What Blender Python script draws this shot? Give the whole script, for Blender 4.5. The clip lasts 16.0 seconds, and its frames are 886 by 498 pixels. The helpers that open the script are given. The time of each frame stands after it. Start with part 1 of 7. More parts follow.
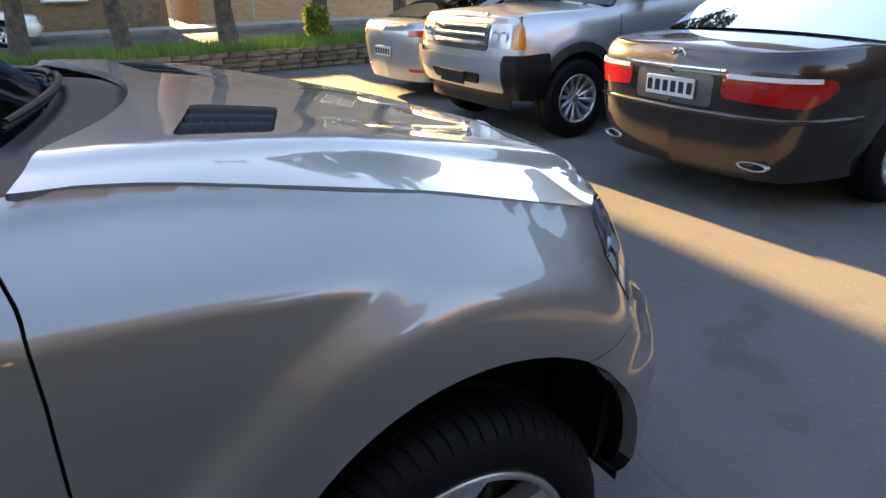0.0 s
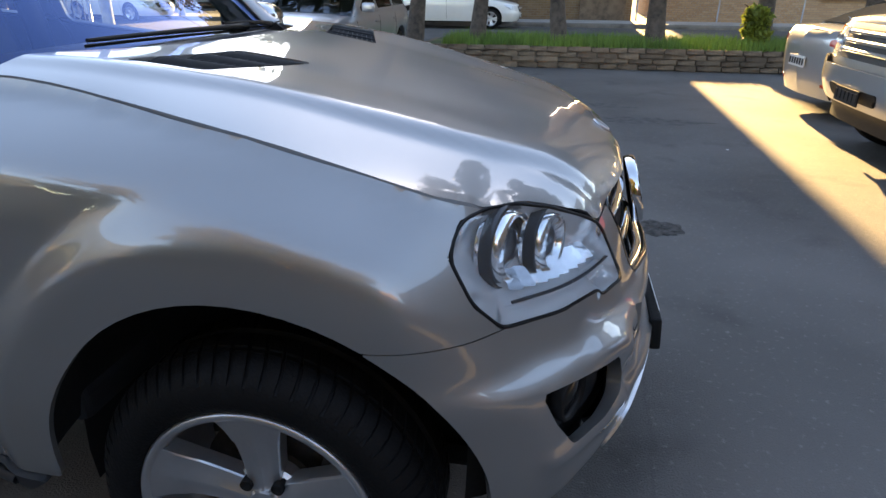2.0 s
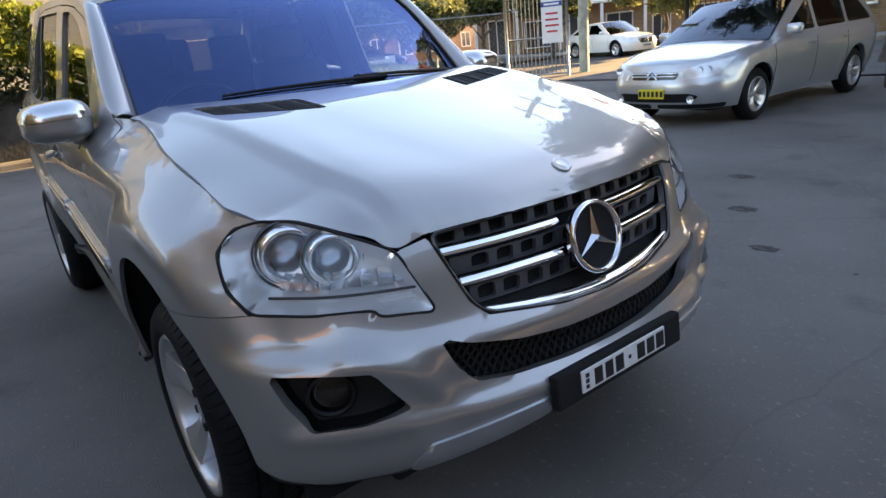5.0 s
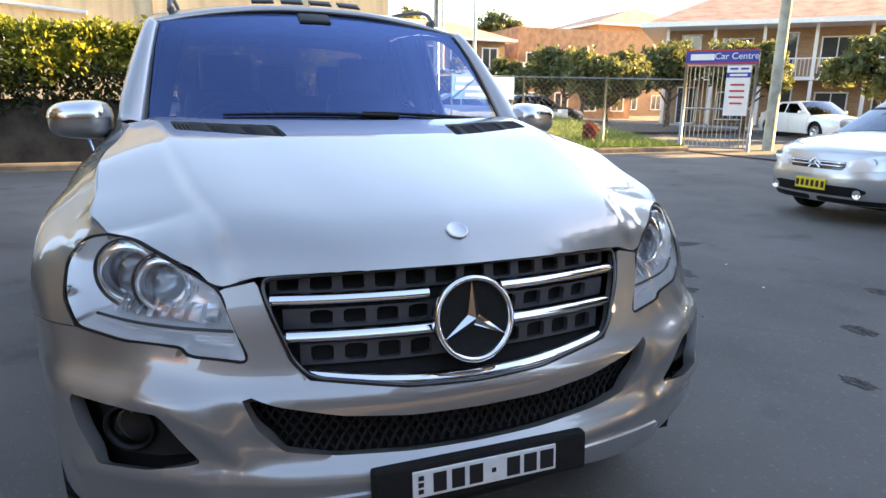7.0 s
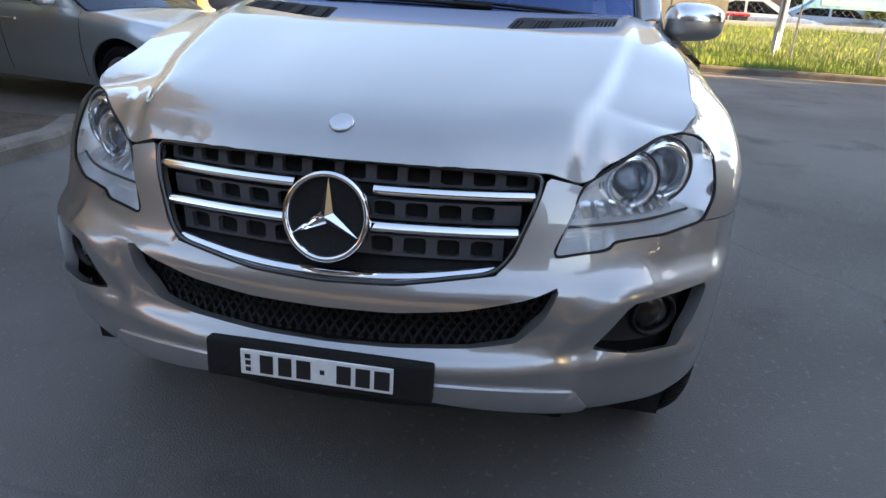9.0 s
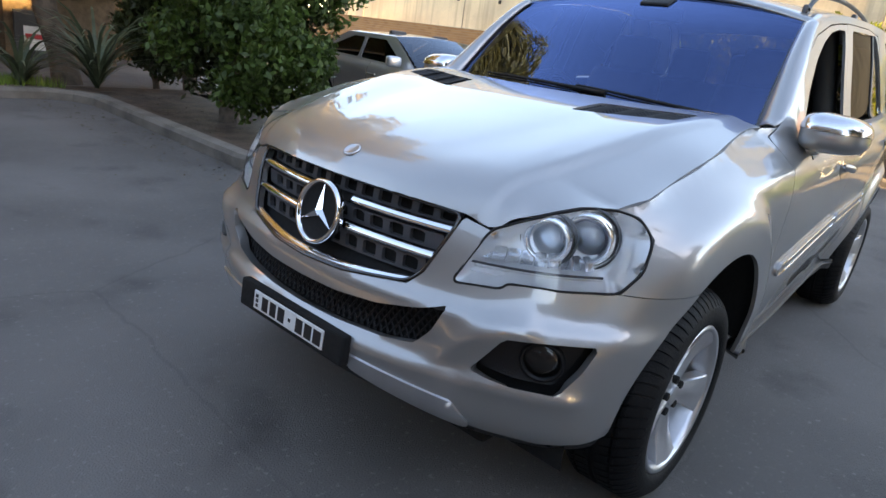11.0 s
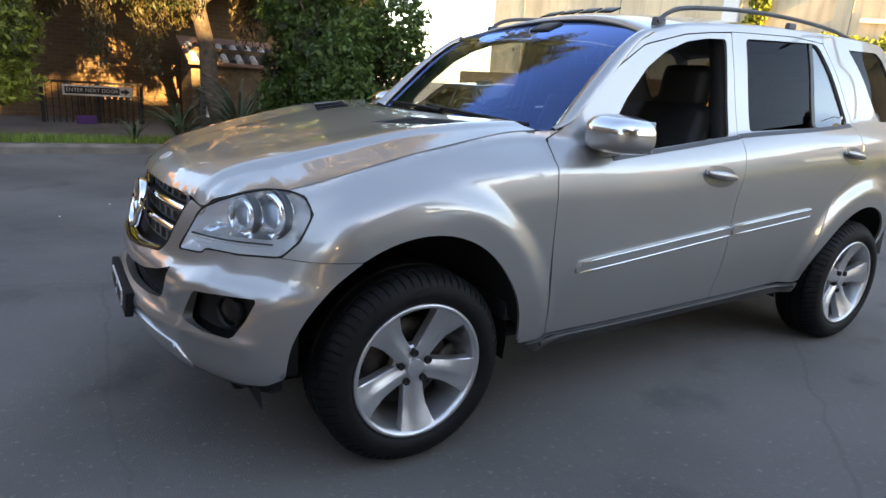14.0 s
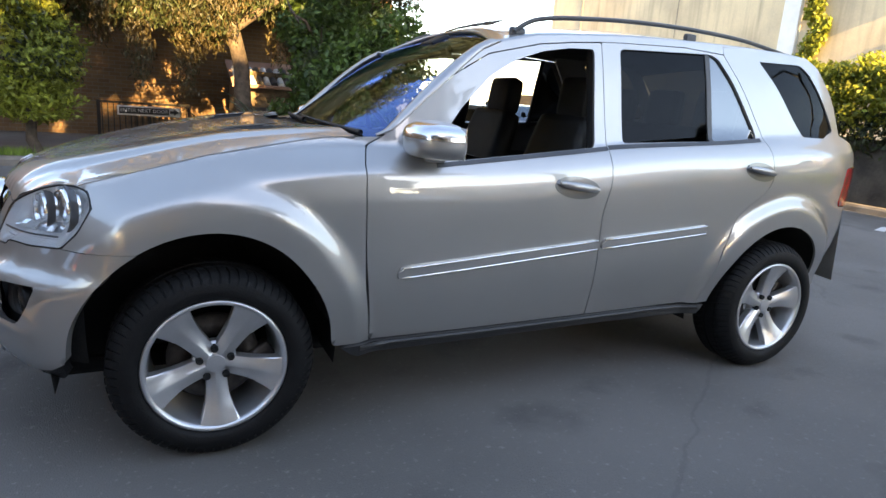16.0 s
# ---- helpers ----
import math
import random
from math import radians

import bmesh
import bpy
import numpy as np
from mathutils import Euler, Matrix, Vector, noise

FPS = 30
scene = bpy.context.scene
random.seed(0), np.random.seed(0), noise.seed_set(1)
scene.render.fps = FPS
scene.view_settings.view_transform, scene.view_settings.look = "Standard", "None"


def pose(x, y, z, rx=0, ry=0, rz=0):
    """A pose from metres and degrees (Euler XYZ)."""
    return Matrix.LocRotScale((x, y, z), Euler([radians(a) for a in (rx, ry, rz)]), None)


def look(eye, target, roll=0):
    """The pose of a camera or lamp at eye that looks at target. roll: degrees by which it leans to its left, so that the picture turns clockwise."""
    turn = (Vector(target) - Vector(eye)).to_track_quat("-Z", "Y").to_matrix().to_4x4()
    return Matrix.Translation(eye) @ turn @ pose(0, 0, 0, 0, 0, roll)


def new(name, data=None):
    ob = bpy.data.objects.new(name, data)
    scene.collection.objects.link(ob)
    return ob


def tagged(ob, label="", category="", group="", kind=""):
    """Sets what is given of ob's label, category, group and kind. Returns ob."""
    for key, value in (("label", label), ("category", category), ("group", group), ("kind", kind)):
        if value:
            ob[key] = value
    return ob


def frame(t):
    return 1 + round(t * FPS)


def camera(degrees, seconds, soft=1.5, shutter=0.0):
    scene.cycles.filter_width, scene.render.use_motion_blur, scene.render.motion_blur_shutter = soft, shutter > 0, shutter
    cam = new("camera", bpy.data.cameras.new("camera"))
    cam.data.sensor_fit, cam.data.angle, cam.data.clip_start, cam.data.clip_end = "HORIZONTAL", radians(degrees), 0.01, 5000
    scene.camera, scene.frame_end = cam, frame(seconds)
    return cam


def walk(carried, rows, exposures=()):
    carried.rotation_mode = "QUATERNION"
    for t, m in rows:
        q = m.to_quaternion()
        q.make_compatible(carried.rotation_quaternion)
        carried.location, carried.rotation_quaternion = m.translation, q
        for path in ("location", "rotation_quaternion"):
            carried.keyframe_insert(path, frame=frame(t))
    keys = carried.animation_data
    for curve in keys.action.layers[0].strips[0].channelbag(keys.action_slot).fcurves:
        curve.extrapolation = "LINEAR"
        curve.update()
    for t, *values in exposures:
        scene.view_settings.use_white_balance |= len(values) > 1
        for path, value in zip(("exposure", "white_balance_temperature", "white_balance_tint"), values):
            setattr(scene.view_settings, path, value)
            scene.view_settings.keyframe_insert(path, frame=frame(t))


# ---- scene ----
cam = camera(70.5, 16.0)
PATH = [
    (0, (-0.433, -1.636, 1.413), (0.479, -0.039, 0.627), -1.4),
    (0.5, (-0.189, -1.638, 1.372), (0.48, 0.057, 0.548), 1.8),
    (1, (0.063, -1.671, 1.358), (0.486, 0.121, 0.577), -1.9),
    (1.5, (0.301, -1.78, 1.363), (0.314, 0.003, 0.456), 0.3),
    (2, (0.525, -1.795, 1.353), (0.213, 0.02, 0.575), 0.5),
    (2.5, (0.768, -1.723, 1.359), (0.138, -0.003, 0.556), 3.2),
    (3, (1.003, -1.696, 1.355), (0.128, -0.077, 0.57), -2.6),
    (3.5, (1.242, -1.67, 1.366), (0.201, -0.157, 0.576), -1.2),
    (4, (1.437, -1.533, 1.353), (0.224, -0.109, 0.644), -2.6),
    (6.5, (2.073, -0.743, 1.319), (0.283, -0.081, 0.723), -4.6),
    (7, (1.979, -0.536, 1.291), (0.161, 0.156, 0.827), 0.6),
    (7.5, (1.885, -0.295, 1.263), (0.007, 0.216, 0.8), 2.8),
    (8, (1.92, -0.078, 1.234), (0.032, 0.18, 0.626), 4.5),
    (10.5, (1.972, 1.216, 1.335), (0.37, 0.207, 0.691), 4.8),
    (11, (1.895, 1.419, 1.333), (0.429, 0.209, 0.712), 7.9),
    (11.5, (1.834, 1.643, 1.334), (0.548, 0.226, 0.753), 4.9),
    (12, (1.749, 1.881, 1.35), (0.544, 0.391, 0.777), 4.1),
    (12.5, (1.568, 2.038, 1.328), (0.406, 0.497, 0.804), 4.4),
    (13, (1.374, 2.209, 1.365), (0.292, 0.589, 0.914), 3.3),
    (13.5, (1.209, 2.459, 1.349), (0.14, 0.815, 0.96), 3.1),
    (14, (1.042, 2.644, 1.351), (0.001, 1.016, 0.835), 4.1),
    (14.5, (0.82, 2.741, 1.321), (-0.242, 1.107, 0.872), 6.5),
    (15, (0.609, 2.845, 1.341), (-0.467, 1.214, 0.913), 3.8),
    (15.5, (0.395, 3.004, 1.364), (-0.49, 1.267, 0.914), 4.4),
    (16, (0.205, 3.14, 1.352), (-0.643, 1.387, 0.893), 4.2),
]
walk(cam, [(t, look(eye, target, roll)) for t, eye, target, roll in PATH], [(0, 2.42, 7200, 17), (1.5, 2.36, 7250, 17), (4, 2.2, 7550, 17), (5.5, 2.45, 7500, 18), (6.5, 2.68, 7650, 18), (7.2, 2.58, 7500, 17), (8.5, 2.45, 7450, 17), (10.5, 2.65, 7750, 17), (14, 2.6, 7700, 17), (16, 2.72, 7600, 17)])

# ---- world, sun, exposure ----
SUN_EL, SUN_AZ = radians(17.0), radians(2.0)      # low sun over the street, from +y
world = bpy.data.worlds.new("world")
scene.world = world
world.use_nodes = True
wn = world.node_tree
sky = wn.nodes.new("ShaderNodeTexSky")
sky.sky_type, sky.sun_disc = "NISHITA", False
sky.sun_elevation, sky.sun_rotation = SUN_EL, SUN_AZ
sky.air_density, sky.dust_density, sky.ozone_density = 1.0, 0.5, 1.0
wn.links.new(sky.outputs[0], wn.nodes["Background"].inputs[0])
wn.nodes["Background"].inputs[1].default_value = 0.15
sun_data = bpy.data.lights.new("sun", "SUN")
sun_data.energy, sun_data.angle, sun_data.color = 7.2, radians(0.55), (1.0, 0.70, 0.30)
sun = new("sun", sun_data)
SUN_WAY = Vector((math.sin(SUN_AZ) * math.cos(SUN_EL), math.cos(SUN_AZ) * math.cos(SUN_EL), math.sin(SUN_EL)))
sun.rotation_euler = SUN_WAY.to_track_quat("Z", "Y").to_euler()
sun.location = (4, 30, 20)

# ---- tools ----
def mat(name, color, rough=0.5, metal=0.0, var=0.12, scale=6.0, bump=0.0, bscale=80.0, coat=0.0, other=None, spec=0.5, island=0.0, each=0.0):
    """A procedural surface: a base colour that varies at two scales, grain in roughness and relief."""
    m = bpy.data.materials.new(name)
    m.use_nodes = True
    nt = m.node_tree
    L, N = nt.links.new, nt.nodes.new
    p = nt.nodes["Principled BSDF"]
    p.inputs["Metallic"].default_value = metal
    p.inputs["Specular IOR Level"].default_value = spec
    p.inputs["Coat Weight"].default_value = coat
    p.inputs["Coat Roughness"].default_value = 0.025
    p.inputs["Coat IOR"].default_value = 1.52
    co = N("ShaderNodeTexCoord")
    big, fine = N("ShaderNodeTexNoise"), N("ShaderNodeTexNoise")
    big.inputs["Scale"].default_value, big.inputs["Detail"].default_value = scale, 6
    fine.inputs["Scale"].default_value, fine.inputs["Detail"].default_value = bscale, 4
    L(co.outputs["Object"], big.inputs["Vector"])
    L(co.outputs["Object"], fine.inputs["Vector"])
    mix = N("ShaderNodeMix")
    mix.data_type = "RGBA"
    o = other or tuple(c * (1 - 2.2 * var) for c in color)
    c2 = tuple(min(1, c * (1 + var)) for c in color)
    mix.inputs[6].default_value, mix.inputs[7].default_value = (*o, 1), (*c2, 1)
    ramp = N("ShaderNodeValToRGB")
    ramp.color_ramp.elements[0].position, ramp.color_ramp.elements[1].position = 0.32, 0.62
    L(big.outputs[0], ramp.inputs[0])
    add = N("ShaderNodeMath")
    add.operation = "MULTIPLY_ADD"
    L(fine.outputs[0], add.inputs[0])
    add.inputs[1].default_value = 0.5
    half = N("ShaderNodeMath")
    half.operation = "MULTIPLY_ADD"
    L(ramp.outputs[0], half.inputs[0])
    half.inputs[1].default_value, half.inputs[2].default_value = 0.6, -0.05
    L(half.outputs[0], add.inputs[2])
    L(add.outputs[0], mix.inputs[0])
    col = mix.outputs[2]
    if island or each:
        src = N("ShaderNodeNewGeometry").outputs["Random Per Island"] if island else N("ShaderNodeObjectInfo").outputs["Random"]
        hsv = N("ShaderNodeHueSaturation")
        rng = N("ShaderNodeMapRange")
        rng.inputs["To Min"].default_value, rng.inputs["To Max"].default_value = 1 - (island or each), 1 + (island or each)
        L(src, rng.inputs["Value"])
        L(rng.outputs[0], hsv.inputs["Value"])
        L(col, hsv.inputs["Color"])
        col = hsv.outputs[0]
    L(col, p.inputs["Base Color"])
    rr = N("ShaderNodeMapRange")
    rr.inputs["To Min"].default_value, rr.inputs["To Max"].default_value = rough * 0.82, min(1, rough * 1.18)
    L(fine.outputs[0], rr.inputs["Value"])
    L(rr.outputs[0], p.inputs["Roughness"])
    if bump:
        b = N("ShaderNodeBump")
        b.inputs["Strength"].default_value, b.inputs["Distance"].default_value = min(1.0, bump), 0.01
        L(fine.outputs[0], b.inputs["Height"])
        L(b.outputs[0], p.inputs["Normal"])
    return m


def paint(name, color, metal=0.65, rough=0.32, coat=1.0, gloss=1.52):
    """Car paint: a metallic base with fine flakes below a clear coat."""
    m = mat(name, color, rough, metal, var=0.03, scale=2.0, bscale=900.0, coat=coat)
    p = next(n for n in m.node_tree.nodes if n.type == "BSDF_PRINCIPLED")
    p.inputs["Coat IOR"].default_value = gloss
    p.inputs["Coat Roughness"].default_value = 0.015
    return m


def glass(name, tint, gloss=(1, 1, 1), ior=1.5, rough=0.0, clear=1.0):
    """A thin pane: tinted and clear straight through, mirror-like by Fresnel."""
    m = bpy.data.materials.new(name)
    m.use_nodes = True
    nt = m.node_tree
    for n in list(nt.nodes):
        nt.nodes.remove(n)
    L, N = nt.links.new, nt.nodes.new
    out, mix, tr, gl, fr = N("ShaderNodeOutputMaterial"), N("ShaderNodeMixShader"), N("ShaderNodeBsdfTransparent"), N("ShaderNodeBsdfGlossy"), N("ShaderNodeFresnel")
    tr.inputs[0].default_value = (*tint, 1)
    gl.inputs["Color"].default_value = (*gloss, 1)
    gl.inputs["Roughness"].default_value = rough
    fr.inputs["IOR"].default_value = ior
    L(fr.outputs[0], mix.inputs[0])
    L(tr.outputs[0], mix.inputs[1])
    L(gl.outputs[0], mix.inputs[2])
    L(mix.outputs[0], out.inputs[0])
    return m


def part(name, bm, material, parent=None, label="", smooth=False):
    """Links a bmesh as one mesh object below a thing or a part."""
    me = bpy.data.meshes.new(name)
    bm.to_mesh(me)
    bm.free()
    return link_mesh(name, me, material, parent, label, smooth)


def link_mesh(name, me, material=None, parent=None, label="", smooth=False):
    if material and not me.materials:
        me.materials.append(material)
    if smooth:
        me.polygons.foreach_set("use_smooth", [True] * len(me.polygons))
    ob = new(name, me)
    if parent:
        ob.parent = parent
    if label:
        ob["label"] = label
    return ob


def thing(name, label, category, m=None, group="", kind=""):
    ob = new(name)
    ob.empty_display_size = 0.2
    if m:
        ob.matrix_basis = m
    return tagged(ob, label, category, group, kind)


def add_box(bm, size, at=(0, 0, 0), rot=(0, 0, 0), bevel=0.0, taper=1.0):
    r = bmesh.ops.create_cube(bm, size=1.0)
    vs = r["verts"]
    for v in vs:
        k = taper if v.co.z > 0 else 1.0
        v.co = Vector((v.co.x * size[0] * k, v.co.y * size[1] * k, v.co.z * size[2]))
    if bevel:
        es = list({e for v in vs for e in v.link_edges})
        rr = bmesh.ops.bevel(bm, geom=es, offset=bevel, segments=2, affect="EDGES", profile=0.6)
        vs = list({v for v in vs if v.is_valid} | set(rr["verts"]))
    m = Matrix.Translation(at) @ Euler([radians(a) for a in rot]).to_matrix().to_4x4()
    bmesh.ops.transform(bm, matrix=m, verts=vs)
    return vs


def box(size, at=(0, 0, 0), rot=(0, 0, 0), bevel=0.0, taper=1.0):
    bm = bmesh.new()
    add_box(bm, size, at, rot, bevel, taper)
    return bm


def add_tube(bm, pts, radii, seg=10, cap=True):
    """A round tube through points, with a radius at each."""
    rings = []
    pts = [Vector(p) for p in pts]
    up = Vector((0.013, 0.027, 1))
    for i, p in enumerate(pts):
        d = (pts[min(i + 1, len(pts) - 1)] - pts[max(i - 1, 0)]).normalized()
        a = d.cross(up if abs(d.z) < 0.9 else Vector((1, 0.02, 0))).normalized()
        b = d.cross(a)
        r = radii[i] if hasattr(radii, "__len__") else radii
        rings.append([bm.verts.new(p + (a * math.cos(2 * math.pi * k / seg) + b * math.sin(2 * math.pi * k / seg)) * r) for k in range(seg)])
    for r0, r1 in zip(rings, rings[1:]):
        for k in range(seg):
            bm.faces.new((r0[k], r0[(k + 1) % seg], r1[(k + 1) % seg], r1[k]))
    if cap:
        bm.faces.new(rings[0])
        bm.faces.new(list(reversed(rings[-1])))
    return bm


def tube(pts, radii, seg=10):
    return add_tube(bmesh.new(), pts, radii, seg)


def add_lathe(bm, prof, seg=48, axis="y", at=(0, 0, 0)):
    """Turns a profile of (radius, along) round an axis."""
    rings = []
    for r, h in prof:
        ring = []
        for k in range(seg):
            a = 2 * math.pi * k / seg
            c, s = r * math.cos(a), r * math.sin(a)
            co = {"y": (c, h, s), "x": (h, c, s), "z": (c, s, h)}[axis]
            ring.append(bm.verts.new(Vector(co) + Vector(at)))
        rings.append(ring)
    for r0, r1 in zip(rings, rings[1:]):
        for k in range(seg):
            bm.faces.new((r0[k], r0[(k + 1) % seg], r1[(k + 1) % seg], r1[k]))
    return rings


def lathe(prof, seg=48, axis="y", at=(0, 0, 0)):
    bm = bmesh.new()
    add_lathe(bm, prof, seg, axis, at)
    bmesh.ops.recalc_face_normals(bm, faces=bm.faces)
    return bm


def pchip(xs, ys):
    """A smooth curve through points that does not overshoot."""
    xs, ys = np.array(xs, float), np.array(ys, float)
    order = np.argsort(xs)
    xs, ys = xs[order], ys[order]
    keep = np.r_[True, np.diff(xs) > 0.004]
    xs, ys = xs[keep], ys[keep]
    h, d = np.diff(xs), np.diff(ys) / np.diff(xs)
    m = np.r_[d[0], np.where(d[:-1] * d[1:] > 0, 2 * d[:-1] * d[1:] / (d[:-1] + d[1:] + 1e-12), 0), d[-1]]

    def f(x):
        x = np.clip(np.asarray(x, float), xs[0], xs[-1])
        i = np.clip(np.searchsorted(xs, x) - 1, 0, len(h) - 1)
        t = (x - xs[i]) / h[i]
        return (ys[i] * (1 + 2 * t) * (1 - t) ** 2 + m[i] * h[i] * t * (1 - t) ** 2 + ys[i + 1] * t * t * (3 - 2 * t) + m[i + 1] * h[i] * t * t * (t - 1))
    return f


def smooth(a, b, x):
    t = np.clip((np.asarray(x, float) - a) / (b - a), 0, 1)
    return t * t * (3 - 2 * t)


def spline(pts, n=12, closed=False):
    """Catmull-Rom through points."""
    P = [np.array(p, float) for p in pts]
    out, m = [], len(P)
    for i in range(m if closed else m - 1):
        a, b, c, d = (P[(i + k) % m] if closed else P[min(max(i + k, 0), m - 1)] for k in (-1, 0, 1, 2))
        for t in np.arange(n) / n:
            out.append(0.5 * (2 * b + (c - a) * t + (2 * a - 5 * b + 4 * c - d) * t * t + (3 * b - a - 3 * c + d) * t ** 3))
    if not closed:
        out.append(P[-1])
    return np.array(out)


def rounded(pts, r, n=5):
    """A closed outline with its corners rounded."""
    out, m = [], len(pts)
    for i in range(m):
        a, b, c = (np.array(pts[(i + k) % m], float) for k in (-1, 0, 1))
        da, dc = np.linalg.norm(a - b), np.linalg.norm(c - b)
        p, q = b + (a - b) / da * min(r, da * 0.45), b + (c - b) / dc * min(r, dc * 0.45)
        for t in np.linspace(0, 1, n):
            out.append((1 - t) ** 2 * p + 2 * t * (1 - t) * b + t * t * q)
    return np.array(out)


def poly_sd(poly, pts):
    """Signed distance to a closed outline, negative inside."""
    P = np.asarray(poly, float)
    Q = np.roll(P, -1, 0)
    best, odd = np.full(len(pts), 1e9), np.zeros(len(pts), bool)
    for a, b in zip(P, Q):
        e, w = b - a, pts - a
        t = np.clip((w @ e) / max(e @ e, 1e-12), 0, 1)
        best = np.minimum(best, ((w - t[:, None] * e) ** 2).sum(1))
        odd ^= ((a[1] > pts[:, 1]) != (b[1] > pts[:, 1])) & (pts[:, 0] < (b[0] - a[0]) * (pts[:, 1] - a[1]) / (b[1] - a[1] + 1e-15) + a[0])
    return np.where(odd, -1, 1) * np.sqrt(best)


def panel(outline, lift, step=0.02, holes=(), thick=0.012, gap=0.0, mirror=False):
    """A sheet with a clean outline, laid on a curved surface, with its edges turned inwards. mirror: for the other side of a car."""
    lo, hi = np.min(outline, 0) - step, np.max(outline, 0) + step
    nu, nv = (int(math.ceil(v)) + 1 for v in (hi - lo) / step)
    U, V = np.meshgrid(lo[0] + step * np.arange(nu), lo[1] + step * np.arange(nv), indexing="ij")
    pts = np.stack([U.ravel(), V.ravel()], 1)

    def sd(p):
        d = poly_sd(outline, p)
        for h in holes:
            d = np.maximum(d, -poly_sd(h, p))
        return d + gap
    d0 = sd(pts)
    near = np.abs(d0) < 0.6 * step
    for _ in range(3):
        p = pts[near]
        d = sd(p)
        e = 1e-4
        g = np.stack([(sd(p + [e, 0]) - sd(p - [e, 0])), (sd(p + [0, e]) - sd(p - [0, e]))], 1) / (2 * e)
        g /= np.maximum(np.linalg.norm(g, axis=1, keepdims=True), 0.5)
        pts[near] = p - d[:, None] * g
    ok = d0 < 0.6 * step
    idx = np.arange(nu * nv).reshape(nu, nv)
    quads = np.stack([idx[:-1, :-1], idx[1:, :-1], idx[1:, 1:], idx[:-1, 1:]], -1).reshape(-1, 4)
    count = ok[quads].sum(1)
    faces = [tuple(q) for q in quads[count == 4]]
    for q in quads[count == 3]:
        faces.append(tuple(i for i in q if ok[i]))
    if faces:
        mid = np.array([pts[list(f)].mean(0) for f in faces])
        keep = sd(mid) < 0.12 * step
        faces = [f for f, k in zip(faces, keep) if k]
    X = np.array(lift(pts[:, 0], pts[:, 1]))
    e = 2e-3
    du = np.array(lift(pts[:, 0] + e, pts[:, 1])) - np.array(lift(pts[:, 0] - e, pts[:, 1]))
    dv = np.array(lift(pts[:, 0], pts[:, 1] + e)) - np.array(lift(pts[:, 0], pts[:, 1] - e))
    nor = np.cross(du.T, dv.T)
    nor /= np.maximum(np.linalg.norm(nor, axis=1, keepdims=True), 1e-12)
    X = X.T.copy()
    # slivers at the snapped edge are left out
    area = [abs(0.5 * sum(pts[f[i]][0] * pts[f[i - 1]][1] - pts[f[i]][1] * pts[f[i - 1]][0] for i in range(len(f)))) for f in faces]
    faces = [f for f, a in zip(faces, area) if a > 0.02 * step * step]
    if mirror:
        X *= [1, -1, 1]
        nor = nor * [1, -1, 1]
        faces = [f[::-1] for f in faces]
    used = sorted({i for f in faces for i in f})
    bm = bmesh.new()
    vs = {i: bm.verts.new(X[i]) for i in used}
    back = {v: i for i, v in vs.items()}
    for f in faces:
        try:
            bm.faces.new([vs[i] for i in f])
        except ValueError:
            pass
    if thick:
        edge = [q for q in bm.edges if q.is_boundary]
        under = {}
        for q in edge:
            for v in q.verts:
                if v not in under:
                    i = back[v]
                    under[v] = bm.verts.new(X[i] - nor[i] * thick)
        for q in edge:
            f = q.link_faces[0]
            a, b = q.verts
            vl = list(f.verts)
            if vl[(vl.index(a) + 1) % len(vl)] != b:
                a, b = b, a
            bm.faces.new((b, a, under[a], under[b]))
            q.smooth = False
    for f in bm.faces:
        f.smooth = True
    return bm


def surface(f, nu, nv, closed_u=False):
    """A grid over f(u, v), u and v from 0 to 1."""
    bm = bmesh.new()
    vs = [[bm.verts.new(f(i / nu, j / nv)) for j in range(nv + 1)] for i in range(nu if closed_u else nu + 1)]
    n = len(vs)
    for i in range(nu):
        for j in range(nv):
            bm.faces.new((vs[i][j], vs[(i + 1) % n][j], vs[(i + 1) % n][j + 1], vs[i][j + 1]))
    return bm


def slab(bm, thick):
    """Gives an open sheet a thickness, inwards."""
    bm.normal_update()
    bmesh.ops.solidify(bm, geom=list(bm.faces), thickness=thick)
    return bm


def add_quads(name, C, A, B, material, parent=None, label="", bend=0.0):
    """Many small leaves: centres and two half-axes each, as rows of numpy arrays."""
    n = len(C)
    V = np.stack([C - A, C - B * 0.9 + A * 0.1, C + A, C + B * 0.9 + A * 0.1], 1).reshape(-1, 3)
    me = bpy.data.meshes.new(name)
    F = np.arange(4 * n).reshape(n, 4)
    me.vertices.add(4 * n)
    me.vertices.foreach_set("co", V.ravel().astype(np.float32))
    me.loops.add(4 * n)
    me.loops.foreach_set("vertex_index", F.ravel().astype(np.int32))
    me.polygons.add(n)
    me.polygons.foreach_set("loop_start", (4 * np.arange(n)).astype(np.int32))
    me.polygons.foreach_set("loop_total", np.full(n, 4, np.int32))
    me.update(calc_edges=True)
    return link_mesh(name, me, material, parent, label)


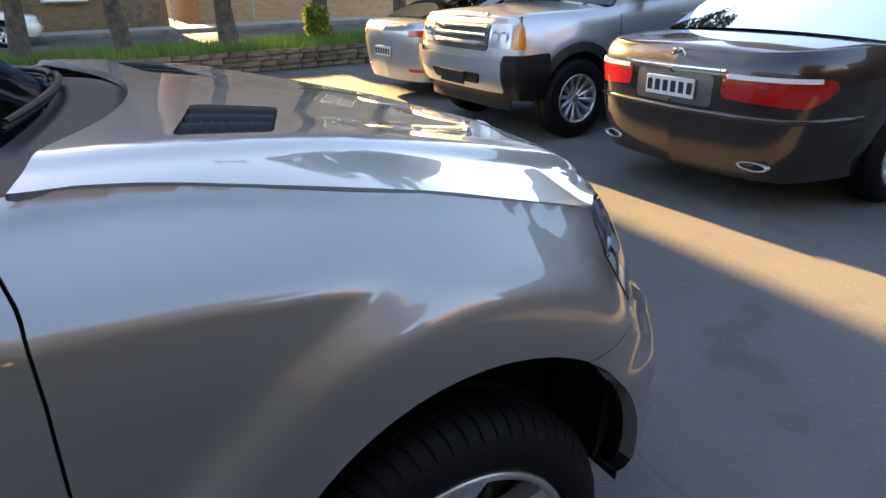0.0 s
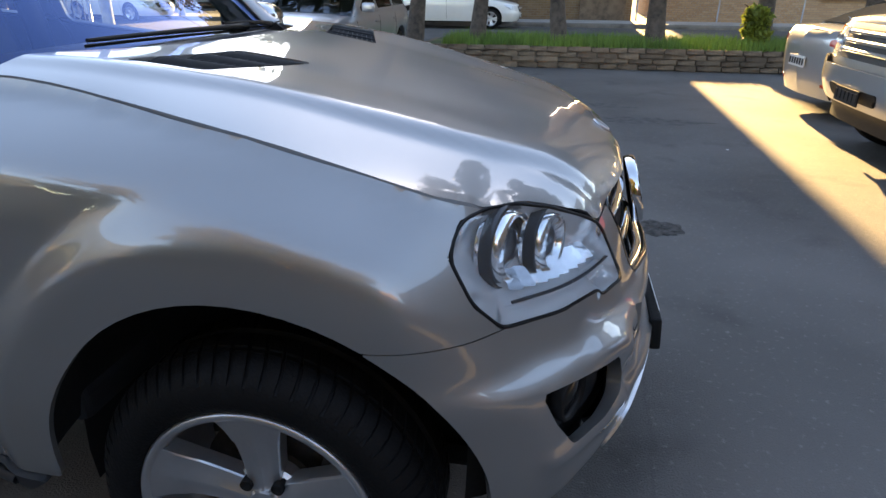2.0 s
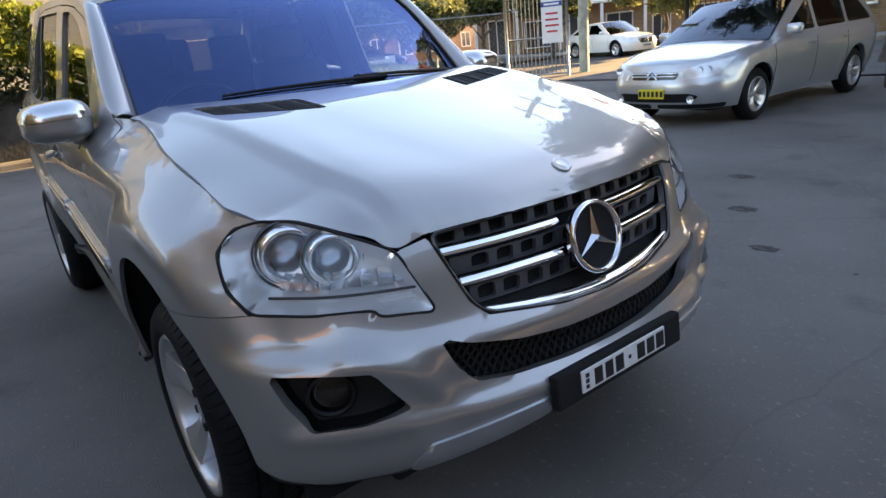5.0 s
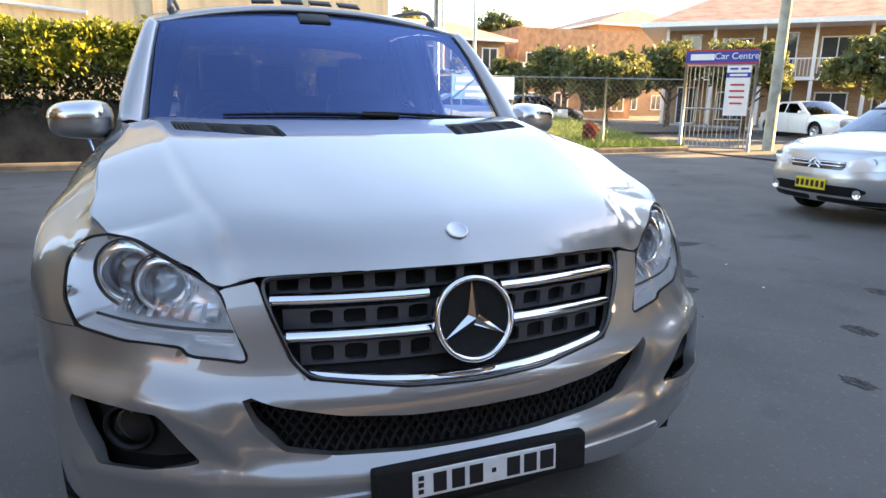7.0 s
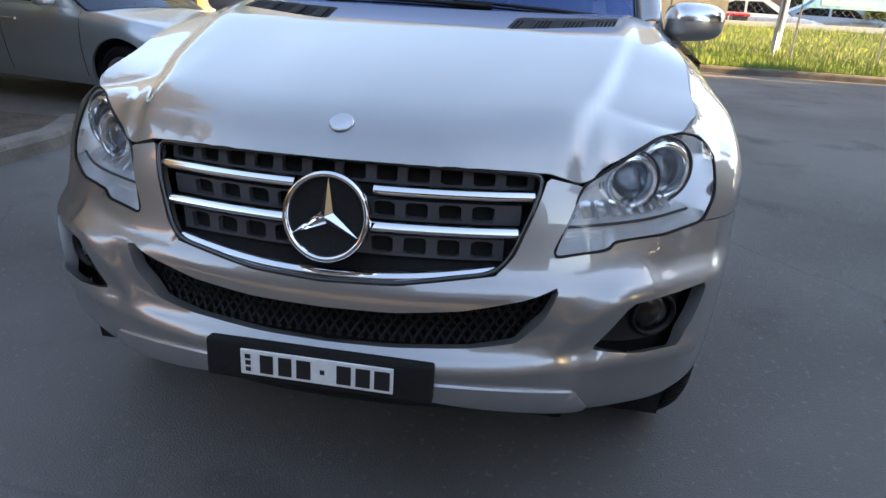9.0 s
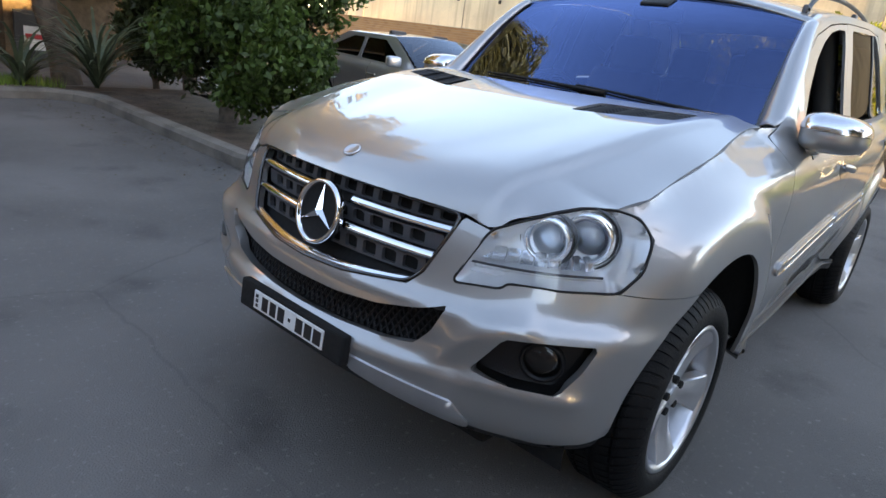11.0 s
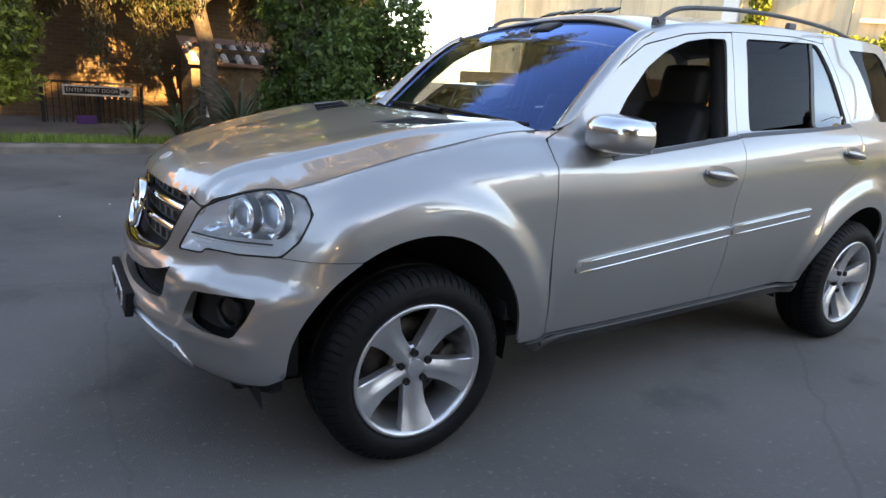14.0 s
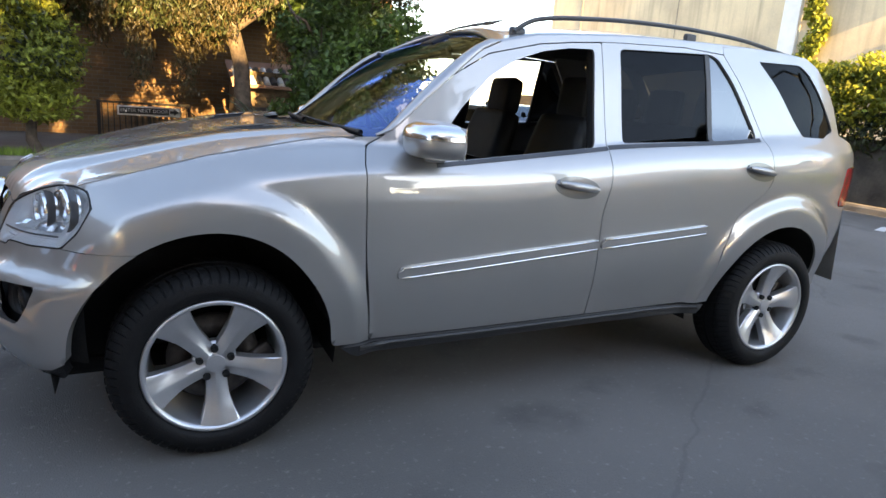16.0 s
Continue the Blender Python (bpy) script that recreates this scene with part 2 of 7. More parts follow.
def leaves(name, rng, blobs, n, size, material, parent=None, label="", droop=0.0, slim=0.5, crust=0.55):
    """A crown of leaves gathered in clumps: blobs are (x, y, z, rx, ry, rz)."""
    blobs = np.array(blobs, float)
    w = (blobs[:, 3] * blobs[:, 4] * blobs[:, 5]) ** (2 / 3)
    k = rng.choice(len(blobs), n, p=w / w.sum())
    d = rng.normal(size=(n, 3))
    d /= np.linalg.norm(d, axis=1, keepdims=True)
    rad = crust + (1 - crust) * rng.random(n)
    lump = 1 + 0.22 * np.sin(5.1 * d[:, 0] + 2.3 * k) * np.sin(4.3 * d[:, 1] + k) + 0.15 * np.sin(9 * d[:, 2] + 1.7 * k)
    C = blobs[k, :3] + d * blobs[k, 3:] * (rad * lump)[:, None]
    C += 0.06 * rng.normal(size=(n, 3)) * size * 4
    A = rng.normal(size=(n, 3))
    A[:, 2] -= droop * 2
    A /= np.linalg.norm(A, axis=1, keepdims=True)
    B = np.cross(A, rng.normal(size=(n, 3)))
    B /= np.linalg.norm(B, axis=1, keepdims=True) + 1e-9
    s = size * (0.6 + 0.8 * rng.random((n, 1)))
    return add_quads(name, C, A * s, B * s * slim, material, parent, label)


def blades(name, rng, pts, height, material, label, parent=None, lean=0.4):
    """Blades of grass standing on points."""
    n = len(pts)
    a = rng.random(n) * 2 * math.pi
    side = np.stack([np.cos(a), np.sin(a), 0 * a], 1)
    h = height * (0.4 + 0.9 * rng.random((n, 1)))
    tip = np.stack([np.cos(a + 1.3), np.sin(a + 1.3), 0 * a], 1) * h * lean * rng.random((n, 1)) + [0, 0, 1] * h
    V = np.stack([pts - side * 0.006, pts + side * 0.006, pts + tip], 1).reshape(-1, 3)
    me = bpy.data.meshes.new(name)
    me.from_pydata(V.tolist(), [], np.arange(3 * n).reshape(n, 3).tolist())
    return link_mesh(name, me, material, parent, label)


def text(name, body, size, m, material, parent=None, label="", depth=0.002, align="CENTER"):
    """Raised lettering in the built-in font, as a mesh."""
    cu = bpy.data.curves.new(name, "FONT")
    cu.body, cu.size, cu.extrude, cu.align_x, cu.align_y = body, size, depth, align, "CENTER"
    ob = bpy.data.objects.new(name, cu)
    scene.collection.objects.link(ob)
    bpy.context.view_layer.update()
    me = bpy.data.meshes.new_from_object(ob.evaluated_get(bpy.context.evaluated_depsgraph_get()))
    bpy.data.objects.remove(ob)
    me.transform(m)
    me.materials.clear()
    return link_mesh(name, me, material, parent, label)


def ground_z(x, y):
    """The yard falls a little towards the street."""
    return -0.004 * np.clip(np.asarray(y, float) - 1.2, 0, 8.0)


def gz(x, y):
    return float(ground_z(x, y))

# ---- materials ----
SILVER = paint("champagne_paint", (0.355, 0.347, 0.339), metal=0.72, rough=0.40, gloss=1.85)
BLACK = mat("black_plastic", (0.008, 0.008, 0.009), 0.5, spec=0.3, bump=0.15, bscale=300)
GLOSSBLACK = mat("gloss_black", (0.008, 0.008, 0.009), 0.12, coat=0.6, var=0.05)
GREYPLASTIC = mat("grey_plastic", (0.055, 0.057, 0.062), 0.42, bump=0.1, bscale=300)
RUBBER = mat("tyre_rubber", (0.0055, 0.0055, 0.006), 0.62, var=0.25, scale=14, bump=0.25, bscale=160, spec=0.22)
CHROME = mat("chrome", (0.82, 0.82, 0.83), 0.06, 1.0, var=0.03)
POLISHED = mat("polished_metal", (0.70, 0.70, 0.72), 0.19, 1.0, var=0.04)
ALLOY = mat("alloy_silver", (0.60, 0.60, 0.61), 0.34, 0.85, var=0.06, scale=9, coat=0.5)
STEEL = mat("brake_iron", (0.07, 0.06, 0.055), 0.55, 0.7, var=0.3, scale=30)
# near-black: the darkness of gaps and cavities is put into the colour
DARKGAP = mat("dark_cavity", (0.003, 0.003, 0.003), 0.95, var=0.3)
# reflection tinted blue and strengthened by IOR, to paint the sky's deep blue
WINDSCREEN = glass("sky_blue_windscreen", (0.62, 0.68, 0.70), (0.31, 0.48, 1.0), 2.4)
CARGLASS = glass("car_windscreen", (0.30, 0.33, 0.34), (0.75, 0.85, 1.0), 1.9)
SIDEGLASS = glass("side_glass", (0.80, 0.84, 0.82), (0.95, 0.97, 1.0), 1.5)
TINTGLASS = glass("tinted_glass", (0.12, 0.125, 0.12), (0.45, 0.47, 0.50), 1.33)
PALEGLASS = glass("fixed_pane", (0.10, 0.11, 0.11), (0.9, 0.95, 1.0), 2.6)
# dark plastic of the arch trim; on the SUV's sill, painted dark reflection
SILLMAT = mat("sill_shade_and_arch_plastic", (0.022, 0.022, 0.024), 0.45, bump=0.1, bscale=300)
LAMPGLASS = glass("lamp_cover", (0.93, 0.95, 0.96), (1, 1, 1), 1.45)
REFLECTOR = mat("lamp_reflector", (0.93, 0.94, 0.96), 0.16, 0.9, var=0.02, scale=20)
LAMPGREY = mat("lamp_housing", (0.93, 0.94, 0.96), 0.22, 0.28, var=0.02, scale=15)
LENSBACK = mat("projector_bowl", (0.60, 0.64, 0.70), 0.18, 0.6, var=0.05)
LENS = glass("projector_lens", (0.7, 0.75, 0.8), (1, 1, 1), 1.8, 0.02)
LOUVRE = mat("grille_plastic", (0.068, 0.071, 0.080), 0.42, bump=0.1, bscale=300)
RED = mat("red_lens", (0.42, 0.015, 0.012), 0.12, coat=0.8, var=0.1, scale=20)
AMBER = mat("amber_lens", (0.75, 0.22, 0.02), 0.15, coat=0.8, var=0.1, scale=20)
LEATHER = mat("dark_leather", (0.02, 0.02, 0.022), 0.48, var=0.2, scale=12, bump=0.3, bscale=220)
TRIM = mat("interior_trim", (0.03, 0.03, 0.032), 0.6, var=0.15, bump=0.2, bscale=250)
LINING = mat("headlining", (0.30, 0.29, 0.27), 0.9, var=0.1)
WHITE = mat("white_enamel", (0.78, 0.78, 0.77), 0.35, var=0.04)
WHITEPLATE = mat("number_plate_white", (0.72, 0.73, 0.72), 0.4, var=0.06, scale=30)
YELLOWPLATE = mat("number_plate_yellow", (0.80, 0.62, 0.03), 0.4, var=0.06, scale=30)
INK = mat("black_ink", (0.012, 0.012, 0.014), 0.5)
PAINT_LIGHT = paint("pale_silver_paint", (0.50, 0.52, 0.54))
PAINT_BLUE = paint("silver_blue_paint", (0.31, 0.34, 0.36))
PAINT_DARK = paint("dark_bronze_paint", (0.035, 0.028, 0.026), metal=0.5, rough=0.25)
PAINT_WHITE = paint("white_paint", (0.78, 0.78, 0.76), metal=0.0, rough=0.4)
PAINT_NAVY = paint("dark_navy_paint", (0.025, 0.027, 0.035), metal=0.4)
# grey of the sedan's plate panel, and painted shade for the SUV's handle cups
PAINT_GREY = paint("grey_paint_and_cup_shade", (0.17, 0.17, 0.17))


def asphalt():
    m = mat("asphalt", (0.150, 0.140, 0.129), 0.85, var=0.22, scale=0.55, bump=0.7, bscale=150, spec=0.35)
    nt = m.node_tree
    L, N = nt.links.new, nt.nodes.new
    p = nt.nodes["Principled BSDF"]
    col = p.inputs["Base Color"].links[0].from_socket
    co = next(n for n in nt.nodes if n.type == "TEX_COORD")
    # oil spots, pale dust and hair cracks
    spot, dust, crack, bend = N("ShaderNodeTexNoise"), N("ShaderNodeTexNoise"), N("ShaderNodeTexVoronoi"), N("ShaderNodeTexNoise")
    spot.inputs["Scale"].default_value, spot.inputs["Detail"].default_value = 1.7, 5
    dust.inputs["Scale"].default_value, dust.inputs["Detail"].default_value = 38, 8
    crack.feature = "DISTANCE_TO_EDGE"
    crack.inputs["Scale"].default_value = 0.26
    bend.inputs["Scale"].default_value, bend.inputs["Detail"].default_value = 2.5, 6
    mixv = N("ShaderNodeMix")
    mixv.data_type = "VECTOR"
    mixv.inputs[0].default_value = 0.16
    for n in (spot, dust, bend):
        L(co.outputs["Object"], n.inputs["Vector"])
    L(co.outputs["Object"], mixv.inputs[4])
    L(bend.outputs["Color"], mixv.inputs[5])
    L(mixv.outputs[1], crack.inputs["Vector"])

    def over(col, fac_socket, lo, hi, rgb, strength):
        r = N("ShaderNodeMapRange")
        r.inputs["From Min"].default_value, r.inputs["From Max"].default_value = lo, hi
        r.inputs["To Max"].default_value = strength
        L(fac_socket, r.inputs["Value"])
        mx = N("ShaderNodeMix")
        mx.data_type = "RGBA"
        mx.inputs[7].default_value = (*rgb, 1)
        L(r.outputs[0], mx.inputs[0])
        L(col, mx.inputs[6])
        return mx.outputs[2]
    col = over(col, spot.outputs[0], 0.58, 0.75, (0.052, 0.049, 0.046), 0.65)
    col = over(col, dust.outputs[0], 0.60, 0.78, (0.27, 0.255, 0.235), 0.65)
    col = over(col, crack.outputs[0], 0.0025, 0.0008, (0.06, 0.056, 0.052), 0.22)
    L(col, p.inputs["Base Color"])
    return m


ASPHALT = asphalt()
PATCHMAT = mat("broken_asphalt", (0.075, 0.068, 0.06), 0.95, var=0.4, scale=22, bump=1.0, bscale=70)
CONCRETE = mat("kerb_concrete", (0.18, 0.16, 0.135), 0.9, var=0.25, scale=3, bump=0.6, bscale=60)
ROADMAT = mat("road_asphalt", (0.085, 0.083, 0.08), 0.9, var=0.2, scale=0.7, bump=0.5, bscale=120)
PATHMAT = mat("footpath_concrete", (0.33, 0.31, 0.28), 0.9, var=0.15, scale=1.5, bump=0.3)
SANDSTONE = mat("sandstone_block", (0.19, 0.135, 0.085), 0.92, var=0.28, scale=7, bump=0.8, bscale=45, each=0.3)
SOIL = mat("garden_soil", (0.075, 0.05, 0.034), 0.95, var=0.35, scale=5, bump=1.0, bscale=40)
GRASSMAT = mat("grass", (0.16, 0.24, 0.035), 0.7, var=0.3, scale=0.8, island=0.35, other=(0.07, 0.14, 0.02))
TURF = mat("turf_soil", (0.085, 0.11, 0.03), 0.95, var=0.4, scale=2, bump=0.8)
BARK = mat("bark", (0.10, 0.075, 0.055), 0.95, var=0.35, scale=9, bump=1.0, bscale=28)
BRICKFAR = mat("brick_far", (0.30, 0.17, 0.10), 0.9, var=0.22, scale=2.2, bump=0.4, bscale=40, island=0.25)
MORTAR = mat("mortar", (0.32, 0.28, 0.23), 0.95, var=0.2, scale=6, bump=0.5)
RENDERWALL = mat("cream_render", (0.70, 0.58, 0.39), 0.92, var=0.13, scale=0.7, bump=0.35, bscale=25, other=(0.46, 0.38, 0.27))
def streak(m, rgb, strength):
    """Rain streaks: stains drawn out downwards."""
    nt = m.node_tree
    L, N = nt.links.new, nt.nodes.new
    p = nt.nodes["Principled BSDF"]
    co, mp, nz, rm, mx = N("ShaderNodeTexCoord"), N("ShaderNodeMapping"), N("ShaderNodeTexNoise"), N("ShaderNodeMapRange"), N("ShaderNodeMix")
    mp.inputs["Scale"].default_value = (2.6, 2.6, 0.22)
    nz.inputs["Scale"].default_value, nz.inputs["Detail"].default_value = 1.6, 7
    rm.inputs["From Min"].default_value, rm.inputs["From Max"].default_value, rm.inputs["To Max"].default_value = 0.48, 0.72, strength
    mx.data_type = "RGBA"
    mx.inputs[7].default_value = (*rgb, 1)
    L(co.outputs["Object"], mp.inputs[0])
    L(mp.outputs[0], nz.inputs["Vector"])
    L(nz.outputs[0], rm.inputs["Value"])
    L(rm.outputs[0], mx.inputs[0])
    L(p.inputs["Base Color"].links[0].from_socket, mx.inputs[6])
    L(mx.outputs[2], p.inputs["Base Color"])


streak(RENDERWALL, (0.34, 0.27, 0.18), 0.6)
DARKWALL = mat("dark_stone_wall", (0.055, 0.048, 0.04), 0.95, var=0.35, scale=3, bump=0.9, bscale=18)
TIMBER = mat("weathered_timber", (0.14, 0.095, 0.06), 0.85, var=0.3, scale=5, bump=0.6, bscale=40, each=0.2)
IRON = mat("black_iron", (0.02, 0.02, 0.021), 0.5, 0.3, var=0.2)
GALV = mat("galvanised_steel", (0.33, 0.34, 0.35), 0.45, 0.8, var=0.15, scale=12)
ROOFTILE = mat("terracotta_tile", (0.40, 0.24, 0.18), 0.85, var=0.25, scale=1.5, bump=0.6, bscale=20)
BLUESIGN = mat("blue_sign", (0.03, 0.05, 0.30), 0.45, var=0.06)
SKYSIGN = mat("pale_blue_sign", (0.18, 0.45, 0.72), 0.5, var=0.06)
REDSIGN = mat("red_band", (0.55, 0.03, 0.04), 0.45, var=0.06)
PURPLE = mat("purple_plastic", (0.12, 0.05, 0.22), 0.5)
BLUEPLASTIC = mat("blue_plastic", (0.03, 0.16, 0.50), 0.45)


def leaf(name, color, other, thin=0.35):
    """Leaves: light shines through them a little."""
    m = mat(name, color, 0.5, var=0.2, scale=1.2, island=0.45, other=other, spec=0.4)
    nt = m.node_tree
    p = nt.nodes["Principled BSDF"]
    tl, mx = nt.nodes.new("ShaderNodeBsdfTranslucent"), nt.nodes.new("ShaderNodeMixShader")
    nt.links.new(p.inputs["Base Color"].links[0].from_socket, tl.inputs[0])
    mx.inputs[0].default_value = thin
    nt.links.new(p.outputs[0], mx.inputs[1])
    nt.links.new(tl.outputs[0], mx.inputs[2])
    nt.links.new(mx.outputs[0], nt.nodes["Material Output"].inputs[0])
    return m


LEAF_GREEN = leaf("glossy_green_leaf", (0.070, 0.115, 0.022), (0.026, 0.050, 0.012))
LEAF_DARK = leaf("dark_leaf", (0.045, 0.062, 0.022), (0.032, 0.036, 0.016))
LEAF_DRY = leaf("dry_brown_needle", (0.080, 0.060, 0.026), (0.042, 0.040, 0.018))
# olive leaf with the gold of low sun put into its colour
LEAF_YDRY = leaf("sunlit_olive_leaf", (0.15, 0.12, 0.035), (0.06, 0.06, 0.025))
LEAF_YELLOW = leaf("yellow_green_leaf", (0.26, 0.28, 0.04), (0.13, 0.17, 0.03), 0.45)
# hedge green brightened towards yellow, with sunlight put into the colour
LEAF_HEDGE = leaf("sunlit_hedge_leaf", (0.27, 0.28, 0.035), (0.10, 0.13, 0.02), 0.45)
# lighter olive for distant trees: bright haze put into the leaf colour
LEAF_FAR = leaf("hazy_olive_leaf", (0.135, 0.15, 0.055), (0.075, 0.09, 0.035), 0.45)
LEAF_GREY = leaf("strap_leaf", (0.10, 0.13, 0.075), (0.06, 0.08, 0.05), 0.2)
LEAF_RED = leaf("dark_red_leaf", (0.16, 0.03, 0.035), (0.07, 0.02, 0.02))

# ---- the silver SUV: x forward from the front axle, y to its left ----
class Shell:
    """The lower body of a car: a plan curve from the nose round to the tail, set in or out by height."""

    def __init__(self, plan, nose, nose_z, flank, flank_h, shoulder, blend, hubs, lean, tail=-2.4, flare=0.031, hub_z=0.362, tuck=lambda x: 0.0, crest=()):
        P = spline(plan, 24)
        s = np.r_[0, np.cumsum(np.linalg.norm(np.diff(P, axis=0), axis=1))]
        self.s = np.linspace(0, s[-1], 900)
        self.P = np.stack([np.interp(self.s, s, P[:, 0]), np.interp(self.s, s, P[:, 1])], 1)
        T = np.gradient(self.P, self.s, axis=0)
        for _ in range(8):
            T[1:-1] = (T[:-2] + T[1:-1] + T[2:]) / 3
        T[0], T[-1] = (0, 1), (0, -1)
        T /= np.linalg.norm(T, axis=1, keepdims=True)
        self.N = np.stack([T[:, 1], -T[:, 0]], 1)
        self.nose, self.flank = pchip(nose_z, nose), pchip(flank_h, flank)
        self.shoulder, self.blend, self.hubs, self.lean = shoulder, blend, hubs, lean
        self.flare, self.hub_z, self.tuck, self.crest = flare, hub_z, tuck, np.array(crest)
        self.base = float(self.flank(0.0))
        # at the corners the bumper is one flat face from the lamp's ledge down
        self.corner = pchip((0.28, 0.35, 0.40, 0.43, 0.46, 0.50, 0.55, 0.605, 0.645, 0.685, 0.72, 0.80, 0.86, 0.925, 1.0), (-0.13, -0.06, -0.020, -0.006, 0.001, 0.005, 0.007, 0.007, 0.002, -0.033, -0.048, -0.072, -0.098, -0.135, -0.19))

    def S(self, x, y):
        return float(self.s[np.argmin((self.P[:, 0] - x) ** 2 + (self.P[:, 1] - y) ** 2)])

    def SX(self, x):
        """Along the flank, by x."""
        k = self.P[:, 1] > self.P[:, 1].max() * 0.5
        return float(np.interp(-x, -self.P[k, 0], self.s[k]))

    def lift(self, s, z, inset=0.0):
        s, z = np.asarray(s, float), np.asarray(z, float)
        a = np.abs(s)
        x, y = np.interp(a, self.s, self.P[:, 0]), np.interp(a, self.s, self.P[:, 1])
        nx, ny = np.interp(a, self.s, self.N[:, 0]), np.interp(a, self.s, self.N[:, 1])
        w = smooth(*self.blend, x)
        h = z - self.shoulder(x)
        side = np.where(h < 0, self.flank(np.minimum(h, 0)), self.base - self.lean * np.maximum(h, 0))
        side = side - self.tuck(x) * smooth(-0.10, 0.012, h)
        d = w * self.nose(z) + (1 - w) * side
        for hx in self.hubs:
            r = np.hypot(x - hx, (z - self.hub_z) * 0.96)
            d = d + self.flare * (1 - smooth(0.515, 0.605, r)) * (1 - 0.65 * w)
        if len(self.crest):
            best = np.full(np.shape(a + z), 1e9)
            for p, q in zip(self.crest[:-1], self.crest[1:]):
                e = q - p
                t = np.clip(((a - p[0]) * e[0] + (z - p[1]) * e[1]) / (e @ e), 0, 1)
                best = np.minimum(best, np.hypot(a - p[0] - t * e[0], z - p[1] - t * e[1]))
            d = d + 0.013 * np.exp(-(best / 0.030) ** 2)
            k = smooth(0.50, 0.60, a) * w
            d = d + k * (self.corner(z) - self.nose(z))
            shelf = smooth(0.52, 0.56, a) * (1 - smooth(0.80, 0.86, a))
            d = d + 0.012 * shelf * w * np.exp(-((z - 0.493) / 0.020) ** 2)
        d = d - inset
        return np.stack([x + nx * d, np.sign(s + 1e-9) * (y + ny * d), z])


plan = [(0.748, 0), (0.742, 0.15), (0.715, 0.33), (0.668, 0.50), (0.59, 0.66), (0.49, 0.768), (0.36, 0.825), (0.15, 0.853), (-0.3, 0.868), (-1.0, 0.876),
        (-1.8, 0.884), (-2.5, 0.884), (-3.0, 0.868), (-3.35, 0.825), (-3.6, 0.72), (-3.74, 0.45), (-3.78, 0)]
SUV = Shell(plan,
            nose=(-0.13, -0.06, -0.016, 0.002, 0.010, 0.010, -0.010, -0.010, -0.002, -0.004, -0.034, -0.048, -0.072, -0.098, -0.135, -0.19),
            nose_z=(0.28, 0.35, 0.40, 0.43, 0.455, 0.488, 0.515, 0.545, 0.605, 0.645, 0.685, 0.72, 0.80, 0.86, 0.925, 1.0),
            flank=(-0.085, -0.055, -0.022, -0.006, 0.0, 0.004, -0.008, -0.030, -0.052, -0.074),
            flank_h=(-0.83, -0.74, -0.62, -0.50, -0.35, -0.2, -0.1, -0.05, -0.02, 0.0),
            shoulder=pchip((0.45, 0.37, 0.0, -0.3, -0.6, -0.95, -1.25, -1.6, -2.2, -2.6, -3.3), (0.915, 0.932, 1.035, 1.085, 1.115, 1.12, 1.14, 1.175, 1.24, 1.265, 1.30)),
            blend=(0.24, 0.54), hubs=(0.0, -2.915), lean=0.295, crest=((0.665, 0.668), (0.61, 0.652), (0.545, 0.612), (0.505, 0.560), (0.465, 0.512), (0.40, 0.494), (0.22, 0.486), (0.0, 0.484)),
            tuck=pchip((-0.85, -0.72, -0.6, -0.5, -0.4, -0.25, -0.1, 0.05, 0.2, 0.36), (0, 0.01, 0.04, 0.075, 0.075, 0.062, 0.040, 0.032, 0.036, 0.0)))
HZ = 0.362


def side_xz(x, z):
    """A point of the flank, by x and z."""
    return (SUV.SX(x), z)


def outline(*pts, r=0.03, n=4):
    return rounded([side_xz(*p) for p in pts], r, n)


def arch(hx, a=0.425, b=0.452, z0=0.2):
    t = np.linspace(math.pi * 1.12, -math.pi * 0.12, 40)
    return [side_xz(hx + a * math.cos(q), HZ + b * math.sin(q)) for q in t]


suv = thing("suv", "champagne silver luxury SUV parked on asphalt", "car")
st = 0.0125


def both(name, make, material, label="", smooth_it=True, parent=None):
    for mirror in (False, True):
        part(name, make(mirror), material, parent or suv, label, smooth_it)


seam_low = 0.413
lamp_pts = [(0.460, 0.712), (0.590, 0.723), (0.603, 0.738), (0.75, 0.741), (0.895, 0.748), (0.952, 0.80), (0.990, 0.875), (0.972, 0.920), (0.910, 0.931), (0.80, 0.927), (0.70, 0.909), (0.60, 0.876), (0.530, 0.845)]
LAMP = [p[0] for p in lamp_pts]
# headlamp outline, from its inner tip round by the bottom
lamp_outline = rounded(lamp_pts, 0.022, 5)

# bumper
bump_top = [side_xz(0.225, 0.748)] + [lamp_pts[i] for i in (4, 3, 2, 1, 0, 12)]
half = [side_xz(0.425 * math.cos(q), HZ + 0.452 * math.sin(q)) for q in np.linspace(0.14, 1.02, 14)] + bump_top + [(0.452, 0.860), (0.425, 0.80), (0.382, 0.712), (0.345, 0.680), (0.15, 0.658), (0.0, 0.653)]
low = [(0.0, 0.432), (0.25, 0.432), (0.50, 0.402), (0.60, 0.388), (0.745, 0.380), (0.86, 0.396), (half[0][0] - 0.014, half[0][1] - 0.006)]
poly = half + [(-a, b) for a, b in reversed(half[:-1])] + [(-a, b) for a, b in reversed(low)] + low[1:]
ih = [(0.15, 0.602), (0.28, 0.614), (0.40, 0.640), (0.475, 0.666), (0.442, 0.590), (0.398, 0.538), (0.30, 0.524), (0.15, 0.517)]
intake = rounded([(0.0, 0.599)] + ih + [(0.0, 0.515)] + [(-a, b) for a, b in ih[::-1]], 0.012)
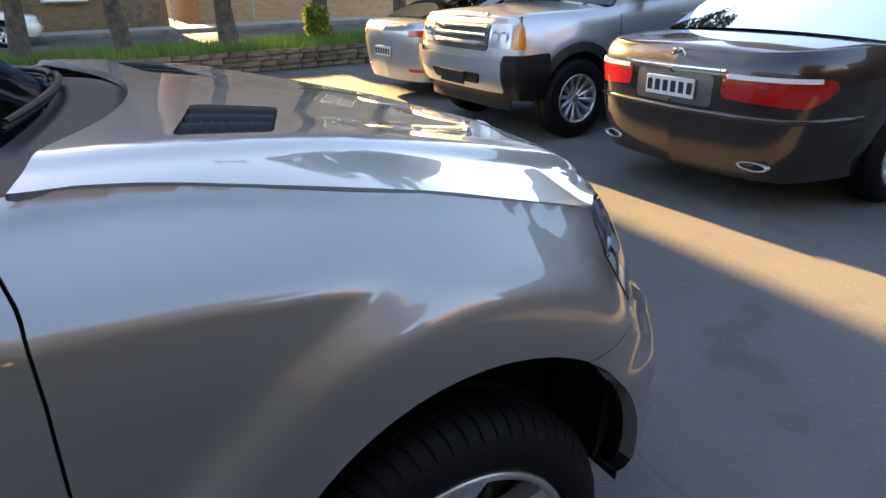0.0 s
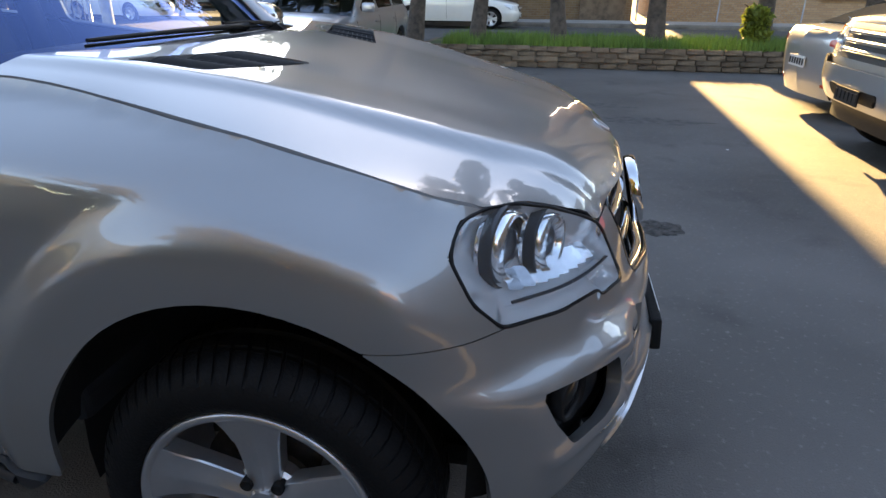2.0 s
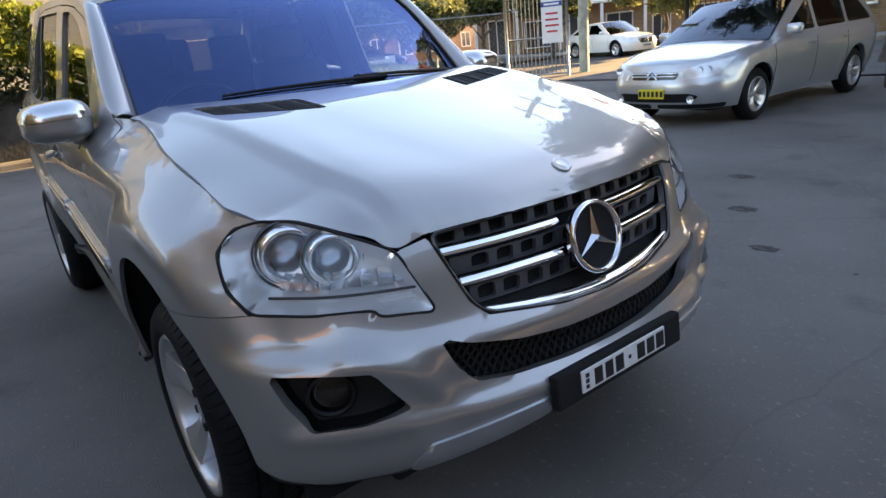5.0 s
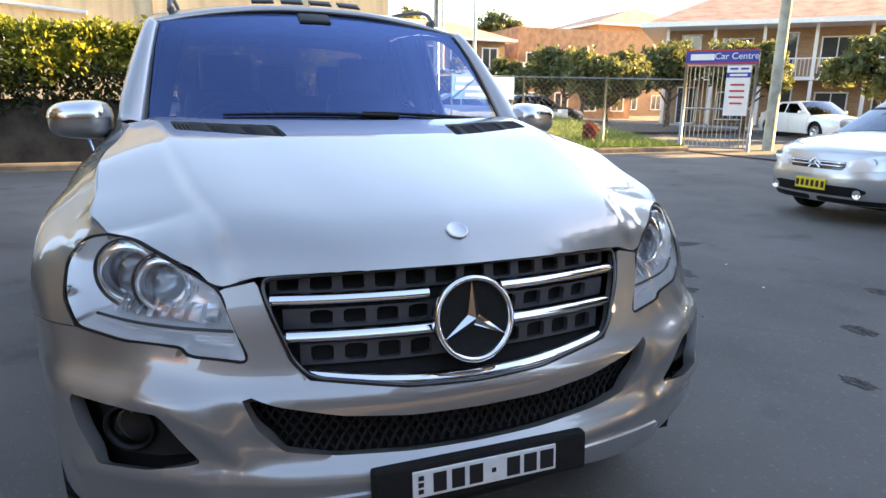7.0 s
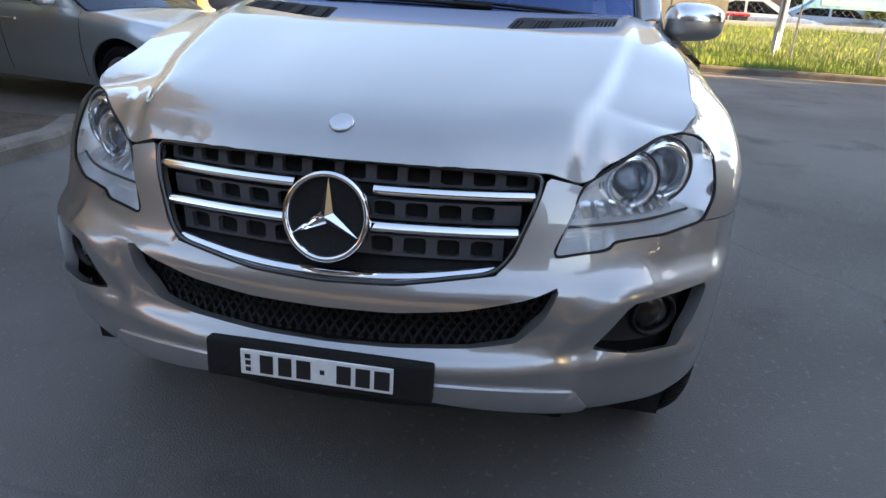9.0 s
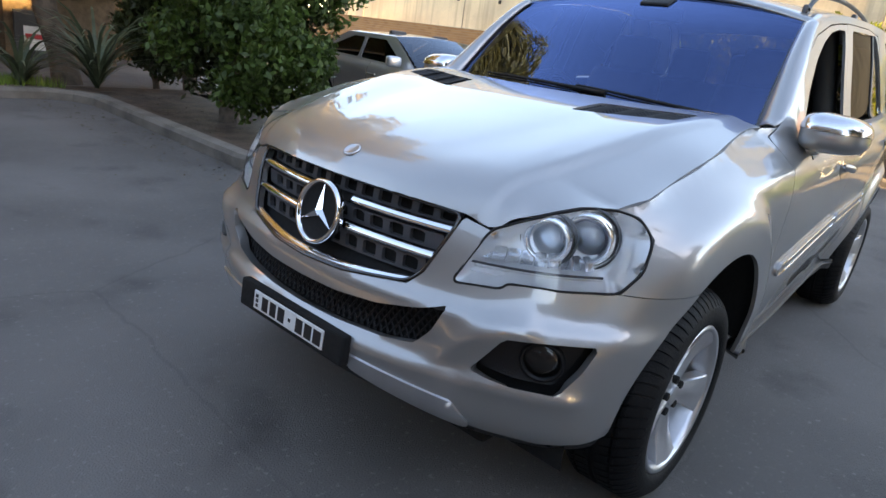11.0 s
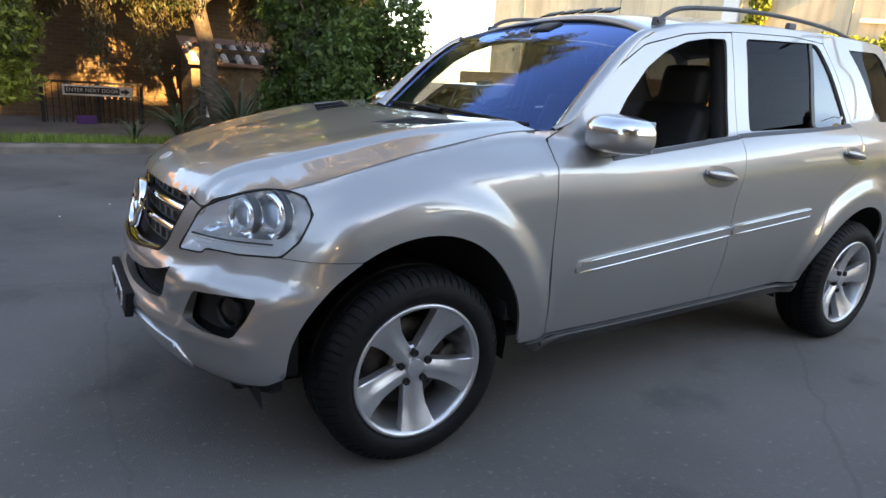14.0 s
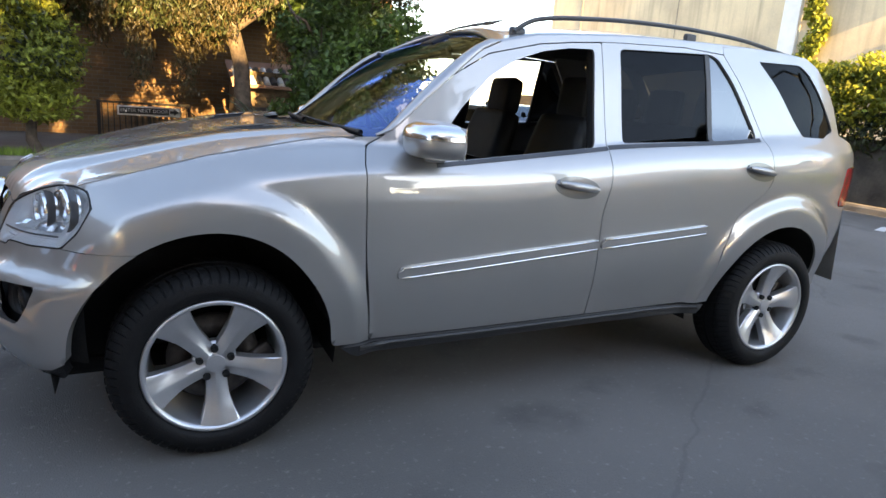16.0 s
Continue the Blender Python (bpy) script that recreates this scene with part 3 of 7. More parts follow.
fog = [(0.840, 0.640), (0.73, 0.636), (0.625, 0.630), (0.59, 0.577), (0.552, 0.522), (0.66, 0.508), (0.765, 0.507), (0.808, 0.570)]
fog = rounded(fog, 0.010)
fogR = np.array(fog) * [-1, 1]
part("front_bumper", panel(np.array(poly), SUV.lift, st, (intake, fog, fogR), 0.03), SILVER, suv, "", True)
# dark sheet that stands for the shade behind the bumper's openings
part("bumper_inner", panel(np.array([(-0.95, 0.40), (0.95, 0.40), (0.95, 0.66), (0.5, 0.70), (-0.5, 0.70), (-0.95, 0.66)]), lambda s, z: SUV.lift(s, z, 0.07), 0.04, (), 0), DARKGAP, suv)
part("front_lip", panel(np.array([(-0.46, 0.35), (0.46, 0.35), (0.50, 0.40), (0.3, 0.44), (-0.3, 0.44), (-0.50, 0.40)]), lambda s, z: SUV.lift(s, z, 0.03), 0.03, (), 0.02), BLACK, suv, "", True)
for m in (False, True):
    part("corner_lip", panel(rounded([(0.50, 0.410), (0.60, 0.400), (0.745, 0.392), (0.86, 0.405), (half[0][0] - 0.012, 0.428), (half[0][0] - 0.012, 0.375), (0.86, 0.345), (0.745, 0.335), (0.56, 0.345)], 0.01), lambda s, z: SUV.lift(s, z, 0.004 + 0.12 * np.clip(0.40 - z, 0, 1)), 0.02, (), 0.03, 0, m), BLACK, suv, "", True)
# bright skid strip below the plate
for sg in (1, -1):
    part("skid_strip", panel(rounded([(sg * 0.22, 0.464), (sg * 0.525, 0.448), (sg * 0.575, 0.400), (sg * 0.56, 0.380), (sg * 0.22, 0.432)], 0.012), lambda s, z: SUV.lift(s, z, -0.006), 0.012, (), 0.02), ALLOY, suv, "", True)
# mesh in the lower intake
bm = bmesh.new()
for k in range(-21, 22):
    for sgn in (1, -1):
        a, b = (k * 0.023 - 0.05 * sgn, 0.508), (k * 0.023 + 0.05 * sgn, 0.66)
        q = [SUV.lift(a[0] + (b[0] - a[0]) * t, a[1] + (b[1] - a[1]) * t, 0.045) for t in np.linspace(0, 1, 6)]
        add_tube(bm, q, 0.0035, 5)
part("intake_mesh", bm, BLACK, suv)
for sg in (1, -1):
    sm = lambda s, z: SUV.lift(s, z, 0.05)
    part("fog_recess", panel(np.array(fog) * [sg, 1] * [1.0, 1.0], sm, 0.02, (), 0), BLACK, suv, "", True)
    c = SUV.lift(sg * 0.725, 0.570, 0.046)
    q = Vector((0.9, 0.42 * sg, 0.0)).to_track_quat("X", "Z").to_matrix().to_4x4()
    fl = part("fog_lamp", lathe([(0.052, -0.01), (0.054, 0.012), (0.047, 0.018), (0.044, 0.006), (0.036, -0.012), (0.0, -0.024)], 32, "x"), BLACK, suv, "", True)
    fl.matrix_basis = Matrix.Translation(c) @ q
    part("fog_reflector", lathe([(0.036, -0.004), (0.026, -0.016), (0.0, -0.02)], 24, "x"), REFLECTOR, fl, "", True)
    part("fog_lens", lathe([(0.043, 0.006), (0.03, 0.013), (0.0, 0.016)], 24, "x"), LAMPGLASS, fl, "", True)

# fenders, doors, quarters
fender = [lamp_pts[4], (SUV.S(0.43, 0.79), 0.745), side_xz(0.225, 0.748)] + [p for p in arch(0.0)[6:-2]] + [side_xz(-0.445, seam_low), side_xz(-0.575, seam_low), side_xz(-0.548, 0.6), side_xz(-0.539, 0.74), side_xz(-0.531, 0.95), side_xz(-0.533, 1.044), side_xz(-0.56, 1.11), side_xz(-0.62, 1.150),
          side_xz(-0.45, 1.128), side_xz(-0.3, 1.101), side_xz(0.0, 1.046), side_xz(0.2, 0.990), lamp_pts[8], lamp_pts[7], lamp_pts[6], lamp_pts[5]]
arch_front = [p for p in arch(0.0)]
fender = [lamp_pts[4], side_xz(0.225, 0.748)] + [p for p in reversed(arch_front) if p[0] > side_xz(0.23, 0)[0] and p[1] > seam_low] + fender[-16:]
fender = np.array(fender)
both("front_fender", lambda m: panel(fender, SUV.lift, st, (), 0.012, 0.002, m), SILVER)
DOOR_F = outline((-0.575, seam_low), (-0.539, 0.74), (-0.531, 0.95), (-0.533, 1.044), (-0.56, 1.11), (-0.62, 1.150), (-0.75, 1.270), (-0.90, 1.395), (-1.05, 1.485), (-1.28, 1.548), (-1.45, 1.572), (-1.606, 1.586), (-1.603, 1.08), (-1.612, 0.734), (-1.631, seam_low), r=0.012)
WIN_F = outline((-0.84, 1.075), (-1.53, 1.163), (-1.556, 1.552), (-1.42, 1.543), (-1.29, 1.518), (-1.16, 1.467), (-1.05, 1.40), (-0.93, 1.285), (-0.86, 1.19), r=0.02)
both("front_door", lambda m: panel(DOOR_F, SUV.lift, st, (WIN_F,), 0.012, 0.002, m), SILVER)
edge = [side_xz(-2.40, seam_low), side_xz(-2.425, 0.50), side_xz(-2.47, 0.70), side_xz(-2.55, 0.88), side_xz(-2.64, 1.00), side_xz(-2.665, 1.08), side_xz(-2.64, 1.2), side_xz(-2.605, 1.285), side_xz(-2.45, 1.47), side_xz(-2.345, 1.602)]
DOOR_R = np.array([side_xz(-1.631, seam_low)] + edge + [side_xz(-2.1, 1.612), side_xz(-1.606, 1.589), side_xz(-1.603, 1.08), side_xz(-1.612, 0.734)])
WIN_R = outline((-1.715, 1.190), (-2.56, 1.262), (-2.545, 1.295), (-2.31, 1.575), (-2.26, 1.594), (-1.728, 1.566), r=0.02)
both("rear_door", lambda m: panel(DOOR_R, SUV.lift, st, (WIN_R,), 0.012, 0.002, m), SILVER)
a_r = [p for p in arch(-2.915)]
QUARTER = np.array(edge[::-1] + [side_xz(-2.45, seam_low)] + [p for p in reversed(a_r) if p[1] > seam_low][::1] + [side_xz(-3.36, 0.42), (SUV.S(-3.6, 0.72), 0.45), (SUV.S(-3.78, 0.1), 0.45), (SUV.S(-3.78, 0.05), 1.05),
                   (SUV.S(-3.68, 0.6), 1.20), side_xz(-3.42, 1.30), side_xz(-3.36, 1.42), side_xz(-3.2, 1.60), side_xz(-3.08, 1.648), side_xz(-2.6, 1.652), side_xz(-2.345, 1.64)])
WIN_Q = outline((-2.615, 1.590), (-3.02, 1.600), (-3.10, 1.56), (-3.33, 1.32), (-3.20, 1.285), (-3.02, 1.285), r=0.02)
TAIL = rounded([(SUV.S(-3.40, 0.81), 0.905), (SUV.S(-3.42, 0.80), 1.13), (SUV.S(-3.66, 0.62), 1.14), (SUV.S(-3.66, 0.62), 0.90)], 0.03)
both("rear_quarter", lambda m: panel(QUARTER, SUV.lift, 0.016, (WIN_Q, TAIL), 0.012, 0.002, m), SILVER)
both("tail_lamp", lambda m: panel(TAIL, lambda s, z: SUV.lift(s, z, -0.004), 0.02, (), 0.02, 0.003, m), RED, "red tail lamp")
ROOFSIDE = outline((-0.625, 1.156), (-0.66, 1.172), (-0.78, 1.29), (-0.91, 1.402), (-1.02, 1.495), (-1.10, 1.535), (-1.28, 1.583), (-1.64, 1.618), (-2.0, 1.638), (-2.345, 1.648), (-2.345, 1.604), (-2.1, 1.614), (-1.606, 1.590), (-1.45, 1.575), (-1.28, 1.551), (-1.05, 1.488), (-0.90, 1.398), (-0.75, 1.273), r=0.006)
both("roof_side", lambda m: panel(ROOFSIDE, SUV.lift, 0.012, (), 0.02, 0.0, m), SILVER)
# glass, set in
inset = lambda s, z: SUV.lift(s, z, 0.007)
deep = lambda s, z: SUV.lift(s, z, 0.012)
DIV = SUV.SX(-2.245)
WR1 = np.array([(min(p[0], DIV - 0.012), p[1]) for p in WIN_R])
WR2 = np.array([(max(p[0], DIV + 0.012), p[1]) for p in WIN_R])
for m in (False, True):
    door_l = [o for o in suv.children if o.name.startswith("front_door")][int(m)]
    door_r = [o for o in suv.children if o.name.startswith("rear_door")][int(m)]
    quarter = [o for o in suv.children if o.name.startswith("rear_quarter")][int(m)]
    g = [] if not m else [part("side_window", panel(WIN_F, deep, 0.04, (), 0, -0.01, m), SIDEGLASS, door_l, "clear door glass", True)]
    g += [part("side_window", panel(WR1, deep, 0.04, (), 0, -0.004, m), SIDEGLASS if m else TINTGLASS, door_r, "clear door glass" if m else "dark tinted door glass", True),
         part("quarter_window", panel(WR2, deep, 0.04, (), 0, -0.004, m), PALEGLASS, door_r, "dark tinted glass", True),
         part("rear_side_window", panel(WIN_Q, inset, 0.04, (), 0, -0.004, m), TINTGLASS, quarter, "dark tinted glass", True)]
    for o in g:
        o.visible_shadow = False
    part("window_divider", panel(np.array([(DIV - 0.014, 1.22), (DIV + 0.014, 1.22), (DIV + 0.014, 1.60), (DIV - 0.014, 1.60)]), inset, 0.01, (), 0.01, 0, m), GREYPLASTIC, door_r)
    # sealing strip along the belt, door handle, moulding
    for door, x0, x1, z0, z1 in ((door_l, -0.80, -1.60, 1.063, 1.166), (door_r, -1.61, -2.585, 1.170, 1.262)):
        xs = np.linspace(x0, x1, 12)
        zs = np.interp(xs, (x1, x0), (z1, z0)) - 0.004
        strip = [side_xz(x, z + 0.008) for x, z in zip(xs, zs)] + [side_xz(x, z - 0.008) for x, z in zip(xs[::-1], zs[::-1])]
        part("belt_strip", panel(np.array(strip), lambda s, z: SUV.lift(s, z, -0.003), 0.008, (), 0.008, 0, m), GREYPLASTIC, door, "", True)
    for door, hx, hz in ((door_l, -1.42, 0.990), (door_r, -2.55, 1.100)):
        sg = -1 if m else 1
        c = SUV.lift(sg * SUV.SX(hx), hz)
        t = np.linspace(0, 2 * math.pi, 28, endpoint=False)
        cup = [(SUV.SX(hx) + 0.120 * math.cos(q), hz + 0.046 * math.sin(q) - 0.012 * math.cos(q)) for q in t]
        # a flat disc; the shade of the silver cup is put into its colour
        part("handle_cup", panel(np.array(cup), lambda s, z, hx=hx, hz=hz: SUV.lift(s, z, -0.0015 + 0.0 * s), 0.012, (), 0.004, 0, m), PAINT_GREY, door, "handle recess with its shade put into grey paint", True)
        hb = bmesh.new()
        pts = [Vector(SUV.lift(sg * (SUV.SX(hx) + u * 0.105), hz + 0.006 - 0.013 * u, -0.012 - 0.016 * (1 - u * u))) for u in np.linspace(-1, 1, 9)]
        add_tube(hb, pts, [0.008, 0.014, 0.016, 0.017, 0.017, 0.017, 0.016, 0.014, 0.008], 8)
        part("handle", hb, SILVER, door, "", True)
    for door, x0, x1 in ((door_l, -0.66, -1.605), (door_r, -1.62, -2.33)):
        zl = lambda x: 0.655 + (-0.66 - x) * 0.092
        prof = [side_xz(x, zl(x) + 0.024) for x in np.linspace(x0 - 0.01, x1, 10)] + [side_xz(x, zl(x) - 0.024) for x in np.linspace(x1, x0, 10)]
        mould = part("side_moulding", panel(rounded(prof, 0.02, 4), lambda s, z: SUV.lift(s, z, -0.011), 0.012, (), 0.012, 0, m), SILVER, door, "", True)
        for dz in (0.019, -0.019):
            line = [Vector(SUV.lift((-1 if m else 1) * SUV.SX(x), zl(x) + dz, -0.0115)) for x in np.linspace(x0 - 0.02, x1 + 0.01, 12)]
            part("chrome_line", tube(line, 0.0035, 6), CHROME, mould, "thin chrome strip", True)
# sills and running edge
# the sill's dark colour holds the reflection of the ground below
both("sill", lambda m: panel(np.array([side_xz(-0.52, 0.362), side_xz(-0.455, 0.41), side_xz(-2.45, 0.41), side_xz(-2.40, 0.362)]), lambda s, z: SUV.lift(s, z, -0.018 + 0.5 * np.abs(z - 0.385) ** 1.0 * 0.3), 0.025, (), 0.04, 0, m), SILLMAT, "", True)
both("sill_edge", lambda m: tube([Vector(SUV.lift((-1 if m else 1) * SUV.SX(x), 0.398, -0.015)) for x in np.linspace(-0.53, -2.40, 16)], 0.010, 8), SILLMAT, "", True)
# wheel housings
for hx in (0.0, -2.915):
    for sg in (1, -1):
        bm = bmesh.new()
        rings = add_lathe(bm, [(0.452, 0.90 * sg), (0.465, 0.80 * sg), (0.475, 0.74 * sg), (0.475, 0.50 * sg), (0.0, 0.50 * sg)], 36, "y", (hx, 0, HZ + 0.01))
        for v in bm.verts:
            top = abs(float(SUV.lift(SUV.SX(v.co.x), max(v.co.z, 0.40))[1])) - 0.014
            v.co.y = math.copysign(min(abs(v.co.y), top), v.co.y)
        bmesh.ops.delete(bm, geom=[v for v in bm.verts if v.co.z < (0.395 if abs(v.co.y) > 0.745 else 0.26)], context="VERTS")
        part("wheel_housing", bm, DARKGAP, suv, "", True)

# dark boxes added to block light below the body and behind the bumper
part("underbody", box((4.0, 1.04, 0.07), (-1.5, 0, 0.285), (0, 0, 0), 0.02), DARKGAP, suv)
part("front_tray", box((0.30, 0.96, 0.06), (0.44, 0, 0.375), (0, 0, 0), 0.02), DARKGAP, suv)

for sg in (1, -1):
    part("arch_liner", box((0.06, 0.22, 0.10), (0.475, sg * 0.61, 0.41), (0, 0, 0), 0.02), DARKGAP, suv)

# bonnet
hood_mid = pchip((0.72, 0.655, 0.645, 0.62, 0.598, 0.54, 0.45, 0.3, 0.1, -0.1, -0.3, -0.55, -0.75), (0.80, 0.862, 0.887, 0.916, 0.934, 0.963, 0.991, 1.028, 1.072, 1.112, 1.142, 1.170, 1.185))
FEND_TOP = [(-0.62, 1.150), (-0.45, 1.128), (-0.3, 1.101), (0.0, 1.046), (0.2, 0.990)]
fend_sz = [side_xz(x, z) for x, z in FEND_TOP]
fend_sz += [tuple(np.array(fend_sz[-1]) * (1 - u) + np.array(lamp_pts[8]) * u) for u in (0.25, 0.5, 0.75, 1.0)]
top3 = np.array([SUV.lift(*p) for p in fend_sz])
seam_y = pchip(np.r_[top3[:, 0], 0.45, 0.6], np.r_[top3[:, 1], 0.645, 0.45])
NL = np.array([SUV.lift(s, z, -0.001) for s, z in ((0.452, 0.860),) + tuple(lamp_pts[:7:-1])])     # along the top of grille and lamp
nose_x = pchip(np.r_[0, 0.2, NL[:, 1], 0.80], np.r_[0.657, 0.645, NL[:, 0], 0.20])
seam_z = pchip(top3[:, 0], top3[:, 2])


edge_line = pchip(np.r_[0, 0.2, NL[:, 1], 0.80], np.r_[0.870, 0.869, NL[:, 2] + 0.003, 0.96])
HM_X = np.linspace(-0.7, 0.72, 300)
HM_Z = hood_mid(HM_X)
crease_y = pchip((-0.6, -0.4, -0.1, 0.25, 0.48, 0.60), (0.655, 0.636, 0.592, 0.527, 0.462, 0.432))


def hood0(x, y):
    a = np.abs(y)
    drop = np.interp(-edge_line(a), -HM_Z, HM_X) - nose_x(a)        # the nose line is pulled back towards the lamps
    zc = hood_mid(x + drop * smooth(-0.1, 0.45, x))
    ys = seam_y(x)
    zs = np.where(x < 0.372, seam_z(x) + 0.001, 0.934)
    crown = zc - 0.010 * np.clip(a / ys, 0, 1.05) ** 2
    edge_drop = np.clip(crown - zs, -0.05, 0.2)
    edge_drop = np.where(x < 0.372, edge_drop, edge_drop * np.clip((0.60 - x) / 0.228, 0, 1))
    yc = crease_y(x)
    t = np.clip((a - yc + 0.012) / (ys - yc + 0.012), 0, 1)
    fall = np.where(t < 0.08, t * t / 0.16, t - 0.04) / 0.96
    fall = 0.75 * fall ** 0.85 + 0.25 * fall ** 3
    ridge = (0.005 + 0.010 * smooth(-0.4, 0.45, x)) * smooth(yc - 0.26, yc, a) * (1 - smooth(yc, yc + 0.035, a))
    return crown - edge_drop * fall + ridge




def hood(x, y):
    x, y = np.asarray(x, float), np.asarray(y, float)
    a = np.minimum(np.abs(y), NL[-1, 1] + 0.005)
    xe = nose_x(a)
    fix = edge_line(a) - hood0(xe, a)
    return np.stack([x, y, hood0(x, y) + fix * np.clip(1 - (xe - x) / 0.16, 0, 1.3) ** 2])


hn = [(nose_x(y), y) for y in np.r_[np.linspace(0, NL[0, 1], 9)[:-1], np.linspace(NL[0, 1], NL[-1, 1], 14)]]
hs = [(x, seam_y(x)) for x in np.linspace(NL[-1, 0] - 0.01, -0.53, 14)]
rear_x = lambda y: -0.335 - 0.20 * (np.abs(y) / 0.70) ** 2
hr = [(rear_x(y), y) for y in np.linspace(0.70, 0, 9)]
hp = [(float(a), float(b)) for a, b in hn + hs[1:] + hr[1:]]
hood_outline = np.array(hp + [(a, -b) for a, b in hp[::-1][1:-1]])


def vent(sg):
    return rounded([(-0.075, sg * 0.265), (-0.175, sg * 0.565), (-0.325, sg * 0.585), (-0.245, sg * 0.285)], 0.015)


bonnet = part("bonnet", panel(hood_outline, hood, 0.0135, (vent(1), vent(-1)), 0.016, 0.0025), SILVER, suv, "", True)
for sg in (1, -1):
    lower = lambda x, y: hood(x, y) - np.array([[0], [0], [0.02]])
    vt = part("bonnet_vent", panel(np.array(vent(sg)), lower, 0.02, (), 0, -0.01), DARKGAP, bonnet, "black mesh vent", True)
    bm = bmesh.new()
    for k in range(26):
        u = k / 25
        p, q = np.array((-0.075, 0.265)) * (1 - u) + np.array((-0.175, 0.565)) * u, np.array((-0.245, 0.285)) * (1 - u) + np.array((-0.325, 0.585)) * u
        a, b = hood(p[0], sg * p[1]), hood(q[0], sg * q[1])
        add_tube(bm, [a - [0, 0, 0.008], b - [0, 0, 0.008]], 0.0022, 4)
    for k in range(9):
        u = (k + 0.5) / 9
        p = [np.array((-0.075, 0.265)) * (1 - u) + np.array((-0.245, 0.285)) * u, np.array((-0.175, 0.565)) * (1 - u) + np.array((-0.325, 0.585)) * u]
        add_tube(bm, [hood(a[0], sg * a[1]) - [0, 0, 0.009] for a in p], 0.0022, 4)
    part("vent_mesh", bm, BLACK, vt)
    for u in (0.08, 0.36, 0.68):
        p, q = np.array((-0.077, 0.267)) * (1 - u) + np.array((-0.178, 0.565)) * u, np.array((-0.243, 0.286)) * (1 - u) + np.array((-0.323, 0.585)) * u
        f = lambda a, b, p=p, q=q: Vector(hood(*((p + (q - p) * b + np.array((-0.02, 0.055)) * a) * [1, sg]))) + Vector((0, 0, -0.004 + 0.005 * math.sin(math.pi * min(a * 1.2, 1)) - 0.012 * a))
        part("vent_fin", slab(surface(f, 6, 10), 0.004), DARKGAP, vt, "", True)
# badge on the nose
bz = hood(0.598, 0.0)
badge = part("nose_badge", lathe([(0.025, 0.0), (0.025, 0.003), (0.022, 0.005), (0.020, 0.0035), (0.0, 0.0045)], 32, "z"), ALLOY, bonnet, "round chrome badge", True)
badge.matrix_basis = Matrix.Translation(bz) @ Matrix.Rotation(radians(32), 4, "Y")

# grille
def grille_lift(inset):
    return lambda s, z: SUV.lift(s, z, inset)


G = [(0.0, 0.874), (0.20, 0.873), (0.446, 0.864), (0.42, 0.80), (0.377, 0.712), (0.341, 0.682), (0.15, 0.660), (0, 0.655)]
G = np.array(G + [(-a, b) for a, b in G[::-1][1:-1]])
grille = part("grille", panel(rounded(G, 0.02), grille_lift(0.055), 0.03, (), 0.02, -0.012), DARKGAP, suv, "black grille with chrome bars and a round star emblem", True)
bm = bmesh.new()
rim = [Vector(SUV.lift(p[0], p[1], 0.004)) for p in rounded(G, 0.03, 6)]
part("grille_frame", tube(rim + rim[:1], 0.006, 6), GLOSSBLACK, grille, "", True)
for zb, half_w in ((0.822, 0.424), (0.752, 0.390)):
    for sg in (1, -1):
        f = lambda u, v, zb=zb, hw=half_w, sg=sg: Vector(SUV.lift(sg * (0.085 + u * (hw - 0.085)), zb + 0.0105 * math.sin(2 * math.pi * v), 0.014 + 0.010 * (1 - math.cos(2 * math.pi * v)) - 0.008))
        part("chrome_bar", surface(f, 16, 12), CHROME, grille, "", True)
part("grille_lower_bar", surface(lambda u, v: Vector(SUV.lift(-0.345 + 0.69 * u, 0.686 - 0.022 * (1 - (2 * u - 1) ** 2) + 0.0075 * math.sin(2 * math.pi * v), 0.006 + 0.009 * (1 - math.cos(2 * math.pi * v)))), 32, 10), CHROME, grille, "", True)
for row, (z0, hw) in enumerate(((0.832, 0.430), (0.764, 0.400), (0.698, 0.365))):
    holes = [rounded([(c - 0.024, z0 - 0.001), (c + 0.024, z0 - 0.001), (c + 0.024, z0 + 0.033), (c - 0.024, z0 + 0.033)], 0.004, 3) for c in np.arange(-5.5, 6, 1) * 0.071 if abs(c) + 0.024 < hw]
    strip = np.array([(-hw, z0 - 0.006), (hw, z0 - 0.006), (hw, z0 + 0.037), (-hw, z0 + 0.037)])
    part("grille_louvre", panel(strip, lambda s, z, z0=z0: SUV.lift(s, z, 0.040 - 0.35 * (z - z0)), 0.0085, holes, 0.014), LOUVRE, grille, "", True)
star = part("emblem_disc", lathe([(0.092, 0.0), (0.092, 0.012), (0.082, 0.010), (0.0, 0.008)], 48, "x"), DARKGAP, grille, "", True)
star.matrix_basis = Matrix.Translation((0.690, 0, 0.770)) @ Matrix.Rotation(radians(-13), 4, "Y") @ Matrix.Scale(0.9, 4)
part("emblem_ring", lathe([(0.083, 0.010), (0.086, 0.022), (0.092, 0.026), (0.097, 0.022), (0.099, 0.008), (0.097, -0.004)], 64, "x"), CHROME, star, "", True)
bm = bmesh.new()
for k in range(3):
    a = radians(90 + 120 * k)
    tip, c, s = 0.086, math.cos(a), math.sin(a)
    base = [bm.verts.new((0.012, -s * w + c * 0.0, c * w)) for w in (0.0155, -0.0155)]
    apex, ridge = bm.verts.new((0.014, c * tip, s * tip)), bm.verts.new((0.026, 0, 0))
    bm.faces.new((base[0], apex, ridge))
    bm.faces.new((apex, base[1], ridge))
part("emblem_star", bm, CHROME, star)

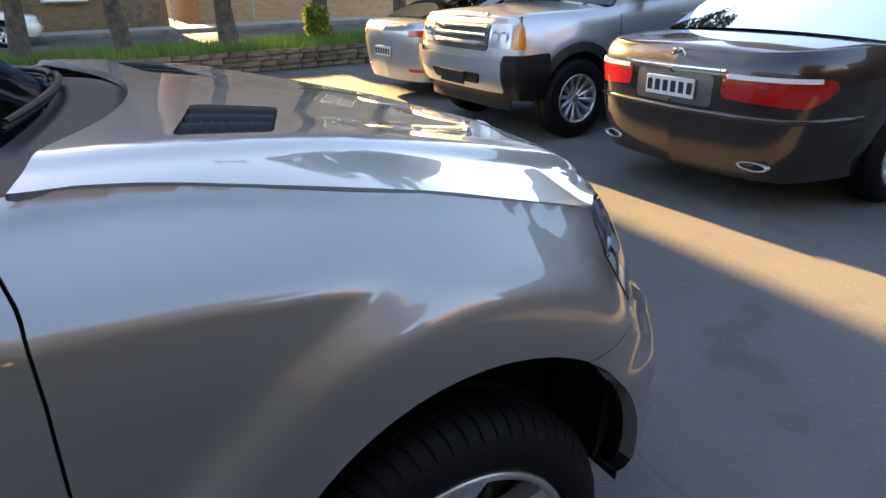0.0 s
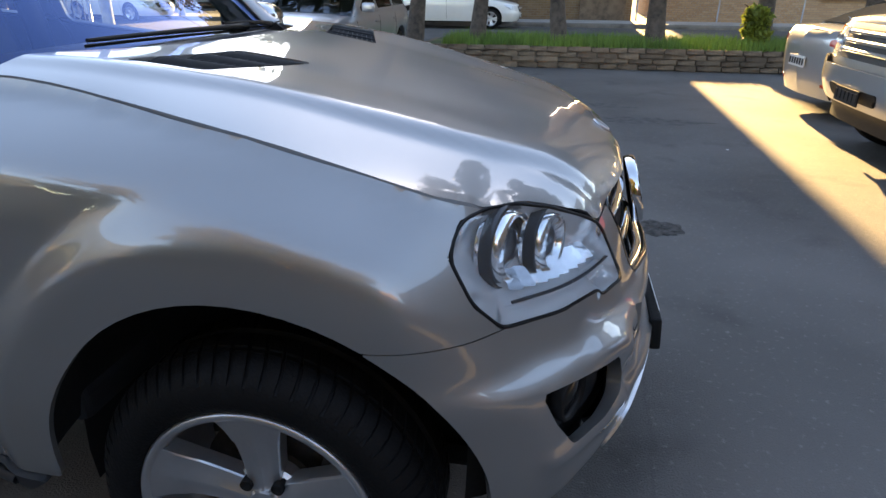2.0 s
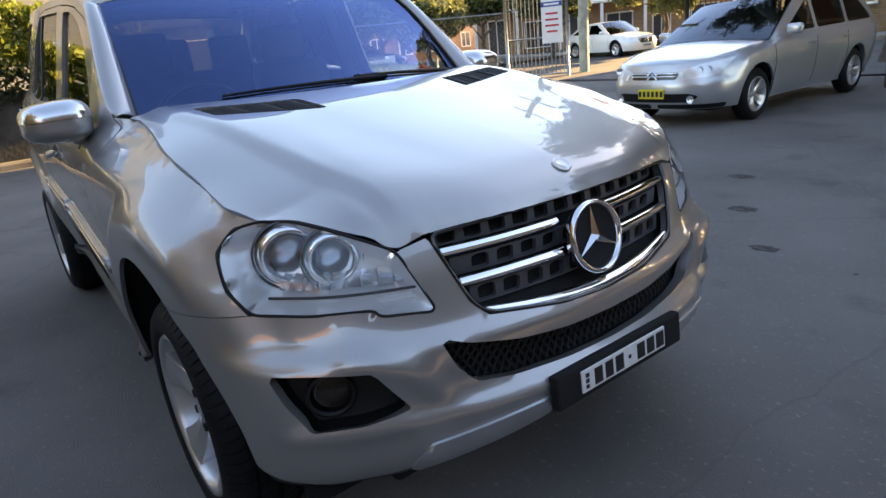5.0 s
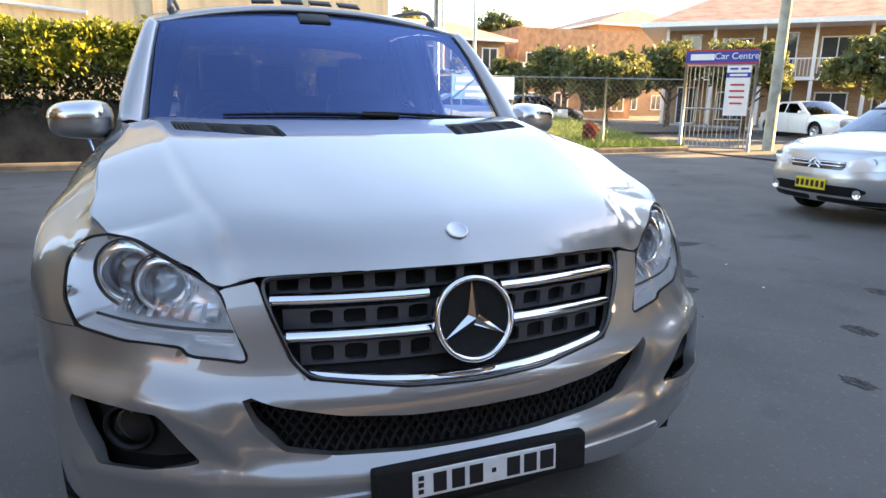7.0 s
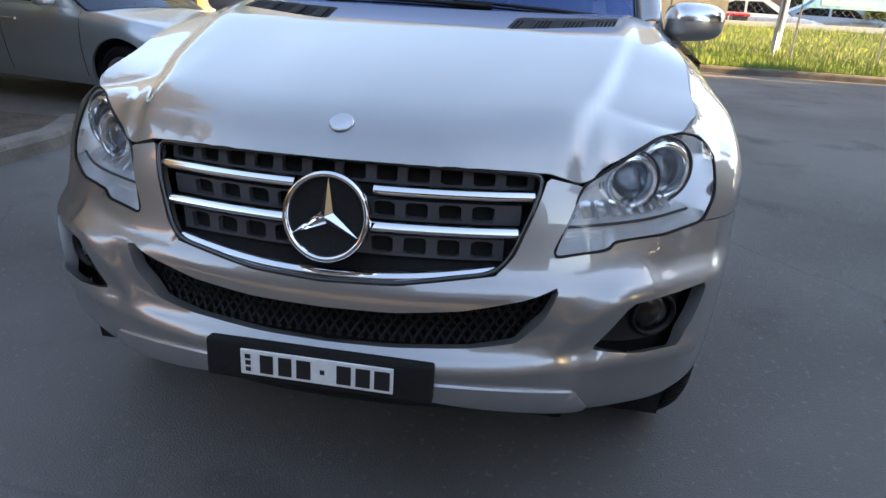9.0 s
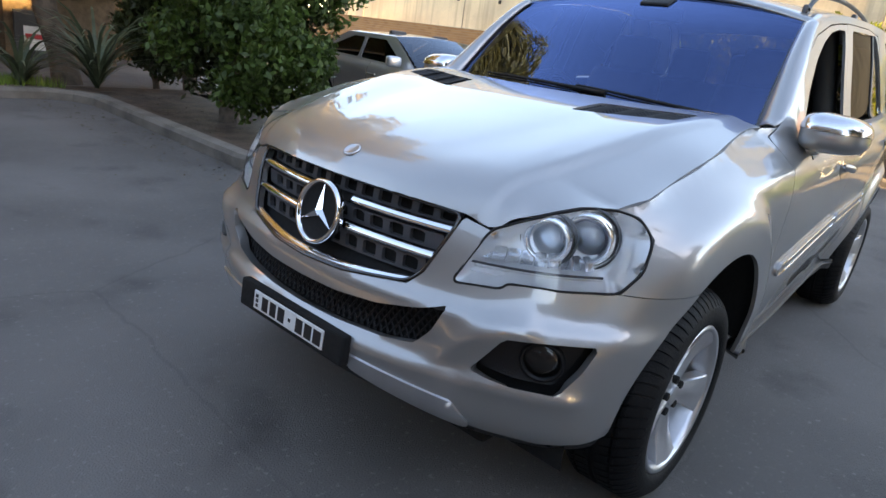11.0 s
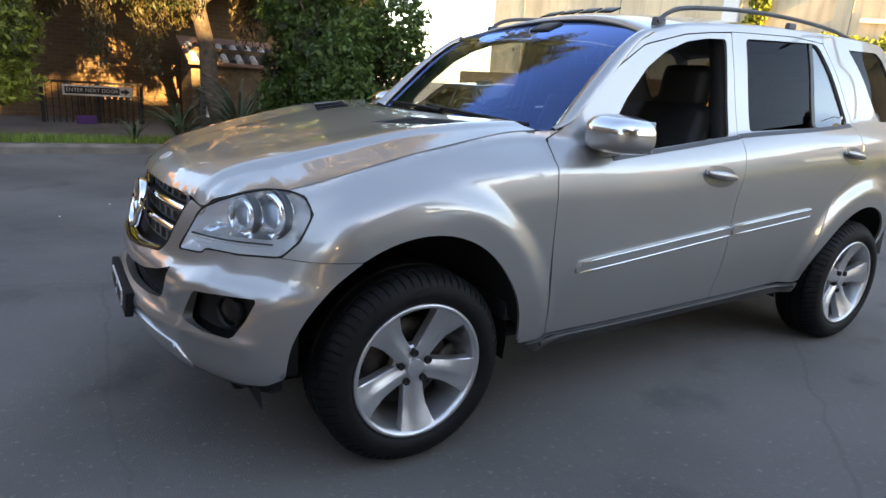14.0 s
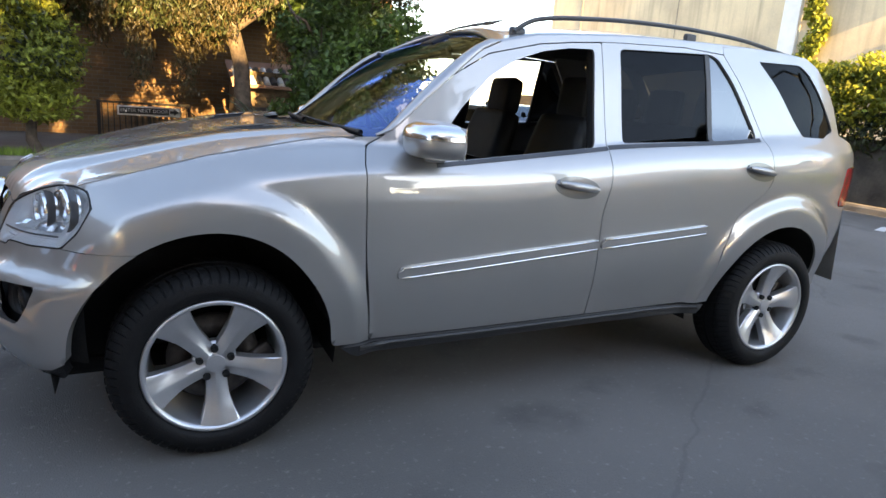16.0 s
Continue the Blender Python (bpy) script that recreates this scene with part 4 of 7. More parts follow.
# headlamps
for sg in (1, -1):
    lampm = sg < 0
    cover = part("headlamp", panel(lamp_outline, lambda s, z: SUV.lift(s, z, -0.002), 0.02, (), 0, 0.004, lampm), LAMPGLASS, suv, "clear headlamp with two round projectors", True)
    cover.visible_shadow = False
    part("lamp_rim", tube([Vector(SUV.lift(sg * p[0], p[1], 0.002)) for p in list(lamp_outline) + [lamp_outline[0]]], 0.0036, 6), BLACK, cover, "", True)
    def bowl(s, z):
        d = np.clip(-poly_sd(lamp_outline, np.stack([s, z], 1)), 0, 1)
        return SUV.lift(s, z, 0.004 + 0.055 * smooth(0.0, 0.045, d))
    part("lamp_housing", panel(lamp_outline, bowl, 0.012, (), 0, 0.002, lampm), LAMPGREY, cover, "", True)
    for x, y, z, r in ((0.495, 0.762, 0.852, 0.052), (0.575, 0.655, 0.838, 0.046)):
        s0 = SUV.S(x, y)
        c = Vector(SUV.lift(sg * s0, z, 0.05))
        q = Vector((0.93, 0.32 * sg, 0.04)).to_track_quat("X", "Z").to_matrix().to_4x4()
        ring = part("projector_ring", lathe([(r * 1.45, -0.02), (r * 1.32, 0.008), (r * 1.12, 0.024), (r * 0.98, 0.020), (r * 0.92, -0.01)], 40, "x"), REFLECTOR, cover, "", True)
        ring.matrix_basis = Matrix.Translation(c) @ q
        bz_ = part("projector_bezel", lathe([(r * 1.50, -0.012), (r * 1.50, 0.006), (r * 1.44, 0.010), (r * 1.40, 0.0)], 40, "x"), LOUVRE, cover, "", True)
        bz_.matrix_basis = ring.matrix_basis.copy()
        lens = part("projector_lens", lathe([(r * 0.9, -0.006), (r * 0.75, 0.008), (r * 0.45, 0.017), (0, 0.021)], 32, "x"), LENS, cover, "", True)
        lens.matrix_basis = ring.matrix_basis.copy()
        bk = part("projector_back", lathe([(r * 0.92, -0.004), (r * 0.6, -0.03), (0, -0.036)], 32, "x"), LENSBACK, cover, "", True)
        bk.matrix_basis = ring.matrix_basis.copy()
    edge_line_ = [Vector(SUV.lift(sg * (LAMP[0] + 0.025 + u * (LAMP[4] - LAMP[0] - 0.06)), 0.765 + 0.012 * u, 0.014)) for u in np.linspace(0, 1, 14)]
    part("indicator_edge", tube(edge_line_, 0.0032, 6), LOUVRE, cover, "", True)
    # indicator along the lower edge, with level ribs, and a bright swoop above it
    f = lambda u, v: Vector(SUV.lift(sg * (LAMP[0] + 0.012 + u * (LAMP[4] - LAMP[0] - 0.035)), 0.712 + 0.048 * v + 0.012 * u, 0.020 + 0.0035 * math.cos(8 * math.pi * v) + 0.010 * v))
    part("indicator", surface(f, 24, 28), LAMPGREY, cover, "ribbed clear indicator", True)
    for k in range(9):
        u0 = 0.06 + 0.098 * k
        f = lambda u, v, u0=u0: Vector(SUV.lift(sg * (LAMP[0] + 0.02 + (u0 + 0.085 * u) * (LAMP[4] - LAMP[0] - 0.04)), 0.774 + 0.026 * v + 0.012 * u0, 0.026 + 0.024 * v + 0.012 * u))
        part("lamp_facet", slab(surface(f, 3, 3), 0.002), REFLECTOR, cover)

# windscreen and roof
def ws(u, v, inset=0.0):
    u = 2 * u - 1
    base = Vector((-0.475 - 0.175 * u * u, 0.700 * u, 1.150 - 0.020 * u * u))
    top = Vector((-1.185 + 0.125 * u * u, 0.652 * u, 1.612 - 0.085 * u * u))
    p = base.lerp(top, v)
    p.z += 0.035 * math.sin(math.pi * v)
    return p


g = part("windscreen", surface(ws, 28, 16), WINDSCREEN, suv, "large windscreen with the sky's blue put into its reflection", True)
g.visible_shadow = False
for a, b in ((0.0, 0.016), (0.984, 1.0)):
    bm = bmesh.new()
    for v in np.linspace(0, 1, 17)[:-1]:
        bm.faces.new([bm.verts.new(ws(uu, vv) + Vector((0.004, 0, 0.004))) for uu, vv in ((a, v), (b, v), (b, v + 1 / 16), (a, v + 1 / 16))])
    bmesh.ops.remove_doubles(bm, verts=bm.verts, dist=0.0005)
    part("windscreen_seal", bm, GLOSSBLACK, suv, "", True)
# painted windscreen pillars
PIL = np.array([(-0.600, 1.146), (-0.66, 1.174), (-0.78, 1.292), (-0.91, 1.404), (-1.02, 1.497), (-1.10, 1.538)])
for sg in (1, -1):
    def pillar(u, v, sg=sg):
        x, z = np.interp(v, np.linspace(0, 1, 6), PIL[:, 0]), np.interp(v, np.linspace(0, 1, 6), PIL[:, 1])
        b = SUV.lift(sg * SUV.SX(x), z)
        z_ws = (b[2] - 1.13) / (1.527 - 1.13)
        a = ws(0.5 + 0.49 * sg, min(max(z_ws - 0.07, 0.0), 1.0)) + Vector((0.003, 0, 0.003))
        return a.lerp(Vector(b), u) + Vector((0.012, 0.004 * sg, 0.010)) * math.sin(math.pi * u)
    part("windscreen_pillar", slab(surface(pillar, 5, 16), -0.006 * sg), SILVER, suv, "", True)
cowl = lambda u, v: Vector((float(rear_x((2 * u - 1) * 0.70)) + 0.01, (2 * u - 1) * 0.70, 1.128 - 0.022 * (2 * u - 1) ** 2)).lerp(ws(u, 0.0) + Vector((0, 0, -0.004)), v)
part("cowl", slab(surface(cowl, 20, 4), 0.01), BLACK, suv, "", True)
for y0, y1, x0 in ((0.18, -0.42, 0.0), (0.60, 0.05, 0.02)):
    pts = []
    for k in range(9):
        y = y0 + (y1 - y0) * k / 8
        u = (y / 0.69 + 1) / 2
        pts.append(ws(u, 0.0 + 0.025 * k / 8) + Vector((0.022, 0, 0.014)))
    w = part("wiper", tube(pts, [0.012, 0.010, 0.009, 0.008, 0.008, 0.007, 0.006, 0.006, 0.005], 6), BLACK, suv, "", True)
    part("wiper_blade", tube([p + Vector((-0.006, 0, -0.012)) for p in pts], 0.004, 5), RUBBER, w, "", True)
edge_z = pchip((-1.04, -1.10, -1.28, -1.64, -2.0, -2.345, -2.6, -3.08, -3.2), (1.527, 1.535, 1.583, 1.618, 1.638, 1.648, 1.652, 1.648, 1.60))


def roof(u, v):
    """u across, v from the windscreen to the tail."""
    w = 2 * u - 1
    front = -1.185 + 0.125 * w * w
    x = front + (-3.30 + 0.10 * w * w - front) * v
    ze = float(edge_z(min(x, -1.05)))
    ye = abs(float(SUV.lift(SUV.SX(x), ze)[1]))
    arc = 0.073 * (1 - abs(w) ** 2.3)
    tail = 0.02 * max(0, (v - 0.85) / 0.15) ** 2
    return Vector((x, ye * w, ze + arc * (1 - 0.3 * v) - tail + 0.002))


part("roof", slab(surface(roof, 30, 30), 0.02), SILVER, suv, "", True)
part("headlining", surface(lambda u, v: roof(0.03 + 0.94 * u, 0.02 + 0.94 * v) - Vector((0, 0, 0.035)), 12, 12), LINING, suv, "", True)
# sunroof deflector strips on the front of the roof
for k in range(4):
    f = lambda u, v, k=k: roof(0.30 + 0.1 * k + 0.075 * u + 0.012, 0.05 + 0.03 * v) + Vector((0, 0, 0.012 + 0.02 * v))
    part("roof_strip", slab(surface(f, 6, 2), 0.006), BLACK, suv, "", True)
for sg in (1, -1):
    pts = spline([(-1.20, sg * 0.600, 1.595), (-1.32, sg * 0.600, 1.660), (-1.62, sg * 0.598, 1.694), (-2.1, sg * 0.592, 1.716), (-2.6, sg * 0.58, 1.706), (-3.0, sg * 0.565, 1.672), (-3.13, sg * 0.56, 1.645)], 8)
    r = part("roof_rail", tube(pts, 0.0105, 8), GREYPLASTIC, suv, "", True)
    for x, z in ((-1.22, 1.60), (-2.23, 1.68), (-3.1, 1.65)):
        part("rail_foot", box((0.07, 0.024, 0.055), (x, sg * 0.592, z - 0.012), (0, 0, 0), 0.012), GREYPLASTIC, r, "", True)
# tail gate glass
def back(u, v):
    w = 2 * u - 1
    a, b = Vector((-3.70 + 0.14 * w * w, 0.66 * w, 1.14)), roof(u, 0.985)
    return a.lerp(b, v)


part("rear_window", surface(back, 16, 8), TINTGLASS, suv, "", True)
part("tail_gate", surface(lambda u, v: Vector(SUV.lift((2 * u - 1) * 0.7 + 0, 0.5) * 0) + Vector((-3.77 + 0.10 * (2 * u - 1) ** 2 + 0.06 * v, 0.70 * (2 * u - 1), 0.42 + 0.74 * v)), 14, 8), SILVER, suv, "", True)

# mirrors
for sg in (1, -1):
    bm = bmesh.new()
    bmesh.ops.create_uvsphere(bm, u_segments=28, v_segments=18, radius=1)
    for v in bm.verts:
        p = v.co
        k = 3.2
        n = (abs(p.x) ** k + abs(p.y) ** k + abs(p.z) ** k) ** (1 / k)
        p /= n
        x = p.x * 0.125
        if x < 0:
            x *= 0.35
        taper = 1 - 0.18 * (p.y + 1) / 2
        v.co = Vector((-0.795 + x - 0.02 * p.y, sg * (0.900 + 0.103 * p.y), 1.146 + p.z * (0.082 if p.z > 0 else 0.070) * taper))
    mir = part("door_mirror", bm, SILVER, suv, "silver door mirror with chrome cap", True)
    bm = bmesh.new()
    bmesh.ops.create_uvsphere(bm, u_segments=28, v_segments=18, radius=1)
    for v in bm.verts:
        p = v.co
        n = (abs(p.x) ** 3.2 + abs(p.y) ** 3.2 + abs(p.z) ** 3.2) ** (1 / 3.2)
        p /= n
        x = p.x * 0.128
        if x < 0:
            x *= 0.3
        z = max(p.z, 0.16)
        taper = 1 - 0.18 * (p.y + 1) / 2
        v.co = Vector((-0.795 + x - 0.02 * p.y, sg * (0.900 + 0.106 * p.y), 1.146 + z * 0.0845 * taper))
    part("mirror_cap", bm, POLISHED, mir, "chrome mirror cap", True)
    part("mirror_foot", box((0.08, 0.09, 0.035), (-0.79, sg * 0.82, 1.085), (0, 0, 0), 0.014), SILVER, mir, "", True)
    part("mirror_glass", box((0.004, 0.17, 0.115), (-0.841, sg * 0.900, 1.150), (0, 0, 0), 0.001), CHROME, mir)

# wheels
def make_wheel(R, rim, width, spokes, alloy, blocks=0, slim=1.0):
    """Meshes of a wheel that turns about y, its face towards +y."""
    w = width / 2
    tyre = bmesh.new()
    prof = [(rim - 0.006, w - 0.03), (rim + 0.006, w - 0.010), (rim + 0.012, w - 0.004), (rim + 0.022, w + 0.002), (rim + 0.045, w + 0.004), (R - 0.045, w - 0.002), (R - 0.026, w - 0.016), (R - 0.010, w - 0.036), (R - 0.003, w - 0.052), (R, w - 0.066)]
    mid = []
    for g in (-0.5, 0.0, 0.5):
        y = -g * w
        mid += [(R, y + 0.009), (R - 0.010, y + 0.006), (R - 0.010, y - 0.006), (R, y - 0.009)]
    prof = prof + mid + [(r, -h) for r, h in prof[::-1]]
    # tread blocks: narrow cross grooves cut into the crown and over the shoulder
    steps = (0.0, 0.76, 0.80, 0.97) if blocks else (0.0, 0.5)
    angles = [2 * math.pi * (i + q) / (blocks or 24) for i in range(blocks or 24) for q in steps]
    rings = []
    for j, (r, h) in enumerate(prof):
        ring = []
        shoulder = abs(h) > w * 0.30 and R - 0.030 < r
        slant = 0.35 * h if abs(h) < w * 0.8 else 0.35 * math.copysign(w * 0.8, h)
        for i, q in enumerate(angles):
            cut = 0.0065 if blocks and shoulder and i % 4 >= 2 else 0.0
            a = q + slant / R
            ring.append(tyre.verts.new(((r - cut) * math.cos(a), h, (r - cut) * math.sin(a))))
        rings.append(ring)
    m = len(angles)
    for r0, r1 in zip(rings, rings[1:]):
        for k in range(m):
            tyre.faces.new((r0[k], r0[(k + 1) % m], r1[(k + 1) % m], r1[k]))
    bmesh.ops.recalc_face_normals(tyre, faces=tyre.faces)
    drum = lathe([(rim - 0.004, w - 0.028), (rim + 0.004, w - 0.012), (rim - 0.002, w - 0.004), (rim - 0.014, w - 0.008), (rim - 0.020, w - 0.03), (rim - 0.030, 0.0), (rim - 0.035, -w + 0.02)], 72, "y")
    face = bmesh.new()
    for i in range(spokes):
        a0 = 2 * math.pi * i / spokes + math.pi / 2
        n = 14
        rows = []
        for k in range(n + 1):
            t = k / n
            r = 0.030 + (rim - 0.003 - 0.030) * t
            half = slim * (0.040 + 0.012 * t + 0.034 * t ** 3)
            y = w - 0.050 + 0.040 * t - 0.010 * math.sin(math.pi * t)
            flat = 1 - 0.75 * max(0, (t - 0.55) / 0.45)
            row = []
            for wq, dy in ((-1, -0.045), (-1, -0.010), (-0.94, -0.004), (-0.55, 0.001), (-0.10, 0.005), (0.10, 0.004), (0.45, -0.004), (0.70, -0.006), (0.94, -0.008), (1, -0.012), (1, -0.045)):
                px, pz = math.sqrt(max(r * r - (half * wq) ** 2 * (t > 0.6), 0)) if t > 0.6 else r, half * wq
                row.append(face.verts.new((px * math.cos(a0) - pz * math.sin(a0), y + (dy * flat if dy > -0.03 else dy), px * math.sin(a0) + pz * math.cos(a0))))
            rows.append(row)
        for q0, q1 in zip(rows, rows[1:]):
            for k in range(10):
                face.faces.new((q0[k], q1[k], q1[k + 1], q0[k + 1]))
    bmesh.ops.recalc_face_normals(face, faces=face.faces)
    hub = bmesh.new()
    add_lathe(hub, [(0.080, w - 0.100), (0.078, w - 0.072), (0.070, w - 0.064), (0.036, w - 0.062), (0.0355, w - 0.046), (0.0, w - 0.044)], 40, "y")
    # raised near-black plugs stand in for the shade inside the bolt holes
    bolts = bmesh.new()
    add_lathe(bolts, [(0.0135, w - 0.068), (0.0135, w - 0.0400), (0.012, w - 0.0390), (0.010, w - 0.0415), (0, w - 0.0415)], 12, "y")
    disc = lathe([(0.165, -0.015), (0.165, 0.010), (0.08, 0.012), (0.08, -0.015)], 40, "y")
    caliper = box((0.07, 0.06, 0.17), (-0.135, 0.0, 0.05), (0, -20, 0), 0.015)
    cap = lathe([(0.034, w - 0.046), (0.033, w - 0.040), (0.0, w - 0.0385)], 24, "y")
    out = {}
    for key, bm in (("tyre", tyre), ("rim", drum), ("spokes", face), ("hub", hub), ("wheel_bolt", bolts), ("brake_disc", disc), ("brake_caliper", caliper), ("cap", cap)):
        me = bpy.data.meshes.new(key)
        bmesh.ops.recalc_face_normals(bm, faces=bm.faces)
        bm.to_mesh(me)
        bm.free()
        me.materials.append({"tyre": RUBBER, "rim": alloy, "spokes": alloy, "hub": alloy, "wheel_bolt": DARKGAP, "brake_disc": STEEL, "brake_caliper": STEEL, "cap": alloy}[key])
        me.polygons.foreach_set("use_smooth", [True] * len(me.polygons))
        if key in ("spokes", "cap", "hub"):
            me.set_sharp_from_angle(angle=radians(22))
        if key == "tyre":
            me.set_sharp_from_angle(angle=radians(28))
        out[key] = me
    return out


def put_wheel(meshes, car, x, y, z, turn=0.0, spin=0.0, bolts=True):
    """One wheel of a car: the tyre carries rim, spokes, hub and brake."""
    w = link_mesh("wheel", meshes["tyre"], None, car, "black rubber tyre on a silver alloy wheel")
    w.matrix_basis = Matrix.Translation((x, y, z)) @ Matrix.Rotation(radians(turn) + (0 if y > 0 else math.pi), 4, "Z") @ Matrix.Rotation(radians(spin), 4, "Y")
    for k in ("rim", "spokes", "hub", "brake_disc", "brake_caliper", "cap"):
        link_mesh(k, meshes[k], None, w)
    for k in range(5 if bolts else 0):
        a = 2 * math.pi * (k + 0.5) / 5 + math.pi / 2
        link_mesh("wheel_bolt", meshes["wheel_bolt"], None, w).location = (0.057 * math.cos(a), 0, 0.057 * math.sin(a))
    return w


SUVWHEEL = make_wheel(0.362, 0.250, 0.255, 5, ALLOY, 66, slim=0.88)
for x, y, spin in ((0.0, 0.803, -33), (0.0, -0.803, 0), (-2.915, 0.798, -8), (-2.915, -0.798, 40)):
    put_wheel(SUVWHEEL, suv, x, y, 0.362, 0.0, spin)

# cabin
part("cabin_floor", box((2.9, 1.5, 0.06), (-1.9, 0, 0.47), (0, 0, 0), 0.02), TRIM, suv)
for sg in (1, -1):
    part("door_lining", box((2.0, 0.05, 0.52), (-1.74, sg * 0.765, 0.76), (0, 0, 0), 0.03), TRIM, suv)
def dash(u, v):
    y = (2 * u - 1) * 0.70
    p = spline([(-0.66, 0.90), (-0.62, 1.08), (-0.72, 1.135), (-0.95, 1.12), (-1.06, 1.06), (-1.04, 0.88), (-0.98, 0.70)], 6)
    i = min(int(v * (len(p) - 1)), len(p) - 1)
    return Vector((p[i][0] - 0.06 * (2 * u - 1) ** 2, y, p[i][1] - 0.03 * (2 * u - 1) ** 2))
part("dashboard", surface(dash, 20, 36), TRIM, suv, "", True)
def seat(x, y, w, name):
    bm = bmesh.new()
    add_box(bm, (0.54, w, 0.18), (x, y, 0.66), (0, 8, 0), 0.06)
    add_box(bm, (0.15, w * 0.96, 0.62), (x - 0.34, y, 0.99), (0, -16, 0), 0.06, 0.86)
    s = part(name, bm, LEATHER, suv, "dark leather seat", True)
    n = 1 if w < 0.7 else 3
    for k in range(n):
        yy = y + (0 if n == 1 else (k - 1) * 0.40)
        part("headrest", box((0.10, 0.27, 0.19), (x - 0.47, yy, 1.36), (0, -10, 0), 0.045), LEATHER, s, "", True)
        bm = bmesh.new()
        for dy in (-0.06, 0.06):
            add_tube(bm, [(x - 0.42, yy + dy, 1.24), (x - 0.46, yy + dy, 1.36)], 0.006, 6)
        part("headrest_post", bm, CHROME, s)
    return s
seat(-1.32, 0.37, 0.52, "front_seat")
seat(-1.32, -0.37, 0.52, "front_seat")
seat(-2.28, 0.0, 1.36, "rear_seat")
swm = bmesh.new()
wheel_c, axis_q = Vector((-1.02, -0.37, 1.05)), Vector((-0.9, 0, 0.42)).to_track_quat("Z", "Y").to_matrix().to_4x4()
add_tube(swm, [wheel_c + axis_q @ Vector((0.185 * math.cos(a), 0.185 * math.sin(a), 0)) for a in np.linspace(0, 2 * math.pi, 33)], 0.014, 8, False)
for a in (0.1, math.pi - 0.1, 1.5 * math.pi):
    add_tube(swm, [wheel_c, wheel_c + axis_q @ Vector((0.18 * math.cos(a), 0.18 * math.sin(a), 0))], 0.016, 6)
add_tube(swm, [wheel_c + axis_q @ Vector((0, 0, 0.02)), wheel_c - axis_q @ Vector((0, 0, 0.25))], [0.06, 0.035], 12)
part("steering_wheel", swm, LEATHER, suv, "", True)
part("inner_mirror", box((0.03, 0.24, 0.065), (-1.14, 0.0, 1.525), (0, 20, 0), 0.015), BLACK, suv, "", True)
part("sensor_pod", box((0.10, 0.14, 0.03), (-1.12, 0.0, 1.575), (0, 28, 0), 0.012), BLACK, suv, "", True)
for sg in (1, -1):
    part("b_pillar_trim", tube([(-1.64, sg * 0.76, 0.6), (-1.64, sg * 0.715, 1.15), (-1.66, sg * 0.60, 1.57)], 0.05, 8), TRIM, suv, "", True)

# the body panels above are drawn a little small: bring them to the true length, width and height over the wheels
TRUE_X = pchip((-3.80, -2.95, -2.56, -1.72, -1.54, -0.66, -0.43, -0.2, 0.0, 0.31, 0.427, 0.62, 0.718, 0.80), (-3.86, -2.98, -2.655, -1.785, -1.630, -0.668, -0.425, -0.19, 0.015, 0.352, 0.477, 0.684, 0.788, 0.885))
TRUE_X_LOW = pchip((-3.80, -3.34, -2.915, -2.49, -1.62, -0.66, -0.43, 0.0, 0.31, 0.427, 0.62, 0.718, 0.80), (-3.86, -3.37, -2.915, -2.475, -1.665, -0.668, -0.425, 0.003, 0.340, 0.472, 0.684, 0.788, 0.885))
TRUE_W = pchip((-3.8, -2.6, -1.6, -0.6, 0.8), (1.03, 1.04, 1.045, 1.075, 1.085))
RISE = pchip((0.2, 0.36, 0.41, 0.50, 0.655, 0.75, 0.93, 1.15, 1.55, 1.80), (-0.02, -0.02, -0.016, 0.028, 0.034, 0.045, 0.058, 0.068, 0.076, 0.080))
RISE_LOW = pchip((-3.8, -2.6, -1.6, -0.6, -0.3, 0.8), (0.15, 0.20, 0.52, 0.8, 1.0, 1.0))


def settle(ob):
    for o in ob.children_recursive:
        chain, q = Matrix.Identity(4), o
        names = []
        while q != ob:
            chain, q = q.matrix_basis @ chain, (names.append(q.name) or q.parent)
        if any(n.startswith("wheel") and not n.startswith("wheel_housing") for n in names):
            continue
        M = np.array(chain)
        co = np.empty(len(o.data.vertices) * 3)
        o.data.vertices.foreach_get("co", co)
        W = co.reshape(-1, 3) @ M[:3, :3].T + M[:3, 3]
        x, y, z = W.T
        k = RISE_LOW(x) + (1 - RISE_LOW(x)) * smooth(1.25, 1.5, z) * 0.95
        u = smooth(0.85, 1.05, z)
        W = np.stack([TRUE_X_LOW(x) * (1 - u) + TRUE_X(x) * u, y * TRUE_W(x), z + k * RISE(z)], 1)
        co = (W - M[:3, 3]) @ np.linalg.inv(M[:3, :3]).T
        o.data.vertices.foreach_set("co", co.ravel())
        o.data.update()


settle(suv)

# number plate in its dark holder on the bumper
holder = part("plate_holder", box((0.03, 0.515, 0.092), (0.842, 0.0, 0.490), (0, -4, 0), 0.008), DARKGAP, suv)
plate = part("number_plate", box((0.006, 0.346, 0.060), (0.859, 0.0, 0.493), (0, -4, 0), 0.002), WHITEPLATE, holder, "white number plate")
for k, w in enumerate((0.030, 0.030, 0.032, 0.010, 0.032, 0.032, 0.034)):
    part("plate_bar", box((0.002, w, 0.044 if k != 3 else 0.010), (0.8628, -0.112 + 0.0425 * k + (0.006 if k > 3 else 0), 0.493), (0, -4, 0)), INK, plate)
for k in range(3):
    part("plate_mark", box((0.002, 0.012, 0.010), (0.8628, -0.155, 0.477 + 0.016 * k), (0, -4, 0)), INK, plate)

